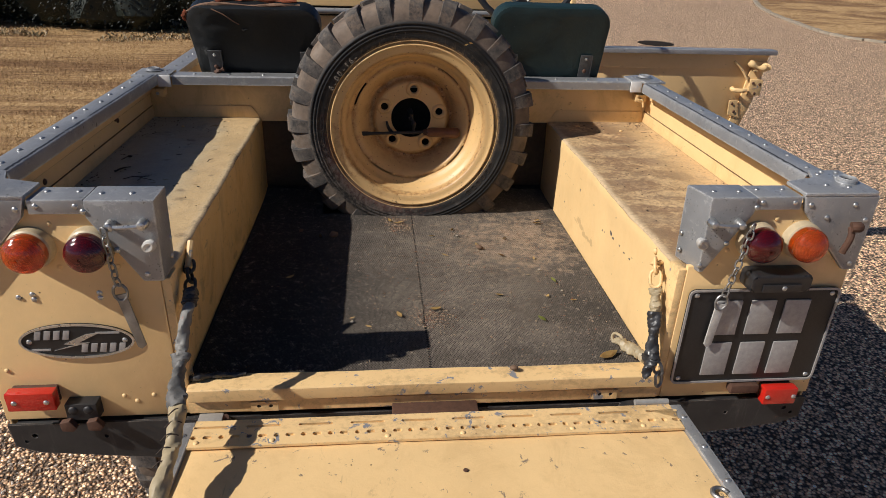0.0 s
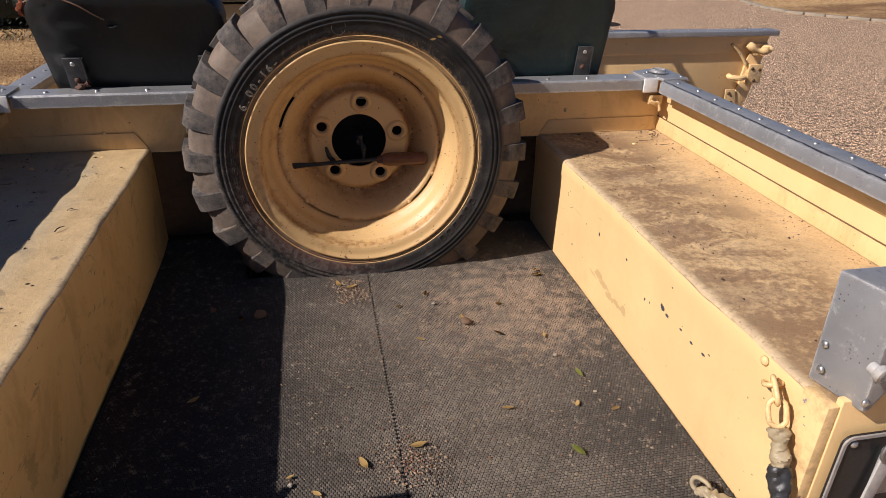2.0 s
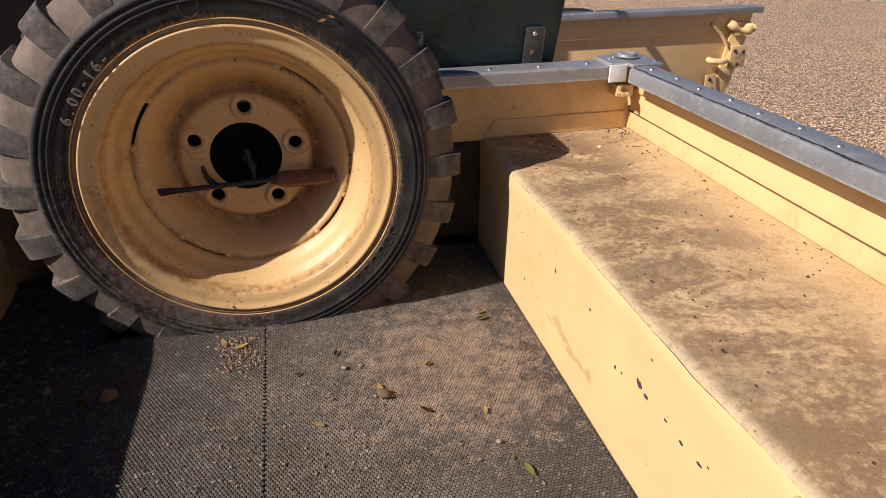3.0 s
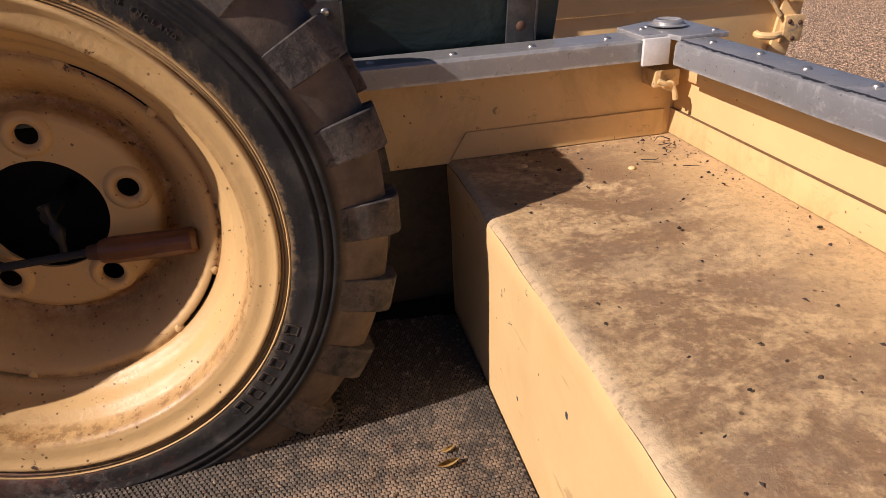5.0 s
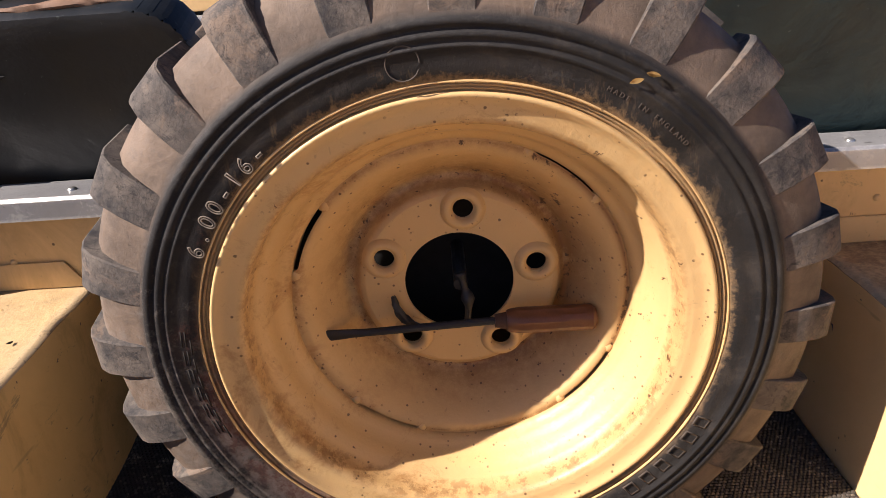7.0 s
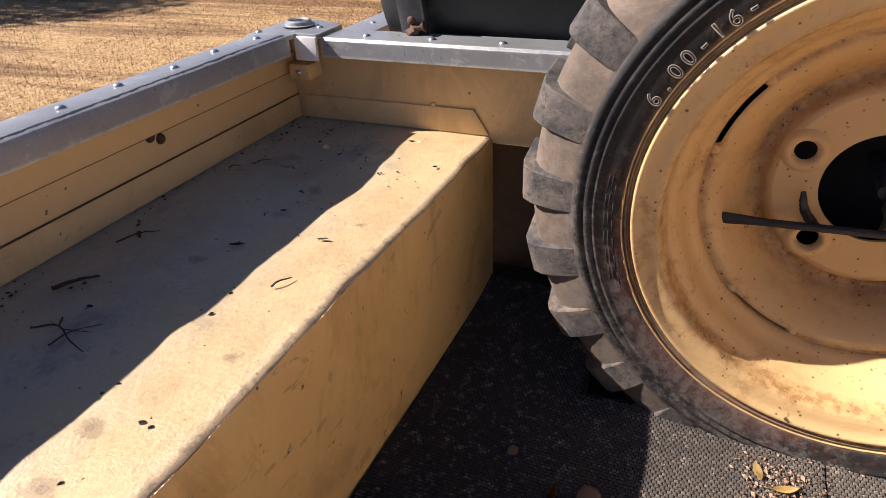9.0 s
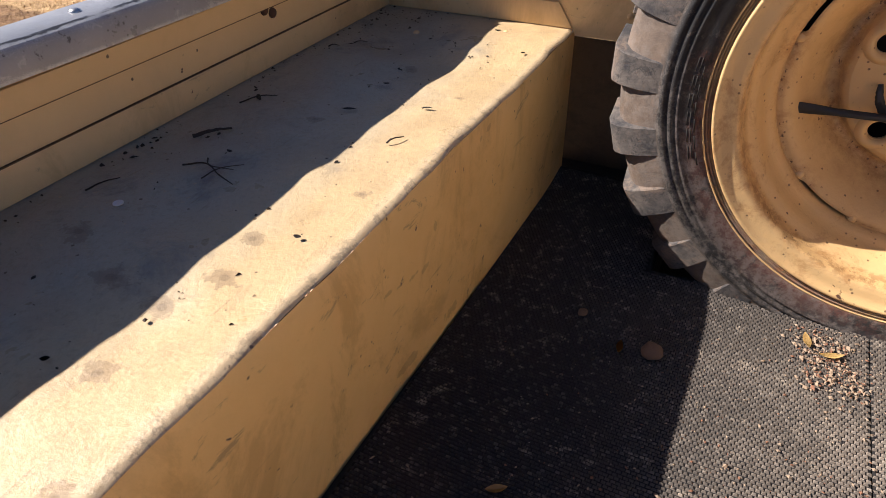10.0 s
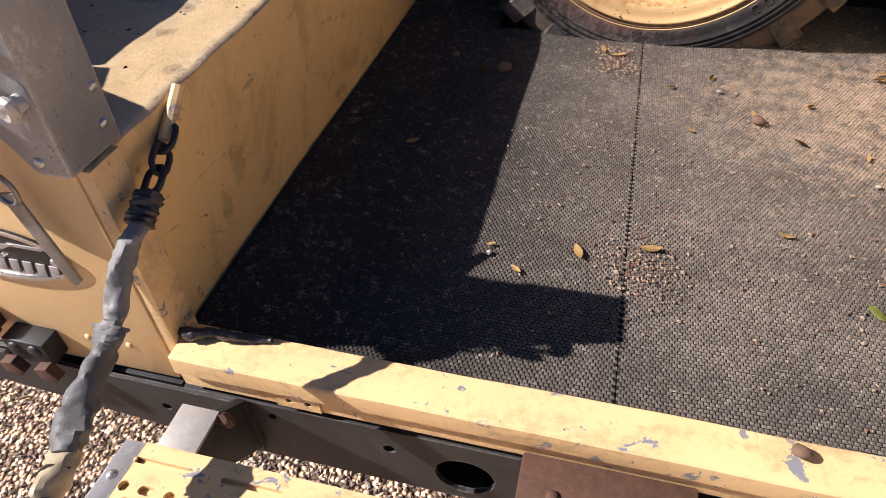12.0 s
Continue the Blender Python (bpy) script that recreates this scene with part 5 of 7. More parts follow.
# ---- wheels ----
def tyre_mesh():
    half = [(0.2185, -0.056), (0.2205, -0.064), (0.2215, -0.0700), (0.2226, -0.0740), (0.2240, -0.0738), (0.2246, -0.0722), (0.2254, -0.0756), (0.2266, -0.0758), (0.2274, -0.0736), (0.2282, -0.0770), (0.2294, -0.0772), (0.2302, -0.0756), (0.2330, -0.0788),
            (0.2380, -0.0808), (0.2460, -0.0822), (0.2555, -0.0824), (0.2566, -0.0838), (0.2586, -0.0838), (0.2598, -0.0823), (0.2622, -0.0823), (0.2636, -0.0839), (0.2672, -0.0839), (0.2686, -0.0816), (0.2708, -0.0816), (0.2722, -0.0836), (0.2768, -0.0832),
            (0.2788, -0.0800), (0.2840, -0.0782), (0.2950, -0.0752), (0.3070, -0.0706), (0.3185, -0.0636), (0.3265, -0.0520), (0.3290, -0.0250)]
    prof = half + [(0.3295, 0.0)] + [(r, -d) for r, d in half[::-1]]
    return mesh_of(lathe(prof, 160, "y"), "tyre", TYRE)


def lug_mesh(mirror):
    """One bar of the tread, from the shoulder to the crown, with a leaning flank."""
    sec = [(0.2785, -0.0795), (0.2900, -0.0786), (0.3060, -0.0762), (0.3240, -0.0712), (0.3345, -0.0640), (0.3385, -0.0530), (0.3395, -0.008), (0.320, -0.008), (0.300, -0.06), (0.281, -0.074)]
    bm = bmesh.new()
    sides = []
    for k, w in ((-1, 0.0196), (1, 0.0188)):
        row = []
        for r, d in sec:
            lean = 0.012 * (d + 0.08) / 0.07
            row.append(bm.verts.new((k * w * (0.90 + 0.10 * (r - 0.28) / 0.06) + lean, d * (-1 if mirror else 1), r)))
        sides.append(row)
    a, b = sides
    n = len(sec)
    for i in range(n):
        j = (i + 1) % n
        bm.faces.new((a[i], a[j], b[j], b[i]))
    bm.faces.new(a)
    bm.faces.new(b)
    bmesh.ops.recalc_face_normals(bm, faces=bm.faces[:])
    bmesh.ops.bevel(bm, geom=bm.edges[:], offset=0.0013, segments=1, affect="EDGES")
    bmesh.ops.triangulate(bm, faces=[f for f in bm.faces if len(f.verts) > 4])
    me = mesh_of(bm, "tread_lug", LUG)
    me.set_sharp_from_angle(angle=radians(30))
    return me


def rim_mesh():
    prof = [(0.2190, -0.0640), (0.2225, -0.0685), (0.2240, -0.0745), (0.2232, -0.0782), (0.2212, -0.0792), (0.2190, -0.0780), (0.2160, -0.0752), (0.2105, -0.0736), (0.2050, -0.0728), (0.2000, -0.0716), (0.1972, -0.0692), (0.1958, -0.0640),
            (0.1950, -0.0560), (0.1935, -0.0485), (0.1902, -0.0440), (0.1862, -0.0405), (0.1828, -0.0345), (0.1804, -0.0265), (0.1778, -0.0190), (0.1735, -0.0140), (0.1690, -0.0105), (0.1668, -0.0040),
            (0.1665, 0.050), (0.190, 0.060), (0.204, 0.064), (0.213, 0.068), (0.2195, 0.0725), (0.2220, 0.069), (0.2190, 0.0640)]
    return mesh_of(lathe(prof, 128, "y"), "rim", RIM_PAINT)


def disc_mesh():
    """The wheel's centre: a dished disc whose edge has four flats, with five stud holes round the hub hole."""
    n = 144
    prof = [(0.1674, 0.0157), (0.1610, 0.0152), (0.1550, 0.0175), (0.1480, 0.0260), (0.1390, 0.0390), (0.1300, 0.0520), (0.1240, 0.0625), (0.1190, 0.0715), (0.1130, 0.0730), (0.1085, 0.0690), (0.1055, 0.0605), (0.1025, 0.0575), (0.098, 0.056)]
    bm = bmesh.new()
    flats = [(radians(a), radians(13), r) for a, r in ((152, 0.1620), (52, 0.1652), (238, 0.1632), (322, 0.1628))]
    rings = []
    for q, (r, d) in enumerate(prof):
        ring = []
        for i in range(n):
            a = 2 * math.pi * i / n
            rr, dd = r, d
            if q < 2:
                for c, w, flat_r in flats:
                    off = (a - c + math.pi) % (2 * math.pi) - math.pi
                    if abs(off) < w:
                        rr = min(rr, flat_r if q == 0 else flat_r - 0.0015)
                        dd = d - 0.001
            ring.append(bm.verts.new((rr * math.cos(a), dd, rr * math.sin(a))))
        rings.append(ring)
    for a, b in zip(rings, rings[1:]):
        for i in range(n):
            j = (i + 1) % n
            bm.faces.new((a[i], a[j], b[j], b[i]))
    bmesh.ops.recalc_face_normals(bm, faces=bm.faces[:])
    if sum(f.normal.y for f in bm.faces) > 0:
        bmesh.ops.reverse_faces(bm, faces=bm.faces[:])
    outer = mesh_of(bm, "dished_disc", RIM_PAINT)
    studs = [circle(0.0826 * math.cos(radians(85 + 72 * k)), 0.0826 * math.sin(radians(85 + 72 * k)), 0.0105, 18) for k in range(5)]
    face = punched(circle(0, 0, 0.0981, n), [circle(0, 0, 0.0570, 72), *studs], 0.004, "xz", 0.0560)
    inner = mesh_of(face, "hub_face", RIM_PAINT)
    inner.polygons.foreach_set("use_smooth", [False] * len(inner.polygons))
    return outer, inner


WHEEL = dict(tyre=tyre_mesh(), rim=rim_mesh(), disc=disc_mesh(), lugs=(lug_mesh(False), lug_mesh(True)))
BOSS = mesh_of(lathe([(0.0106, 0.004), (0.0110, -0.0006), (0.0132, -0.0048), (0.0165, -0.0058), (0.0200, -0.0042), (0.0232, 0.0004)], 24, "y"), "stud_boss", RIM_PAINT)
WELD = mesh_of(capped([(0.0065, 0.003), (0.0052, -0.0004), (0.0025, -0.0018)], 10, "y"), "weld_bead", RIM_PAINT)


# black ring added behind the disc so that its slots stay dark
SHADE_RING = mesh_of(lathe([(0.1664, 0.040), (0.150, 0.050), (0.125, 0.072)], 64, "y"), "back_ring", HOLLOW)


def fill_wheel(root):
    """Hangs the parts of a wheel, its axle along y, under root."""
    tyre = again("tyre", WHEEL["tyre"], root, Matrix.Identity(4), "black bar-tread tyre, dusty and cracked")
    count = 24
    for k, me in enumerate(WHEEL["lugs"]):
        for i in range(count):
            again("tread_lug", me, tyre, pose(0, 0, 0, 0, 360 / count * (i + 0.5 * k) + 15.6, 0))
    rim = again("rim", WHEEL["rim"], root, Matrix.Identity(4), "cream painted steel rim with rust marks")
    disc = again("wheel_disc", WHEEL["disc"][0], root, pose(0, -0.0190, 0))
    again("hub_face", WHEEL["disc"][1], disc, Matrix.Identity(4))
    again("back_ring", SHADE_RING, disc, Matrix.Identity(4))
    for k in range(5):
        a = radians(85 + 72 * k)
        again("stud_boss", BOSS, disc, pose(0.0826 * math.cos(a), 0.0560, 0.0826 * math.sin(a)))
    for a in (138, 166, 38, 66, 224, 252, 308, 336):
        a = radians(a)
        again("weld_bead", WELD, disc, pose(0.164 * math.cos(a), 0.0160, 0.164 * math.sin(a)))
    return tyre, rim


def letters(text, size, depth, material, parent, name, m, outline=0.0):
    """Raised letters from the built-in font as a mesh."""
    cu = bpy.data.curves.new(name, "FONT")
    cu.body = text
    cu.size = size
    if outline:
        cu.fill_mode = "NONE"
        cu.bevel_depth = outline
        cu.bevel_resolution = 0
        cu.resolution_u = 4
    else:
        cu.extrude = depth
    cu.align_x = "CENTER"
    cu.align_y = "CENTER"
    tmp = bpy.data.objects.new(name, cu)
    me = bpy.data.meshes.new_from_object(tmp)
    bpy.data.objects.remove(tmp)
    bpy.data.curves.remove(cu)
    me.materials.clear()
    me.materials.append(material)
    return again(name, me, parent, m)


WHEEL_AT = Vector((0.005, 1.8455, 0.9635))
spare = thing("spare_wheel", "spare wheel, cream rim and bar-tread tyre, standing in the floor", "wheel", at=WHEEL_AT)
tyre_ob, rim_ob = fill_wheel(spare)
RAISED = plain("raised_rubber", (0.036, 0.032, 0.028), 0.88, 0.0, 0.4, 80)
RAISED.node_tree.nodes["Principled BSDF"].inputs["Specular IOR Level"].default_value = 0.12
MOULD = plain("chalky_raised_rubber", (0.082, 0.066, 0.052), 0.8, 0.0, 0.4, 80)


def on_sidewall(text, middle, radius, pitch, size, material, name, outline=0.0):
    """Raised characters set round the sidewall; middle and pitch in degrees, clockwise as seen."""
    for i, ch in enumerate(text):
        if ch == " ":
            continue
        a = middle + pitch * (i - (len(text) - 1) / 2)
        # a: clockwise from the top
        m = pose(0, 0, 0, 0, a, 0) @ pose(0, -0.0822, radius, 90, 0, 0)
        letters(ch, size, 0.0007, material, tyre_ob, name, m, outline)


CHALK = plain("chalked_raised_rubber", (0.24, 0.205, 0.165), 0.8, 0.0, 0.5, 90)
on_sidewall("6.00-16-", -51.0, 0.2400, 3.5, 0.0195, CHALK, "size_mark", 0.00065)
on_sidewall("MADE IN ENGLAND", 36.5, 0.2480, 1.25, 0.0056, MOULD, "origin_mark")
BAR = mesh_of(punched([(-0.0058, -0.0075), (0.0058, -0.0075), (0.0058, 0.0075), (-0.0058, 0.0075)], [[(-0.0042, -0.0058), (0.0042, -0.0058), (0.0042, 0.0058), (-0.0042, 0.0058)]], 0.001, "xz", -0.0005), "maker_bar", MOULD)
for i in range(6):
    again("maker_bar", BAR, tyre_ob, pose(0, 0, 0, 0, 115 + 4.8 * i, 0) @ pose(0, -0.0822, 0.2425, 0, 0, 0))
LINE = mesh_of(box(-0.0075, 0.0075, -0.0004, 0.0004, -0.0006, 0.0006, 0.0), "small_print_bar", RAISED)
for r, a0 in ((0.2475, -84), (0.2440, -84), (0.2400, -86)):
    for i in range(6):
        again("small_print_bar", LINE, tyre_ob, pose(0, 0, 0, 0, a0 - 4.6 * i, 0) @ pose(0, -0.0822, r, 0, 0, 0))
part("bead_ring", tube([(0.2318 * math.cos(a), -0.0784, 0.2318 * math.sin(a)) for a in np.linspace(0, 2 * math.pi, 181)[:-1]], lambda t: 0.0011 + 0.0005 * noise.noise((t * 60, 0.5, 0)), 6, closed=True), RIM_PAINT, tyre_ob, "cream-painted bead line round the tyre")
part("valve_ring", tube([(-0.0350 + 0.0125 * math.cos(a), -0.0826, 0.2470 + 0.0125 * math.sin(a)) for a in np.linspace(0, 5.9, 18)], 0.0006, 6), MOULD, tyre_ob)

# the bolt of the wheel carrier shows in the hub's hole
# black disc added on the bulkhead to keep the hub hole dark
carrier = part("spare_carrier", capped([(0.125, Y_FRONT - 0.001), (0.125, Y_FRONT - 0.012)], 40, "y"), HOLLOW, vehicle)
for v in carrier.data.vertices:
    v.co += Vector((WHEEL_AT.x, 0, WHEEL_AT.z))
part("carrier_bolt", tube([(0.006, 1.97, 0.964), (0.006, 1.91, 0.964), (0.006, 1.880, 0.962)], 0.0075, 10), BLACK, vehicle)
part("carrier_hook", tube([(0.006, 1.880, 0.976), (0.009, 1.877, 0.963), (0.013, 1.874, 0.944), (0.011, 1.874, 0.917)], lambda t: 0.0036 + 0.0030 * math.exp(-((t - 0.05) / 0.10) ** 2) + 0.0040 * math.exp(-((t - 0.60) / 0.10) ** 2), 10), BLACK, vehicle, "dark rusty carrier bolt in the hub")
part("bent_tab", tube([(-0.070, 0.029, -0.008), (-0.066, 0.026, -0.024), (-0.056, 0.025, -0.038), (-0.043, 0.026, -0.046)], lambda t: 0.0026 + 0.0022 * math.sin(t * 3), 8, 6, 0.3, seed=12), BLACK, spare, "bent black tab at the hub hole")


def screwdriver():
    ob = thing("screwdriver", "long screwdriver with a worn brown handle lying in the wheel", "screwdriver", at=(-0.003, 1.857, 0.922))
    shaft = tube([(-0.150, 0, 0.001), (-0.130, 0, 0.0015), (-0.05, 0, 0.004), (0.052, 0, 0.008)], 0.0042, 10)
    for v in shaft.verts:
        if v.co.x < -0.095:
            k = min(1.0, (-0.095 - v.co.x) / 0.03)
            v.co.z += (v.co.z - 0.0015) * 0.55 * k
            v.co.y *= 1 - 0.6 * k
    part("shaft", shaft, BLACK, ob, "dark flat-bladed shaft")
    part("ferrule", tube([(0.042, 0, 0.0070), (0.060, 0, 0.0066)], lambda t: 0.0070 + 0.0035 * t, 12), RUST, ob)
    # a stubby fluted handle with a blunt end
    prof = lambda t: 0.0108 + 0.0032 * min(1.0, t * 6) ** 0.7 - 0.0035 * (max(0.0, t - 0.95) / 0.05) ** 2
    handle = tube([(0.054, 0, 0.0066), (0.080, 0, 0.0062), (0.11, 0, 0.0058), (0.146, 0, 0.0054)], prof, 24, 8)
    for v in handle.verts:
        a = math.atan2(v.co.z - 0.006, v.co.y)
        if 0.062 < v.co.x < 0.138:
            k = 1 - 0.10 * max(0.0, math.cos(6 * a))
            v.co.y *= k
            v.co.z = 0.006 + (v.co.z - 0.006) * k
    part("handle", handle, WOOD, ob, "worn brown wooden handle")


screwdriver()

# the rear road wheels carry the tub
for s in (-1, 1):
    root = thing("road_wheel", "", "")
    root.parent = vehicle
    root["label"] = "cream road wheel with bar-tread tyre"
    fill_wheel(root)
    root.matrix_basis = pose(s * 0.605, 1.57, 0.330, 0, 0, 90 * s)


# ---- the cab in front of the tub ----
def seat_back(x0, x1, top, y, material, word, lean, straps):
    """A seat back: a padded panel with rounded top corners on two metal straps."""
    ob = thing("seat_back", "", "")
    ob.parent = vehicle
    ob["label"] = word
    w, h = x1 - x0, (top - 0.86) / math.cos(radians(lean))
    low, foot = 0.182 / math.cos(radians(lean)), 0.2030 / math.cos(radians(lean))
    r = 0.055
    pts = [(-w / 2 + 0.016, low), (w / 2 - 0.012, low)]
    pts += [(w / 2 - r + r * math.cos(a), h - r + r * math.sin(a)) for a in np.linspace(0, math.pi / 2, 7)]
    pts += [(-w / 2 + r + r * math.cos(a), h - r + r * math.sin(a)) for a in np.linspace(math.pi / 2, math.pi, 7)]
    bm = prism(pts, 0.060, 0.010, "xz", 0.0)
    bmesh.ops.triangulate(bm, faces=[f for f in bm.faces if len(f.verts) > 4])
    bmesh.ops.subdivide_edges(bm, edges=[e for e in bm.edges if e.calc_length() > 0.05], cuts=3, use_grid_fill=True)
    bmesh.ops.subdivide_edges(bm, edges=[e for e in bm.edges if e.calc_length() > 0.02], cuts=2, use_grid_fill=True)
    for v in bm.verts:
        if x0 < 0:
            v.co.y -= 0.0040 * math.exp(-((v.co.x + 0.115) / 0.050) ** 2) * math.sin(v.co.z * 95 + v.co.x * 45 + 3 * noise.noise((v.co.x * 20, v.co.z * 12, 1)))
            v.co.y += 0.016 * max(0.0, -0.125 - v.co.x) / 0.06
        v.co.y += 0.004 * noise.noise((v.co.x * 6 + x0 * 9, v.co.z * 7, 3)) + 0.0008 * noise.noise((v.co.x * 24, v.co.z * 18, 7 + x0))
    part("backrest", bm, material, ob)
    for bx in straps:
        strap = part("strap", prism([(bx - 0.018, foot), (bx + 0.018, foot), (bx + 0.017, foot + 0.068), (bx - 0.017, foot + 0.068)], -0.005, 0.0008, "xz", -0.006), STRAP, ob, "worn dark metal strap")
        part("strap_fold", box(bx + 0.017, bx + 0.020, -0.012, -0.001, foot, foot + 0.066, 0.0005), STRAP, strap)
        for z, me in ((foot + 0.056, RIVET_REAR), (foot + 0.020, BOLT_RUST)):
            again("bolt", me, strap, pose(bx, -0.011, z, 90, 0, 0))
    ob.matrix_basis = pose((x0 + x1) / 2, y, 0.86, lean, 0, 0)
    return ob


seat_back(0.246, 0.597, 1.262, 2.050, SEAT_GREEN, "dark green vinyl seat back on metal straps", 10, (-0.115, 0.115))
left_seat = seat_back(-0.617, -0.247, 1.243, 2.071, SEAT_BLACK, "blackened vinyl seat back, its top torn to orange lining", 17, (-0.117, 0.140))
edge = [(-0.184, 0.034, 0.345), (-0.176, 0.028, 0.376), (-0.140, 0.020, 0.398), (-0.06, 0.022, 0.4015), (0.02, 0.018, 0.400), (0.09, 0.024, 0.4015), (0.13, 0.030, 0.398)]
part("torn_edge", tube(edge, lambda t: 0.0042 + 0.0022 * math.sin(t * 19), 10, 8, 0.5, seed=2), TORN_HEM, left_seat, "torn brown hem along the top")
part("torn_lining", tube([(-0.10, 0.045, 0.400), (-0.03, 0.055, 0.404), (0.05, 0.050, 0.403), (0.12, 0.050, 0.401)], lambda t: 0.0062 + 0.003 * math.sin(t * 23), 10, 8, 0.6, seed=6), ORANGE_CLOTH, left_seat, "torn orange lining")
part("torn_lining", tube([(-0.186, 0.030, 0.352), (-0.189, 0.024, 0.366), (-0.181, 0.026, 0.380)], 0.0052, 8, 6, 0.7, seed=8), ORANGE_CLOTH, left_seat)
part("loose_piping", tube([(-0.105, -0.002, 0.398), (-0.075, -0.006, 0.385), (-0.050, -0.006, 0.366), (-0.036, -0.003, 0.356)], 0.0016, 7), TORN_HEM, left_seat)
part("slit", tube([(-0.034, -0.003, 0.343), (-0.024, -0.0045, 0.341), (-0.012, -0.003, 0.343)], lambda t: 0.0035 * math.sin(math.pi * min(0.97, max(0.03, t))), 8), HOLLOW, left_seat)
part("buckle_scrap", tube([(-0.122, -0.014, 0.213), (-0.108, -0.018, 0.224), (-0.096, -0.016, 0.228)], lambda t: 0.006 + 0.003 * math.sin(t * 7), 8, 6, 0.5, seed=31), RUST, left_seat, "crumpled dark scrap on the strap's foot")


def cab():
    part("seat_box", box(-0.755, 0.755, 2.052, 2.440, 0.45, 0.78, 0.004), CREAM, vehicle)
    for x0, x1 in ((-0.66, -0.25), (-0.19, 0.19), (0.25, 0.66)):
        if abs(x0 + x1) > 0.1:
            part("seat_cushion", box(x0, x1, 2.135, 2.450, 0.781, 0.88, 0.02, 3), SEAT_GREEN, vehicle, "dark green seat cushion")
    part("cab_floor", box(-0.76, 0.76, 2.440, 2.870, 0.43, 0.45, 0.0), CREAM_WORN, vehicle)
    # bulkhead with a parcel shelf and a grey rail under the folded screen
    part("dash_panel", box(-0.76, 0.702, 2.850, 2.870, 0.45, 1.125, 0.003), CREAM, vehicle, "cream bulkhead panel")
    part("dash_top", box(-0.76, 0.700, 2.820, 3.020, 1.165, 1.30, 0.006), CREAM, vehicle)
    part("dash_rail", tube([(-0.75, 2.815, 1.146), (0.0, 2.815, 1.148), (0.698, 2.815, 1.152)], 0.012, 12), GREY, vehicle, "grey tube along the bulkhead")
    # near-black strip that fills the gap between bulkhead panel and shelf
    part("dash_lip", box(-0.755, 0.698, 2.845, 2.865, 1.126, 1.164, 0.0), HOLLOW, vehicle)
    part("dash_side", box(0.703, 0.722, 2.800, 2.940, 0.45, 1.32, 0.002), CREAM, vehicle)
    wheel = part("steering_wheel", tube([(0.46 + 0.20 * math.cos(a), 2.620 + 0.055 * math.sin(a), 1.335 + 0.19 * math.sin(a)) for a in np.linspace(0, 2 * math.pi, 33)[:-1]], 0.012, 10, closed=True), PLASTIC, vehicle, "black steering wheel")
    hub = capped([(0.036, 2.620), (0.040, 2.632), (0.036, 2.655), (0.018, 2.680)], 20, "y")
    for v in hub.verts:
        v.co += Vector((0.46, 0, 1.19 + (v.co.y - 2.620) * -0.3))
    part("steering_hub", hub, PLASTIC, wheel)
    for a in (0.3, 2.760):
        part("spoke", tube([(0.46, 2.635, 1.19), (0.46 + 0.196 * math.cos(a), 2.620 + 0.03, 1.335 + 0.05)], 0.006, 8), STEEL, wheel)
    part("steering_column", tube([(0.46, 2.650, 1.185), (0.46, 2.770, 1.09), (0.46, 2.860, 1.02)], 0.018, 12), BLACK, wheel)
    part("gear_lever", tube([(0.06, 2.670, 0.45), (0.07, 2.640, 0.8), (0.075, 2.600, 1.10), (0.055, 2.590, 1.20)], 0.008, 8), STEEL, vehicle)
    # the closed door on the other side
    door = part("side_door", box(-0.778, -0.760, 2.030, 2.820, 0.47, 0.985, 0.003), CREAM, vehicle, "closed cream door with a grey top rail")
    top = part("door_rail", box(-0.800, -0.735, 2.025, 2.820, 0.986, 1.010, 0.003), GREY, door)
    for i in range(10):
        again("rivet", RIVET, top, pose(-0.768, 2.12 + 0.08 * i, 1.010))


cab()


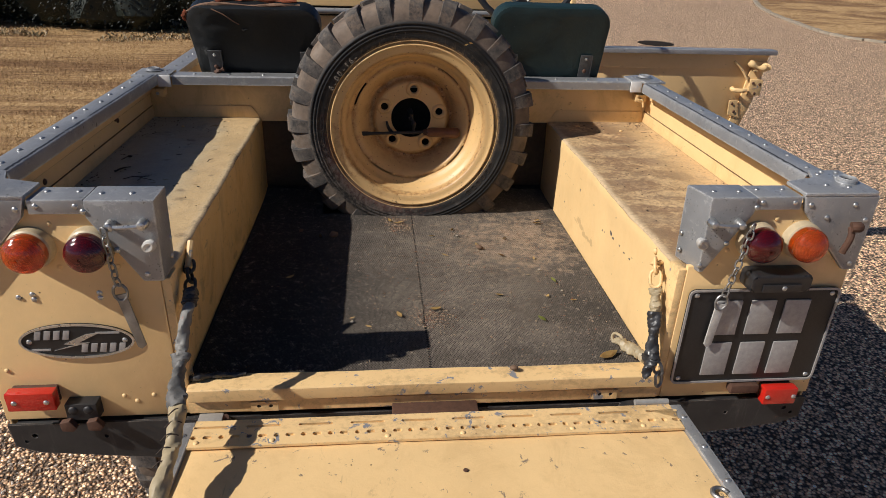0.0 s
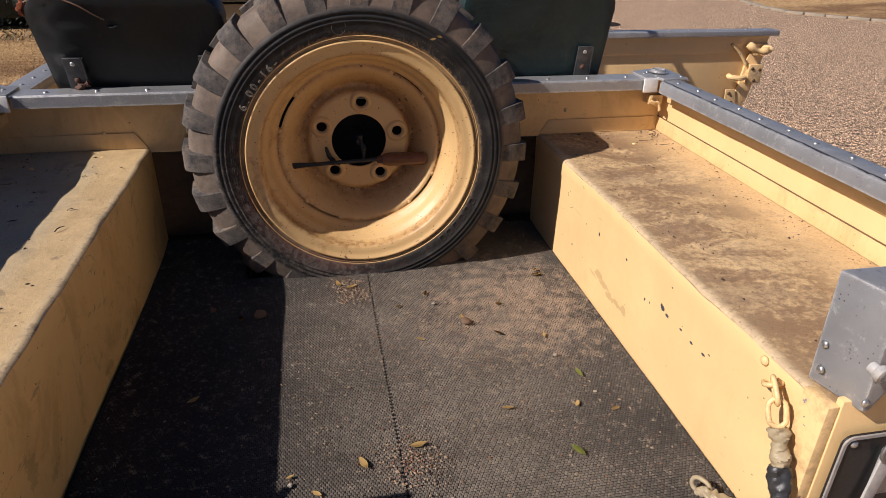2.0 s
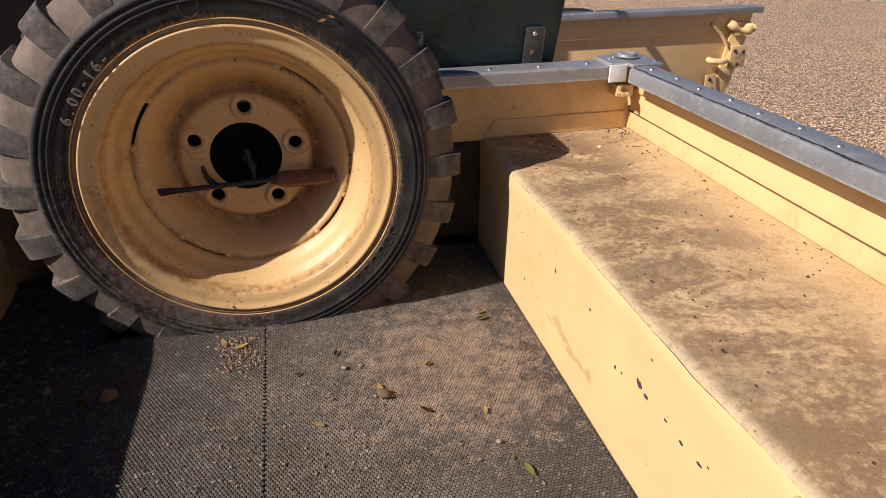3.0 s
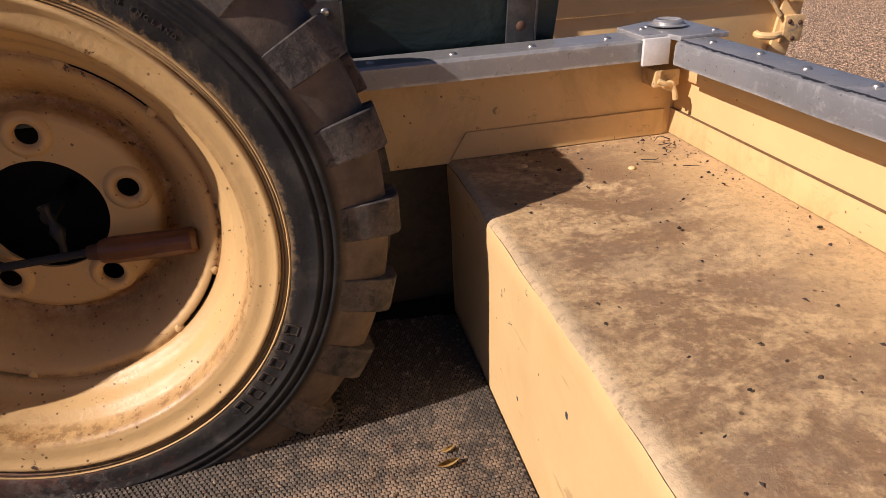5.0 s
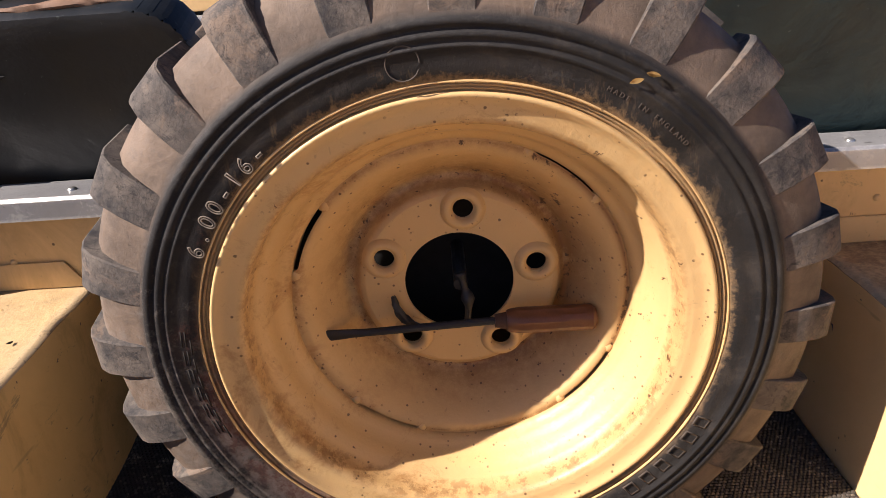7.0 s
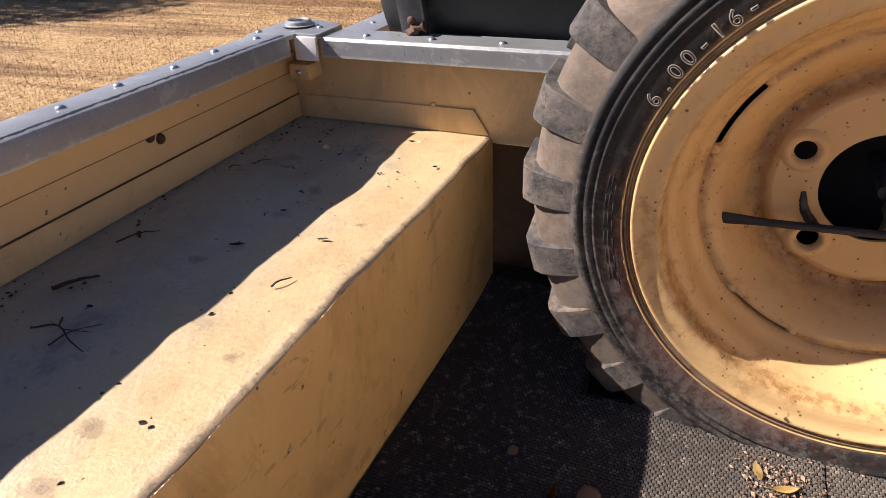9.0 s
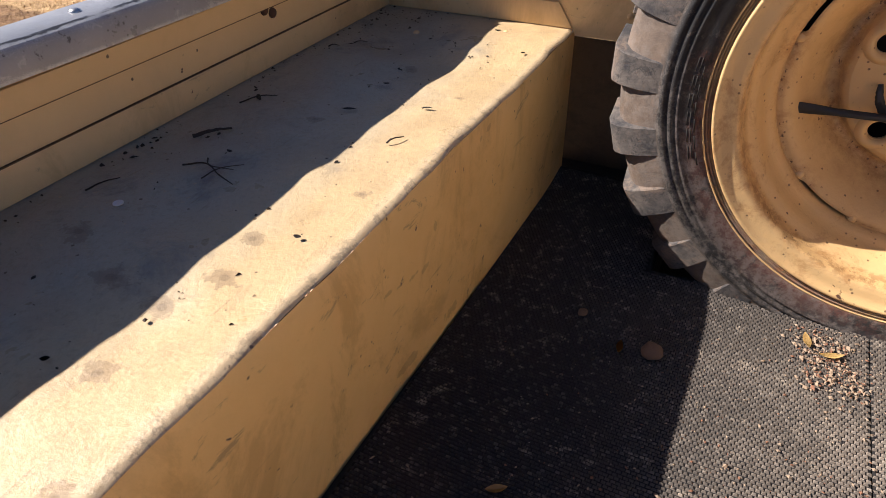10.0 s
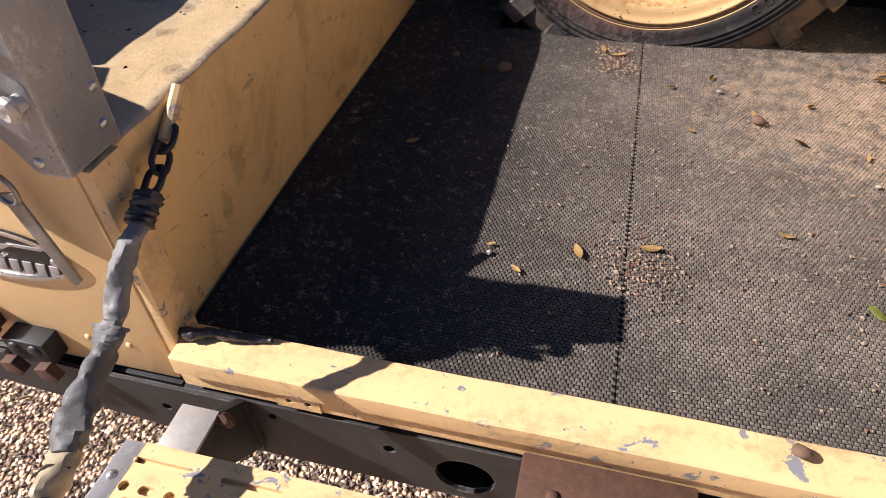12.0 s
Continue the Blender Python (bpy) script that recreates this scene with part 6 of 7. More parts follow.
def open_door():
    """The opened door, square to the body, its inner face and latch towards the tub."""
    door = thing("open_door", "", "")
    door.parent = vehicle
    door["label"] = "opened cream door with grey top rail and latch gear"
    L, H = 0.845, 0.60
    curve = [(0.0, -H), (L - 0.20, -H), (L - 0.10, -0.42), (L - 0.045, -0.24), (L - 0.006, -0.022), (L, 0.0), (0.0, 0.0)]
    part("panel", prism(curve, 0.012, 0.002, "xz", 0.016), CREAM, door)
    part("upper_frame", box(0.0, L - 0.10, 0.006, 0.0158, -0.064, -0.002, 0.002), CREAM, door)
    part("lower_frame", box(0.0, L - 0.20, 0.004, 0.0158, -H, -H + 0.06, 0.002), CREAM_WORN, door)
    part("edge_frame", prism([(L - 0.16, -0.42), (L - 0.105, -0.40), (L - 0.045, -0.22), (L - 0.008, -0.03), (L - 0.075, -0.03), (L - 0.10, -0.20)], -0.010, 0.002, "xz", 0.0158), CREAM, door)
    rail = part("door_rail", box(-0.01, L + 0.012, -0.018, 0.040, 0.0, 0.020, 0.003), GREY, door, "grey rail with rivets on the door's top")
    for i in range(11):
        again("rivet", RIVET_REAR, rail, pose(0.03 + 0.078 * i, 0.010, 0.020))
    latch = part("latch", box(L - 0.080, L - 0.022, -0.014, 0.0055, -0.175, -0.105, 0.003), CREAM_WORN, door, "cream latch box with bolts")
    part("latch_handle", tube([(L - 0.105, -0.012, -0.030), (L - 0.070, -0.024, -0.050), (L - 0.030, -0.024, -0.052), (L - 0.018, -0.018, -0.048)], lambda t: 0.0115 + 0.004 * math.sin(t * 14), 12), CREAM, latch)
    knob = part("latch_knob", capped([(0.017, 0.0), (0.018, -0.014), (0.012, -0.022)], 16, "y"), CREAM, latch)
    knob.location = (L - 0.026, -0.004, -0.050)
    knob2 = part("latch_knob", capped([(0.014, 0.0), (0.014, -0.014), (0.008, -0.020)], 16, "y"), CREAM, latch)
    knob2.location = (L - 0.070, -0.006, -0.058)
    part("pull_handle", tube([(L - 0.150, 0.004, -0.148), (L - 0.150, -0.014, -0.150), (L - 0.120, -0.024, -0.152), (L - 0.095, -0.018, -0.150)], 0.010, 10), CREAM, door)
    part("diagonal_rod", tube([(L - 0.165, 0.002, -0.030), (L - 0.125, -0.004, -0.065), (L - 0.095, -0.008, -0.105)], 0.0055, 8), CREAM_WORN, door)
    hasp = part("lower_catch", prism([(L - 0.150, -0.20), (L - 0.112, -0.20), (L - 0.100, -0.25), (L - 0.085, -0.28), (L - 0.145, -0.265)], -0.006, 0.001, "xz", 0.0055), CREAM_WORN, door)
    for x, z in ((L - 0.135, -0.215), (L - 0.12, -0.25), (L - 0.066, -0.12), (L - 0.034, -0.125), (L - 0.05, -0.165), (L - 0.10, -0.31)):
        again("bolt", BOLT_RUST, hasp, pose(x, -0.014 if x > L - 0.09 else -0.001, z, 90, 0, 0))
    part("hinge", capped([(0.014, -0.30), (0.014, -0.16)], 14, "z"), CREAM, door)
    door.matrix_basis = pose(0.787, 2.815, 1.008, 0, 0, 0)


open_door()


# ---- matting on the tub's floor ----
def mat(name, x0, x1, y0, front, seed, word):
    """A rubber mat with a lifted front edge and rows of small knobs."""
    def height(x, y):
        f = front(x)
        lift = max(0.0, 1 - (f - y) / 0.10)
        return FLOOR + 0.0015 + 0.0012 * (1 + noise.noise((x * 6, y * 6, seed))) + 0.010 * lift * lift * (0.4 + 0.6 * max(0.0, math.sin((x - 0.05) * 9)))

    bm = bmesh.new()
    nx, ny, th = 44, 70, 0.0028
    tops, lows = [], []
    for j in range(ny + 1):
        t, l = [], []
        for i in range(nx + 1):
            x = x0 + (x1 - x0) * i / nx
            y = y0 + (front(x) - y0) * j / ny
            ragged = 0.0012 * noise.noise((y * 40, seed, i)) if i in (0, nx) else 0.0
            z = height(x, y)
            t.append(bm.verts.new((x + ragged, y, z + th)))
            l.append(bm.verts.new((x + ragged, y, z)))
        tops.append(t)
        lows.append(l)
    for j in range(ny):
        for i in range(nx):
            bm.faces.new((tops[j][i], tops[j][i + 1], tops[j + 1][i + 1], tops[j + 1][i]))
    for row in range(ny):
        for i, flip in ((0, 1), (nx, -1)):
            q = (tops[row][i], tops[row + 1][i], lows[row + 1][i], lows[row][i])
            bm.faces.new(q[::flip])
    for col in range(nx):
        for j, flip in ((0, -1), (ny, 1)):
            q = (tops[j][col], tops[j][col + 1], lows[j][col + 1], lows[j][col])
            bm.faces.new(q[::flip])
    bmesh.ops.recalc_face_normals(bm, faces=bm.faces[:])
    sheet_ob = tagged(part(name, bm, MAT_LOW), word, "floor mat")
    # knobs: short bars in brick rows
    px, py = 0.0051, 0.0042
    jit = random.Random(seed)
    verts, faces = [], []
    xs, ys = np.arange(x0 + 0.002, x1 - 0.0010, px), np.arange(y0 + 0.004, 2.0, py)
    for j, row_y in enumerate(ys):
        for along in xs + (px / 2 if j % 2 else 0.0):
            x = along + jit.uniform(-0.00034, 0.00034)
            y = row_y + jit.uniform(-0.00030, 0.00030)
            if y > front(x) - 0.004 or x > x1 - 0.0010:
                continue
            z = height(x, y) + th - 0.0003
            k = len(verts)
            a, b, h = 0.00242 * jit.uniform(0.94, 1.04), 0.00185 * jit.uniform(0.92, 1.06), 0.0021 * jit.uniform(0.85, 1.12)
            verts += [(x - a, y - b, z), (x + a, y - b, z), (x + a, y + b, z), (x - a, y + b, z), (x - a * 0.45, y - b * 0.30, z + h), (x + a * 0.45, y - b * 0.30, z + h), (x + a * 0.45, y + b * 0.30, z + h), (x - a * 0.45, y + b * 0.30, z + h)]
            faces += [(k + 4, k + 5, k + 6, k + 7), (k, k + 1, k + 5, k + 4), (k + 1, k + 2, k + 6, k + 5), (k + 2, k + 3, k + 7, k + 6), (k + 3, k, k + 4, k + 7)]
    me = bpy.data.meshes.new("mat_ribs")
    me.from_pydata(verts, [], faces)
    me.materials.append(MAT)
    ribs = new("mat_ribs", me)
    ribs.parent = sheet_ob
    tagged(ribs, kind="stuff")


mat("rubber_mat", -0.4345, 0.0025, 1.0245, lambda x: 1.782 + 0.004 * math.sin(x * 30) + 0.2 * min(1.0, max(0.0, (-0.252 - x) / 0.006)), 2, "black ribbed rubber mat strewn with grit and leaves")
mat("rubber_mat", 0.0045, 0.4320, 1.0245, lambda x: 1.782 + max(0.0, min(0.055, (x - 0.12) * 0.3)) + 0.004 * math.sin(x * 26) + 0.14 * min(1.0, max(0.0, (x - 0.255) / 0.006)), 5, "dusty black ribbed rubber mat with a curled front edge")


# ---- litter ----
def leaf_mesh(length, width, curl, material, name):
    bm = bmesh.new()
    rows = []
    n = 7
    for i in range(n + 1):
        t = i / n
        w = width / 2 * math.sin(math.pi * min(0.985, max(0.015, t))) ** 0.8
        z = curl * (2 * t - 1) ** 2
        x = (t - 0.5) * length
        rows.append([bm.verts.new((x, -w, z + w * 0.35)), bm.verts.new((x, 0, z)), bm.verts.new((x, w, z + w * 0.35))])
    for a, b in zip(rows, rows[1:]):
        for i in range(2):
            bm.faces.new((a[i], a[i + 1], b[i + 1], b[i]))
    ext = bmesh.ops.solidify(bm, geom=bm.faces[:], thickness=0.0004)
    return mesh_of(bm, name, material)


LEAVES = [leaf_mesh(0.026, 0.010, 0.003, LEAF, "dry_leaf"), leaf_mesh(0.021, 0.008, 0.002, LEAF, "dry_leaf"), leaf_mesh(0.024, 0.009, 0.0015, LEAF_GREEN, "green_leaf")]
rnd = random.Random(21)
MAT_Z = FLOOR + 0.0090


def drop_leaf(me, x, y, z, turn, scale=1.0, label="small dry leaf lying on the mat"):
    ob = new("fallen_leaf", me)
    ob.matrix_basis = pose(x, y, z + 0.001, rnd.uniform(-8, 8), rnd.uniform(-8, 8), turn) @ Matrix.Scale(scale, 4)
    tagged(ob, label, "leaf", "fallen leaves")


for k, x, y, turn, sc in ((0, -0.050, 1.222, 110, 1.0), (2, 0.322, 1.365, 100, 1.0), (2, 0.255, 1.195, 115, 1.15), (1, -0.246, 1.625, 95, 1.0), (0, -0.060, 1.725, 105, 0.9), (0, -0.035, 1.710, 20, 1.0),
                        (1, -0.150, 1.215, 20, 0.6), (0, 0.030, 1.245, 5, 1.0), (1, 0.075, 1.505, 150, 0.8), (0, 0.165, 1.560, 100, 0.9), (1, 0.245, 1.60, 40, 0.8), (0, 0.358, 1.700, 10, 1.0), (1, 0.362, 1.720, 15, 0.8),
                        (0, 0.355, 1.055, 25, 1.8), (1, -0.115, 1.180, 140, 0.8), (0, 0.290, 1.290, 60, 0.7), (1, 0.345, 1.270, 10, 0.8), (0, 0.180, 1.300, 170, 0.7), (1, 0.300, 1.480, 80, 0.7), (0, -0.300, 1.40, 30, 0.8),
                        (1, 0.11, 1.66, 70, 0.8), (0, 0.22, 1.50, 130, 0.8), (1, 0.05, 1.62, 15, 0.7)):
    drop_leaf(LEAVES[k], x, y, MAT_Z, turn, sc)
for dx, dz, turn in ((0.0, 0.0, 12), (0.012, 0.004, -14)):
    ob = new("fallen_leaf", LEAVES[1])
    ob.matrix_basis = pose(0.139 + dx, 1.7605, 1.1885 + dz, 90, -turn, 0) @ Matrix.Scale(0.52, 4)
    tagged(ob, "small pale leaf caught on the tyre wall", "leaf", "fallen leaves")

PEB = bmesh.new()
bmesh.ops.create_icosphere(PEB, subdivisions=2, radius=0.5)
for v in PEB.verts:
    v.co *= 1 + 0.35 * noise.noise(v.co * 2.3)
    v.co.z *= 0.55
PEBBLE = mesh_of(PEB, "pebble", STONE)
BROWN = plain("brown_stone", (0.19, 0.115, 0.07), 0.85, 0.0, 0.4, 120, 0.4)
PEBBLE_B = PEBBLE.copy()
PEBBLE_B.materials[0] = BROWN
for me, x, y, s in ((PEBBLE_B, -0.212, 1.632, 0.024), (PEBBLE_B, -0.300, 1.664, 0.012), (PEBBLE_B, 0.170, 1.545, 0.021), (PEBBLE, -0.150, 1.20, 0.007), (PEBBLE, 0.30, 1.42, 0.007), (PEBBLE, 0.33, 1.315, 0.006), (PEBBLE, 0.12, 1.62, 0.009), (PEBBLE_B, 0.156, 1.006, 0.016)):
    ob = new("pebble", me)
    ob.matrix_basis = pose(x, y, MAT_Z + 0.15 * s + (0.0130 if y < 1.03 else 0), rnd.uniform(-20, 20), 0, rnd.uniform(0, 360)) @ Matrix.Scale(s, 4)
    tagged(ob, "small brown stone lying on the tub floor", "stone", "loose stones")


def grit(name, count, spread, z, sizes, material, seed, label):
    """Loose grit: many tiny chips in one mesh."""
    r = random.Random(seed)
    verts, faces = [], []
    for _ in range(count):
        x, y = spread(r)
        s = r.uniform(*sizes) * (0.5 + r.random())
        a = r.uniform(0, math.pi)
        c, d = math.cos(a) * s, math.sin(a) * s
        q = r.uniform(0.15, 0.8)
        k = len(verts)
        zz = z(x, y)
        verts += [(x - c, y - d, zz), (x + d * q, y - c * q, zz), (x + c, y + d, zz), (x - d * q, y + c * q, zz), (x + 0.2 * d, y, zz + s * r.uniform(0.4, 0.9))]
        faces += [(k, k + 1, k + 4), (k + 1, k + 2, k + 4), (k + 2, k + 3, k + 4), (k + 3, k, k + 4)]
    me = bpy.data.meshes.new(name)
    me.from_pydata(verts, [], faces)
    me.materials.append(material)
    tagged(new(name, me), label, "debris", kind="stuff")


def clumps(r):
    cx, cy, s = r.choice(((0.02, 1.22, 0.035), (0.02, 1.22, 0.025), (0.12, 1.50, 0.09), (0.20, 1.58, 0.09), (-0.04, 1.72, 0.022), (-0.03, 1.68, 0.02), (0.10, 1.40, 0.12), (0.28, 1.30, 0.14), (0.05, 1.55, 0.10), (-0.08, 1.45, 0.12), (0.25, 1.15, 0.12), (0.30, 1.62, 0.06), (-0.2, 1.35, 0.14)))
    while True:
        x, y = r.gauss(cx, s), r.gauss(cy, s)
        if -0.42 < x < 0.42 and 1.05 < y < 1.76:
            return x, y


STRAW = plain("straw_chaff", (0.34, 0.245, 0.16), 0.8, 0.0, 0.4, 300, 0.2)
REDGRIT = plain("reddish_chaff", (0.24, 0.11, 0.06), 0.85, 0.0, 0.4, 300, 0.2)
def whole_floor(r):
    return r.uniform(-0.42, 0.42), r.uniform(1.04, 1.76)


grit("stray_grit", 700, whole_floor, lambda x, y: MAT_Z - 0.0006, (0.0004, 0.0009), STONE, 36, "pale specks scattered over the whole floor")
grit("mat_grit", 360, clumps, lambda x, y: MAT_Z - 0.0006, (0.0004, 0.0010), STONE, 31, "pale grit scattered over the rubber mats")
grit("mat_chaff", 1700, clumps, lambda x, y: MAT_Z - 0.0004, (0.0007, 0.0027), STRAW, 32, "straw chaff scattered over the rubber mats")
grit("mat_dirt", 1500, clumps, lambda x, y: MAT_Z - 0.0005, (0.0006, 0.0020), REDGRIT, 33, "reddish leaf crumbs scattered over the rubber mats")


def crumbs(r):
    cx, cy, s = r.choice(((0.10, 1.50, 0.06), (0.20, 1.56, 0.07), (0.27, 1.60, 0.06), (-0.04, 1.71, 0.018), (-0.03, 1.67, 0.016), (0.02, 1.22, 0.03), (0.25, 1.30, 0.13), (0.12, 1.42, 0.10)))
    return min(0.42, max(-0.42, r.gauss(cx, s))), min(1.76, max(1.05, r.gauss(cy, s)))


grit("leaf_crumbs", 170, crumbs, lambda x, y: MAT_Z - 0.0004, (0.0012, 0.0032), STRAW, 41, "pale leaf crumbs lying in clusters on the mats")
grit("bark_crumbs", 190, crumbs, lambda x, y: MAT_Z - 0.0004, (0.0010, 0.0030), REDGRIT, 43, "reddish bark crumbs lying in clusters on the mats")


def corner_dirt(r):
    s = r.choice((-1, 1))
    if r.random() < 0.6:
        return s * (X_SIDE - 0.005 - abs(r.gauss(0, 0.02))), r.uniform(1.1, 2.0)
    return s * r.uniform(0.5, 0.75), Y_FRONT - 0.006 - abs(r.gauss(0, 0.05))


grit("ledge_dirt", 420, corner_dirt, lambda x, y: box_top(x) - 0.0005, (0.0008, 0.0028), TWIG, 34, "dark leaf crumbs along the edges of the wheel boxes")


def lid_specks(r):
    return r.choice((-1, 1)) * r.uniform(0.46, 0.74), r.uniform(1.1, 1.95)


grit("lid_specks", 480, lid_specks, lambda x, y: box_top(x) - 0.001, (0.0008, 0.0026), TWIG, 35, "specks of dirt on the wheel box lids")


def twig(points, r, label="dark broken twig lying on the wheel box lid"):
    ob = part("twig", tube([(x, y, box_top(x) + z) for x, y, z in points], lambda t: 0.42 * r * (1 - 0.5 * t), 7, 5, 0.5), TWIG)
    tagged(ob, label, "twig", "fallen twigs")


twig([(-0.699, 1.377, 0.002), (-0.694, 1.392, 0.004), (-0.687, 1.406, 0.003)], 0.0020)
twig([(-0.653, 1.450, 0.002), (-0.630, 1.458, 0.005), (-0.606, 1.448, 0.004), (-0.584, 1.442, 0.002)], 0.0022)
twig([(-0.640, 1.470, 0.002), (-0.622, 1.455, 0.006), (-0.600, 1.462, 0.003)], 0.0018)
twig([(-0.618, 1.438, 0.002), (-0.612, 1.455, 0.005), (-0.598, 1.474, 0.003)], 0.0016)
twig([(-0.686, 1.498, 0.003), (-0.674, 1.514, 0.005), (-0.662, 1.530, 0.003)], 0.0050, "dark dry seed pod lying on the wheel box lid")
twig([(-0.700, 1.585, 0.002), (-0.685, 1.603, 0.006), (-0.672, 1.618, 0.003)], 0.0022)
twig([(-0.690, 1.606, 0.003), (-0.680, 1.598, 0.005)], 0.0062, "small dry seed head lying on the wheel box lid")
twig([(-0.498, 1.570, 0.002), (-0.494, 1.576, 0.005), (-0.488, 1.588, 0.003)], 0.0026, "dry straw scrap lying on the wheel box lid")
twig([(-0.714, 1.780, 0.002), (-0.709, 1.785, 0.004), (-0.702, 1.789, 0.002)], 0.0020)
twig([(-0.690, 1.806, 0.002), (-0.684, 1.810, 0.004), (-0.676, 1.818, 0.002)], 0.0018)
twig([(0.655, 1.900, 0.002), (0.668, 1.890, 0.004), (0.676, 1.896, 0.003)], 0.0018)
twig([(0.700, 1.940, 0.002), (0.712, 1.930, 0.006), (0.700, 1.925, 0.003)], 0.0016)
twig([(0.690, 1.865, 0.002), (0.705, 1.855, 0.004)], 0.0016)
twig([(0.725, 1.955, 0.002), (0.712, 1.960, 0.006), (0.700, 1.952, 0.002)], 0.0018)
DARK_LEAF = plain("dark_dead_leaf", (0.045, 0.035, 0.026), 0.8, 0.0, 0.4, 90, 0.4)
FLAKES = [leaf_mesh(0.030, 0.009, 0.002, DARK_LEAF, "dead_leaf"), leaf_mesh(0.013, 0.008, 0.002, DARK_LEAF, "dead_leaf")]
for k, x, y, turn in ((0, -0.577, 1.622, 40), (1, -0.575, 1.70, 20), (1, -0.60, 1.86, 70), (1, -0.72, 1.48, 10), (1, -0.63, 1.49, 0), (0, -0.50, 1.66, 15), (1, -0.705, 1.62, 120), (1, -0.69, 1.80, 45), (1, -0.48, 1.40, 10), (1, -0.465, 1.86, 70), (1, -0.545, 1.22, 30), (1, -0.69, 1.18, 80), (1, -0.53, 1.93, 30)):
    ob = new("fallen_leaf", FLAKES[k])
    ob.matrix_basis = pose(x, y, LEFT_TOP + 0.002, rnd.uniform(-8, 8), rnd.uniform(-8, 8), turn) @ Matrix.Scale(rnd.uniform(0.4, 0.75), 4)
    tagged(ob, "dark dead leaf lying on the wheel box lid", "leaf", "dead leaves on the lid")
for x, y, turn in ((0.52, 1.50, 20), (0.60, 1.72, 60), (0.68, 1.55, 10), (0.70, 1.80, 75), (0.55, 1.90, 40), (0.63, 1.34, 80), (0.72, 1.68, 15)):
    ob = new("fallen_leaf", FLAKES[1])
    ob.matrix_basis = pose(x, y, BOX_TOP + 0.002, rnd.uniform(-8, 8), rnd.uniform(-8, 8), turn) @ Matrix.Scale(rnd.uniform(0.35, 0.7), 4)
    tagged(ob, "small dark leaf scrap on the stained lid", "leaf", "dead leaves on the lid")
COIN = part("pale_disc", capped([(0.0046, LEFT_TOP), (0.0046, LEFT_TOP + 0.0012)], 14, "z"), LIP)
COIN.location = (-0.655, 1.375, 0.001)
tagged(COIN, "small pale disc lying on the wheel box lid", "washer")


RAG = part("rubber_scrap", tube([(-0.428, 1.006, 0.722), (-0.412, 1.002, 0.728), (-0.395, 1.012, 0.722), (-0.375, 1.010, 0.726), (-0.357, 1.014, 0.721), (-0.334, 1.017, 0.722)], lambda t: 0.0062 + 0.0025 * noise.noise((t * 9, 2.2, 0)) - 0.002 * t, 10, 8, 0.35, seed=21), TAPE)
tagged(RAG, "crumpled strip of torn black rubber lying on the sill", "rubber scrap")


# ---- beyond the vehicle ----
KERB_LINE = smooth_path([(13.5, 23.5, 0), (11.4, 20.3, 0), (9.7, 17.1, 0), (8.75, 14.8, 0), (8.08, 12.3, 0), (7.95, 11.2, 0), (8.35, 10.4, 0), (9.3, 9.5, 0), (11.2, 8.5, 0), (14.0, 7.8, 0), (18.0, 7.3, 0)], 24)


def kerb():
    """Pale edging stones round the far lawn."""
    me = mesh_of(box(-0.155, 0.155, -0.055, 0.055, 0.0, 0.05, 0.012), "kerb_stone", PAVE_STONE)
    root = thing("kerb", "pale stone edging round the far lawn", "kerb", kind="structure")
    r = random.Random(41)
    left = 0.0
    for p, q in zip(KERB_LINE, KERB_LINE[1:]):
        d = q - p
        while left < d.length:
            at = p + d.normalized() * left
            again("kerb_stone", me, root, pose(at.x, at.y, -0.012 + r.uniform(-0.008, 0.006), 0, r.uniform(-2, 2), math.degrees(math.atan2(d.y, d.x)) + r.uniform(-4, 4)))
            left += 0.325
        left -= d.length
    edge = [(p.x, p.y) for p in KERB_LINE[::6]]
    tagged(part("far_lawn", prism(edge + [(90, 7.0), (90, 90), (30, 90)], 0.012, 0.0, "xy", 0.0), LAWN, smooth=False), "dry brown mown lawn beyond the kerb", "lawn", kind="structure")


kerb()


def foliage(name, blobs, count, size, material, seed):
    """A belt of leafy clumps: leaves scattered through uneven blobs."""
    r = random.Random(seed)
    verts, faces = [], []
    weights = [b[3] ** 2 for b in blobs]
    for b in r.choices(blobs, weights, k=count):
        v = Vector((r.gauss(0, 1), r.gauss(0, 1), r.gauss(0, 1))).normalized()
        p = Vector(b[:3]) + Vector((v.x * b[3], v.y * b[3], v.z * b[3] * 0.9)) * (0.55 + 0.5 * r.random())
        if p.z < 0.03:
            continue
        n = (v + Vector((r.gauss(0, 0.7), r.gauss(0, 0.7), r.gauss(0, 0.7)))).normalized()
        u = n.orthogonal().normalized()
        w = n.cross(u)
        s = size * r.uniform(0.6, 1.4)
        k = len(verts)
        verts += [p - u * s, p - w * s * 0.5, p + u * s, p + w * s * 0.5]
        faces.append((k, k + 1, k + 2, k + 3))
    me = bpy.data.meshes.new(name)
    me.from_pydata(verts, [], faces)
    me.materials.append(material)
    return me


# near-black green: the hedge's deep shade is put into the leaf colour
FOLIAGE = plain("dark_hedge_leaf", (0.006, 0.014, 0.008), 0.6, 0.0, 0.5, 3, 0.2)


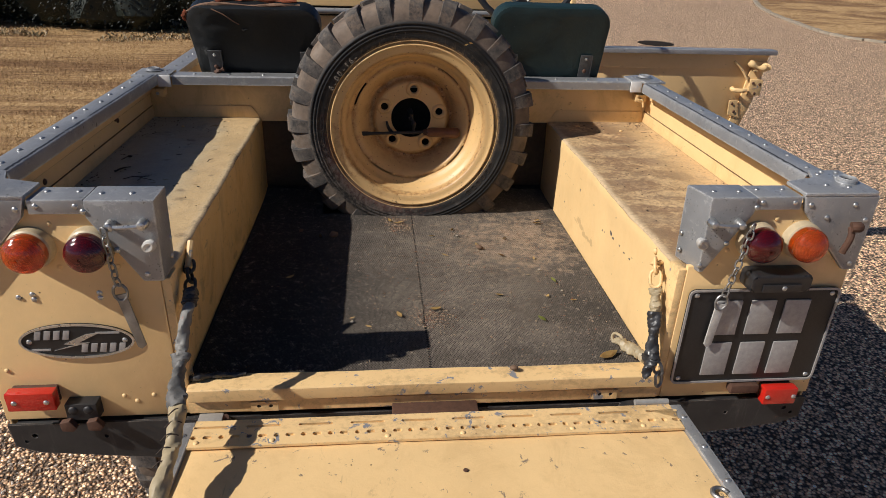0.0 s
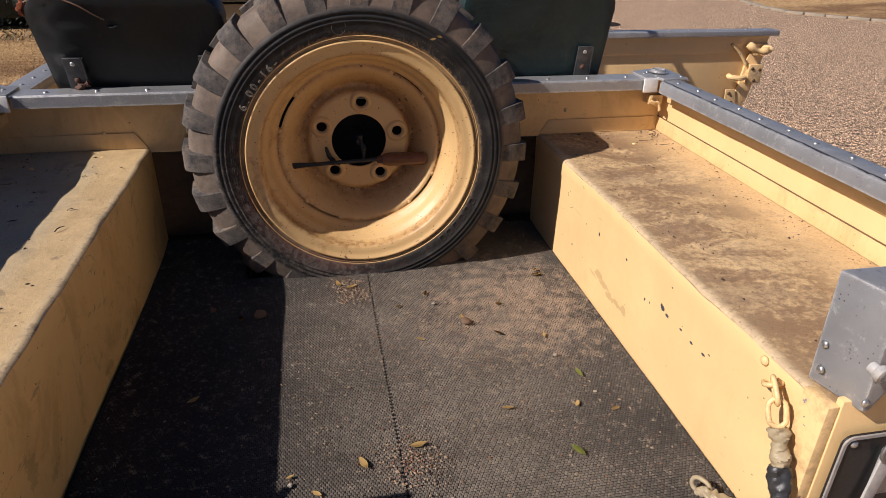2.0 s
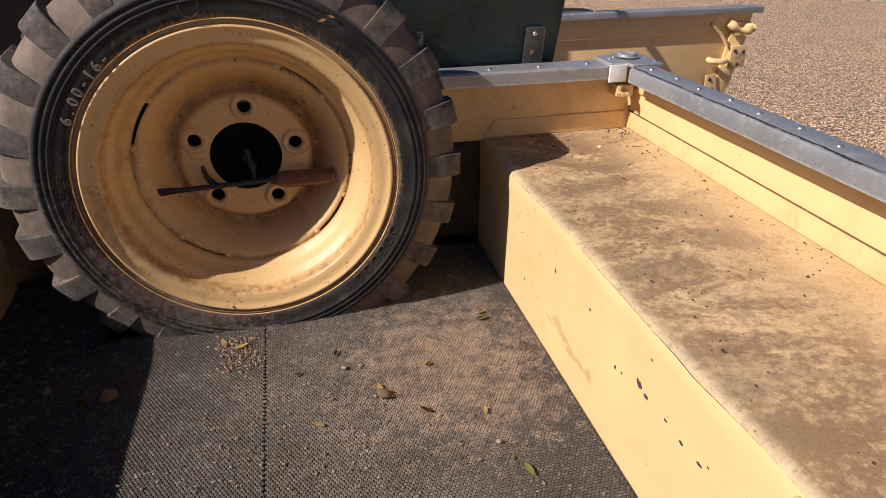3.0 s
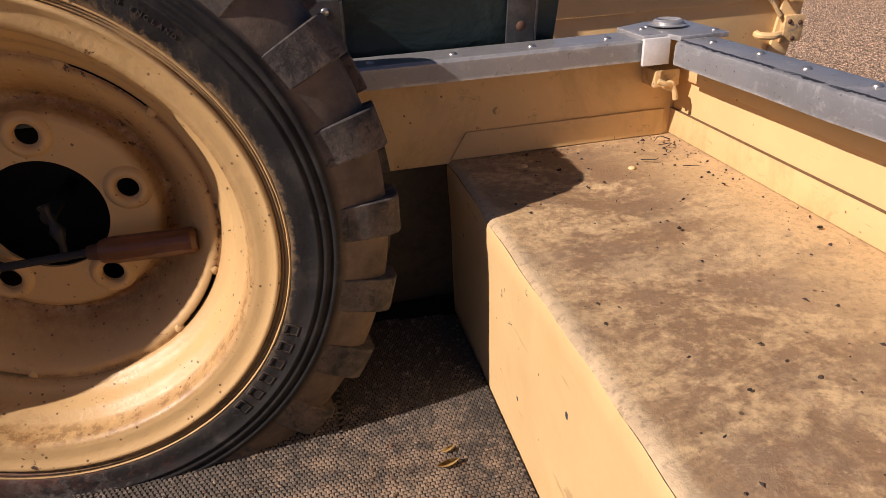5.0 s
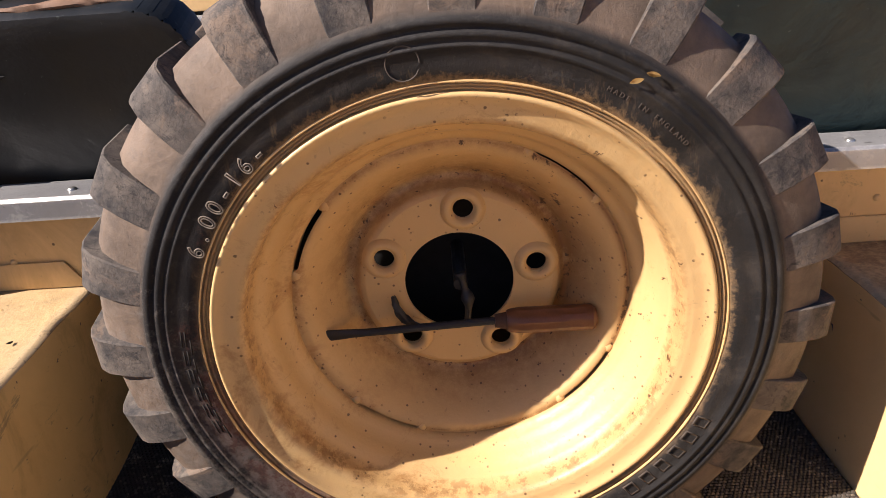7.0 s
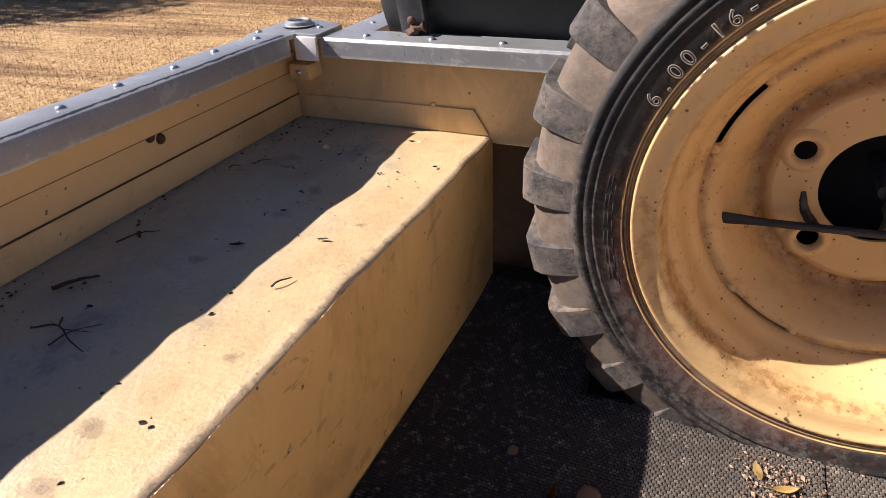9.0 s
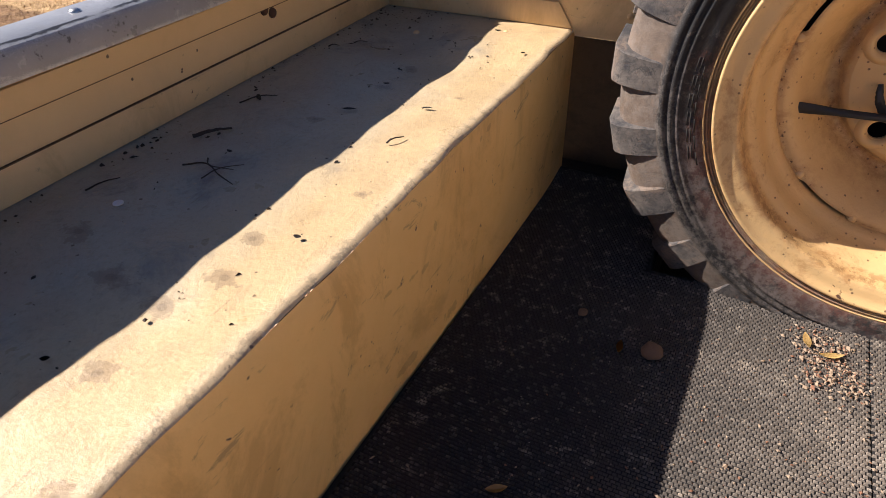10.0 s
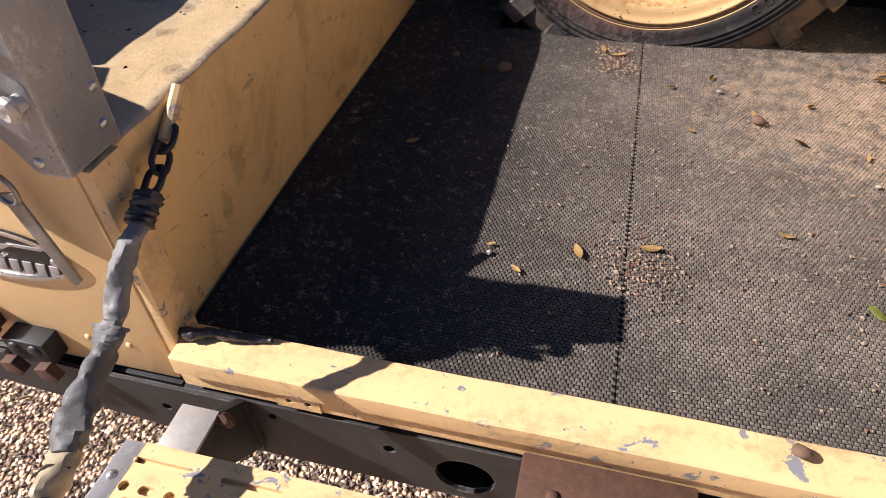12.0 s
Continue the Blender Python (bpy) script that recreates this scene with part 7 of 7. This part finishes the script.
def hedge():
    r = random.Random(5)
    blobs = []
    x = -16.0
    while x < -2.0:
        blobs.append((x, 10.7 + r.uniform(-0.25, 0.35), r.uniform(0.35, 0.7), r.uniform(0.7, 1.0)))
        blobs.append((x + r.uniform(-0.4, 0.4), 11.3 + r.uniform(-0.3, 0.5), r.uniform(0.9, 1.4), r.uniform(0.8, 1.2)))
        x += r.uniform(0.45, 0.75)
    root = thing("hedge", "dark leafy hedge behind the dry lawn", "hedge", at=(0, 0, 0))
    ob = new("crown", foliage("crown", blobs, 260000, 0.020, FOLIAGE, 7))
    ob.parent = root
    core = bmesh.new()
    for bx, by, bz, br in blobs:
        ball = bmesh.ops.create_icosphere(core, subdivisions=2, radius=br * 0.72, matrix=Matrix.Translation((bx, by, bz)))["verts"]
        for v in ball:
            v.co += (v.co - Vector((bx, by, bz))) * 0.35 * noise.noise(v.co * 2.1)
            v.co.z = max(0.0, v.co.z)
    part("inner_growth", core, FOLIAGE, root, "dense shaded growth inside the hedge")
    for i in range(7):
        part("stem", tube([(-15.5 + i * 2.0, 11.0, -0.02), (-15.4 + i * 2.0, 11.0, 0.7), (-15.2 + i * 2.0, 11.1, 1.3)], lambda t: 0.07 - 0.04 * t, 8), TWIG, root)


hedge()


def trees():
    """Unseen trees, added so that their crowns shade the lawn's far part."""
    r = random.Random(9)
    for k, (x, y, h) in enumerate(((-14.5, 6.2, 6.5), (-17.0, 9.0, 7.5))):
        root = thing("tree", "unseen broad leafy tree added to shade the dry lawn", "tree", "lawn trees", at=(0, 0, 0))
        part("trunk", tube([(x, y, -0.05), (x + 0.1, y, h * 0.25), (x - 0.1, y + 0.1, h * 0.5), (x, y, h * 0.8)], lambda t: 0.24 * (1 - 0.75 * t), 12, 6, 0.1), TWIG, root)
        blobs = []
        for i in range(9):
            a = i * 2.4 + k
            q = Vector((x + math.cos(a) * r.uniform(0.7, 1.9), y + math.sin(a) * r.uniform(0.7, 1.9), h * r.uniform(0.55, 0.95)))
            part("limb", tube([(x, y, h * 0.42), ((x + q.x) / 2, (y + q.y) / 2, (h * 0.45 + q.z) / 2), q], lambda t: 0.09 * (1 - 0.8 * t), 8), TWIG, root)
            blobs.append((q.x, q.y, q.z, r.uniform(0.8, 1.4)))
        ob = new("crown", foliage("crown", blobs, 22000, 0.07, FOLIAGE, 70 + k))
        ob.parent = root


trees()


def dry_grass():
    """Short straw blades on the near lawn."""
    r = random.Random(12)
    verts, faces = [], []
    for _ in range(170000):
        d = r.random() ** 1.6
        x = -1.9 - 9.0 * d
        y = r.uniform(0.5, 11.0)
        if noise.noise((x * 1.3, y * 1.3, 0)) < -0.25 and r.random() < 0.7:
            continue
        h, a, lean = r.uniform(0.008, 0.028), r.uniform(0, 6.28), r.uniform(0.2, 1.3)
        w = 0.0024
        c, s = math.cos(a), math.sin(a)
        k = len(verts)
        verts += [(x - s * w, y + c * w, -0.002), (x + s * w, y - c * w, -0.002), (x + c * h * lean, y + s * h * lean, h)]
        faces.append((k, k + 1, k + 2))
    me = bpy.data.meshes.new("dry_grass")
    me.from_pydata(verts, [], faces)
    m = Nodes("straw_blades", 0.8)
    g = m.t.nodes.new("ShaderNodeNewGeometry")
    blade = m.ramp(g.outputs["Random Per Island"], (0.0, (0.16, 0.085, 0.032)), (0.5, (0.46, 0.285, 0.118)), (1.0, (0.78, 0.57, 0.31)))
    turn = m.node("ShaderNodeMapping")
    turn.inputs["Rotation"].default_value = (0, 0, radians(-38))
    turn.inputs["Scale"].default_value = (0.22, 1.9, 1.0)
    m.link(m.co, turn.inputs["Vector"])
    patch = m.ramp(m.noise(0.8, 9, 0.72, turn.outputs[0], 0.3), (0.46, 0.0), (0.56, 0.9))
    m.color(m.mix(patch, blade, m.mix(1.0, blade, (0.42, 0.33, 0.26), "MULTIPLY")))
    me.materials.append(m.mat)
    tagged(new("dry_grass", me), "short dry straw-coloured lawn beside the road", "grass", kind="stuff")


dry_grass()


def loose_stones():
    """Loose stones on the gravel round the back of the vehicle."""
    r = random.Random(14)
    low = bmesh.new()
    bmesh.ops.create_icosphere(low, subdivisions=1, radius=0.5)
    base = [Vector((v.co.x, v.co.y * 0.8, v.co.z * 0.6)) * (1 + 0.9 * noise.noise(v.co * 3.1)) for v in low.verts]
    polys = [tuple(v.index for v in f.verts) for f in low.faces]
    low.free()
    verts, faces = [], []
    for _ in range(16000):
        x, y = r.uniform(-1.45, -0.05), r.uniform(0.15, 1.9)
        s = r.choice((r.uniform(0.004, 0.008), r.uniform(0.005, 0.010), r.uniform(0.007, 0.016)))
        a = r.uniform(0, 6.28)
        k = len(verts)
        q = r.uniform(0.6, 1.0)
        for b in base:
            verts.append((x + s * (b.x * math.cos(a) - b.y * q * math.sin(a)), y + s * (b.x * math.sin(a) + b.y * q * math.cos(a)), s * b.z + s * 0.12))
        faces += [tuple(i + k for i in p) for p in polys]
    me = bpy.data.meshes.new("loose_stones")
    me.from_pydata(verts, [], faces)
    m = Nodes("mixed_gravel", 0.85)
    g = m.t.nodes.new("ShaderNodeNewGeometry")
    m.color(m.ramp(g.outputs["Random Per Island"], (0.0, (0.075, 0.058, 0.046)), (0.35, (0.17, 0.125, 0.093)), (0.7, (0.27, 0.205, 0.155)), (0.92, (0.36, 0.295, 0.24)), (1.0, (0.58, 0.52, 0.46))))
    me.materials.append(m.mat)
    tagged(new("loose_stones", me), "loose brown and pale gravel round the rear of the vehicle", "gravel", kind="stuff")


loose_stones()
# flat near-black disc laid on the road, with almost no sheen
DISC_DARK = plain("dull_iron_cover", (0.035, 0.028, 0.022), 0.8, 0.1, 0.4, 30, 0.4)
DISC_DARK.node_tree.nodes["Principled BSDF"].inputs["Specular IOR Level"].default_value = 0.04
cover = part("drain_cover", capped([(0.27, 0.0), (0.27, 0.003), (0.26, 0.004)], 36, "z"), DISC_DARK)
cover.location = (4.15, 9.98, 0.001)
tagged(cover, "flat dark round disc on the gravel road", "drain cover", kind="structure")


def weeds():
    """Pale dry weeds along the foot of the hedge."""
    r = random.Random(52)
    verts, faces = [], []
    for _ in range(3500):
        x = r.uniform(-16.0, -2.0)
        y = 9.35 + 0.30 * noise.noise((x * 0.7, 3, 0)) + abs(r.gauss(0, 0.28))
        if noise.noise((x * 1.1, 7, 0)) < -0.1:
            continue
        h, a, lean = r.uniform(0.015, 0.06), r.uniform(0, 6.28), r.uniform(0.3, 1.6)
        w = r.uniform(0.003, 0.008)
        c, s = math.cos(a), math.sin(a)
        k = len(verts)
        verts += [(x - s * w, y + c * w, -0.004), (x + s * w, y - c * w, -0.004), (x + c * h * lean * 0.6 + s * w, y + s * h * lean * 0.6 - c * w, h), (x + c * h * lean, y + s * h * lean, h * 0.8)]
        faces.append((k, k + 1, k + 2, k + 3))
    me = bpy.data.meshes.new("dry_weeds")
    me.from_pydata(verts, [], faces)
    m = Nodes("dry_weed_leaf", 0.8)
    g = m.t.nodes.new("ShaderNodeNewGeometry")
    m.color(m.ramp(g.outputs["Random Per Island"], (0.0, (0.10, 0.09, 0.04)), (0.5, (0.28, 0.20, 0.10)), (1.0, (0.58, 0.47, 0.32))))
    me.materials.append(m.mat)
    tagged(new("dry_weeds", me), "pale dry weeds along the foot of the hedge", "weeds", kind="stuff")


weeds()


# ---- no piece lies deeper than thing, part, sub-part ----
def depth(ob):
    n = 0
    while ob.parent:
        ob = ob.parent
        n += 1
    return n


for ob in sorted(bpy.data.objects, key=lambda o: (depth(o), o.name)):
    while depth(ob) > 2:
        up = ob.parent
        m = up.matrix_basis @ ob.matrix_basis
        ob.parent = up.parent
        ob.matrix_basis = m
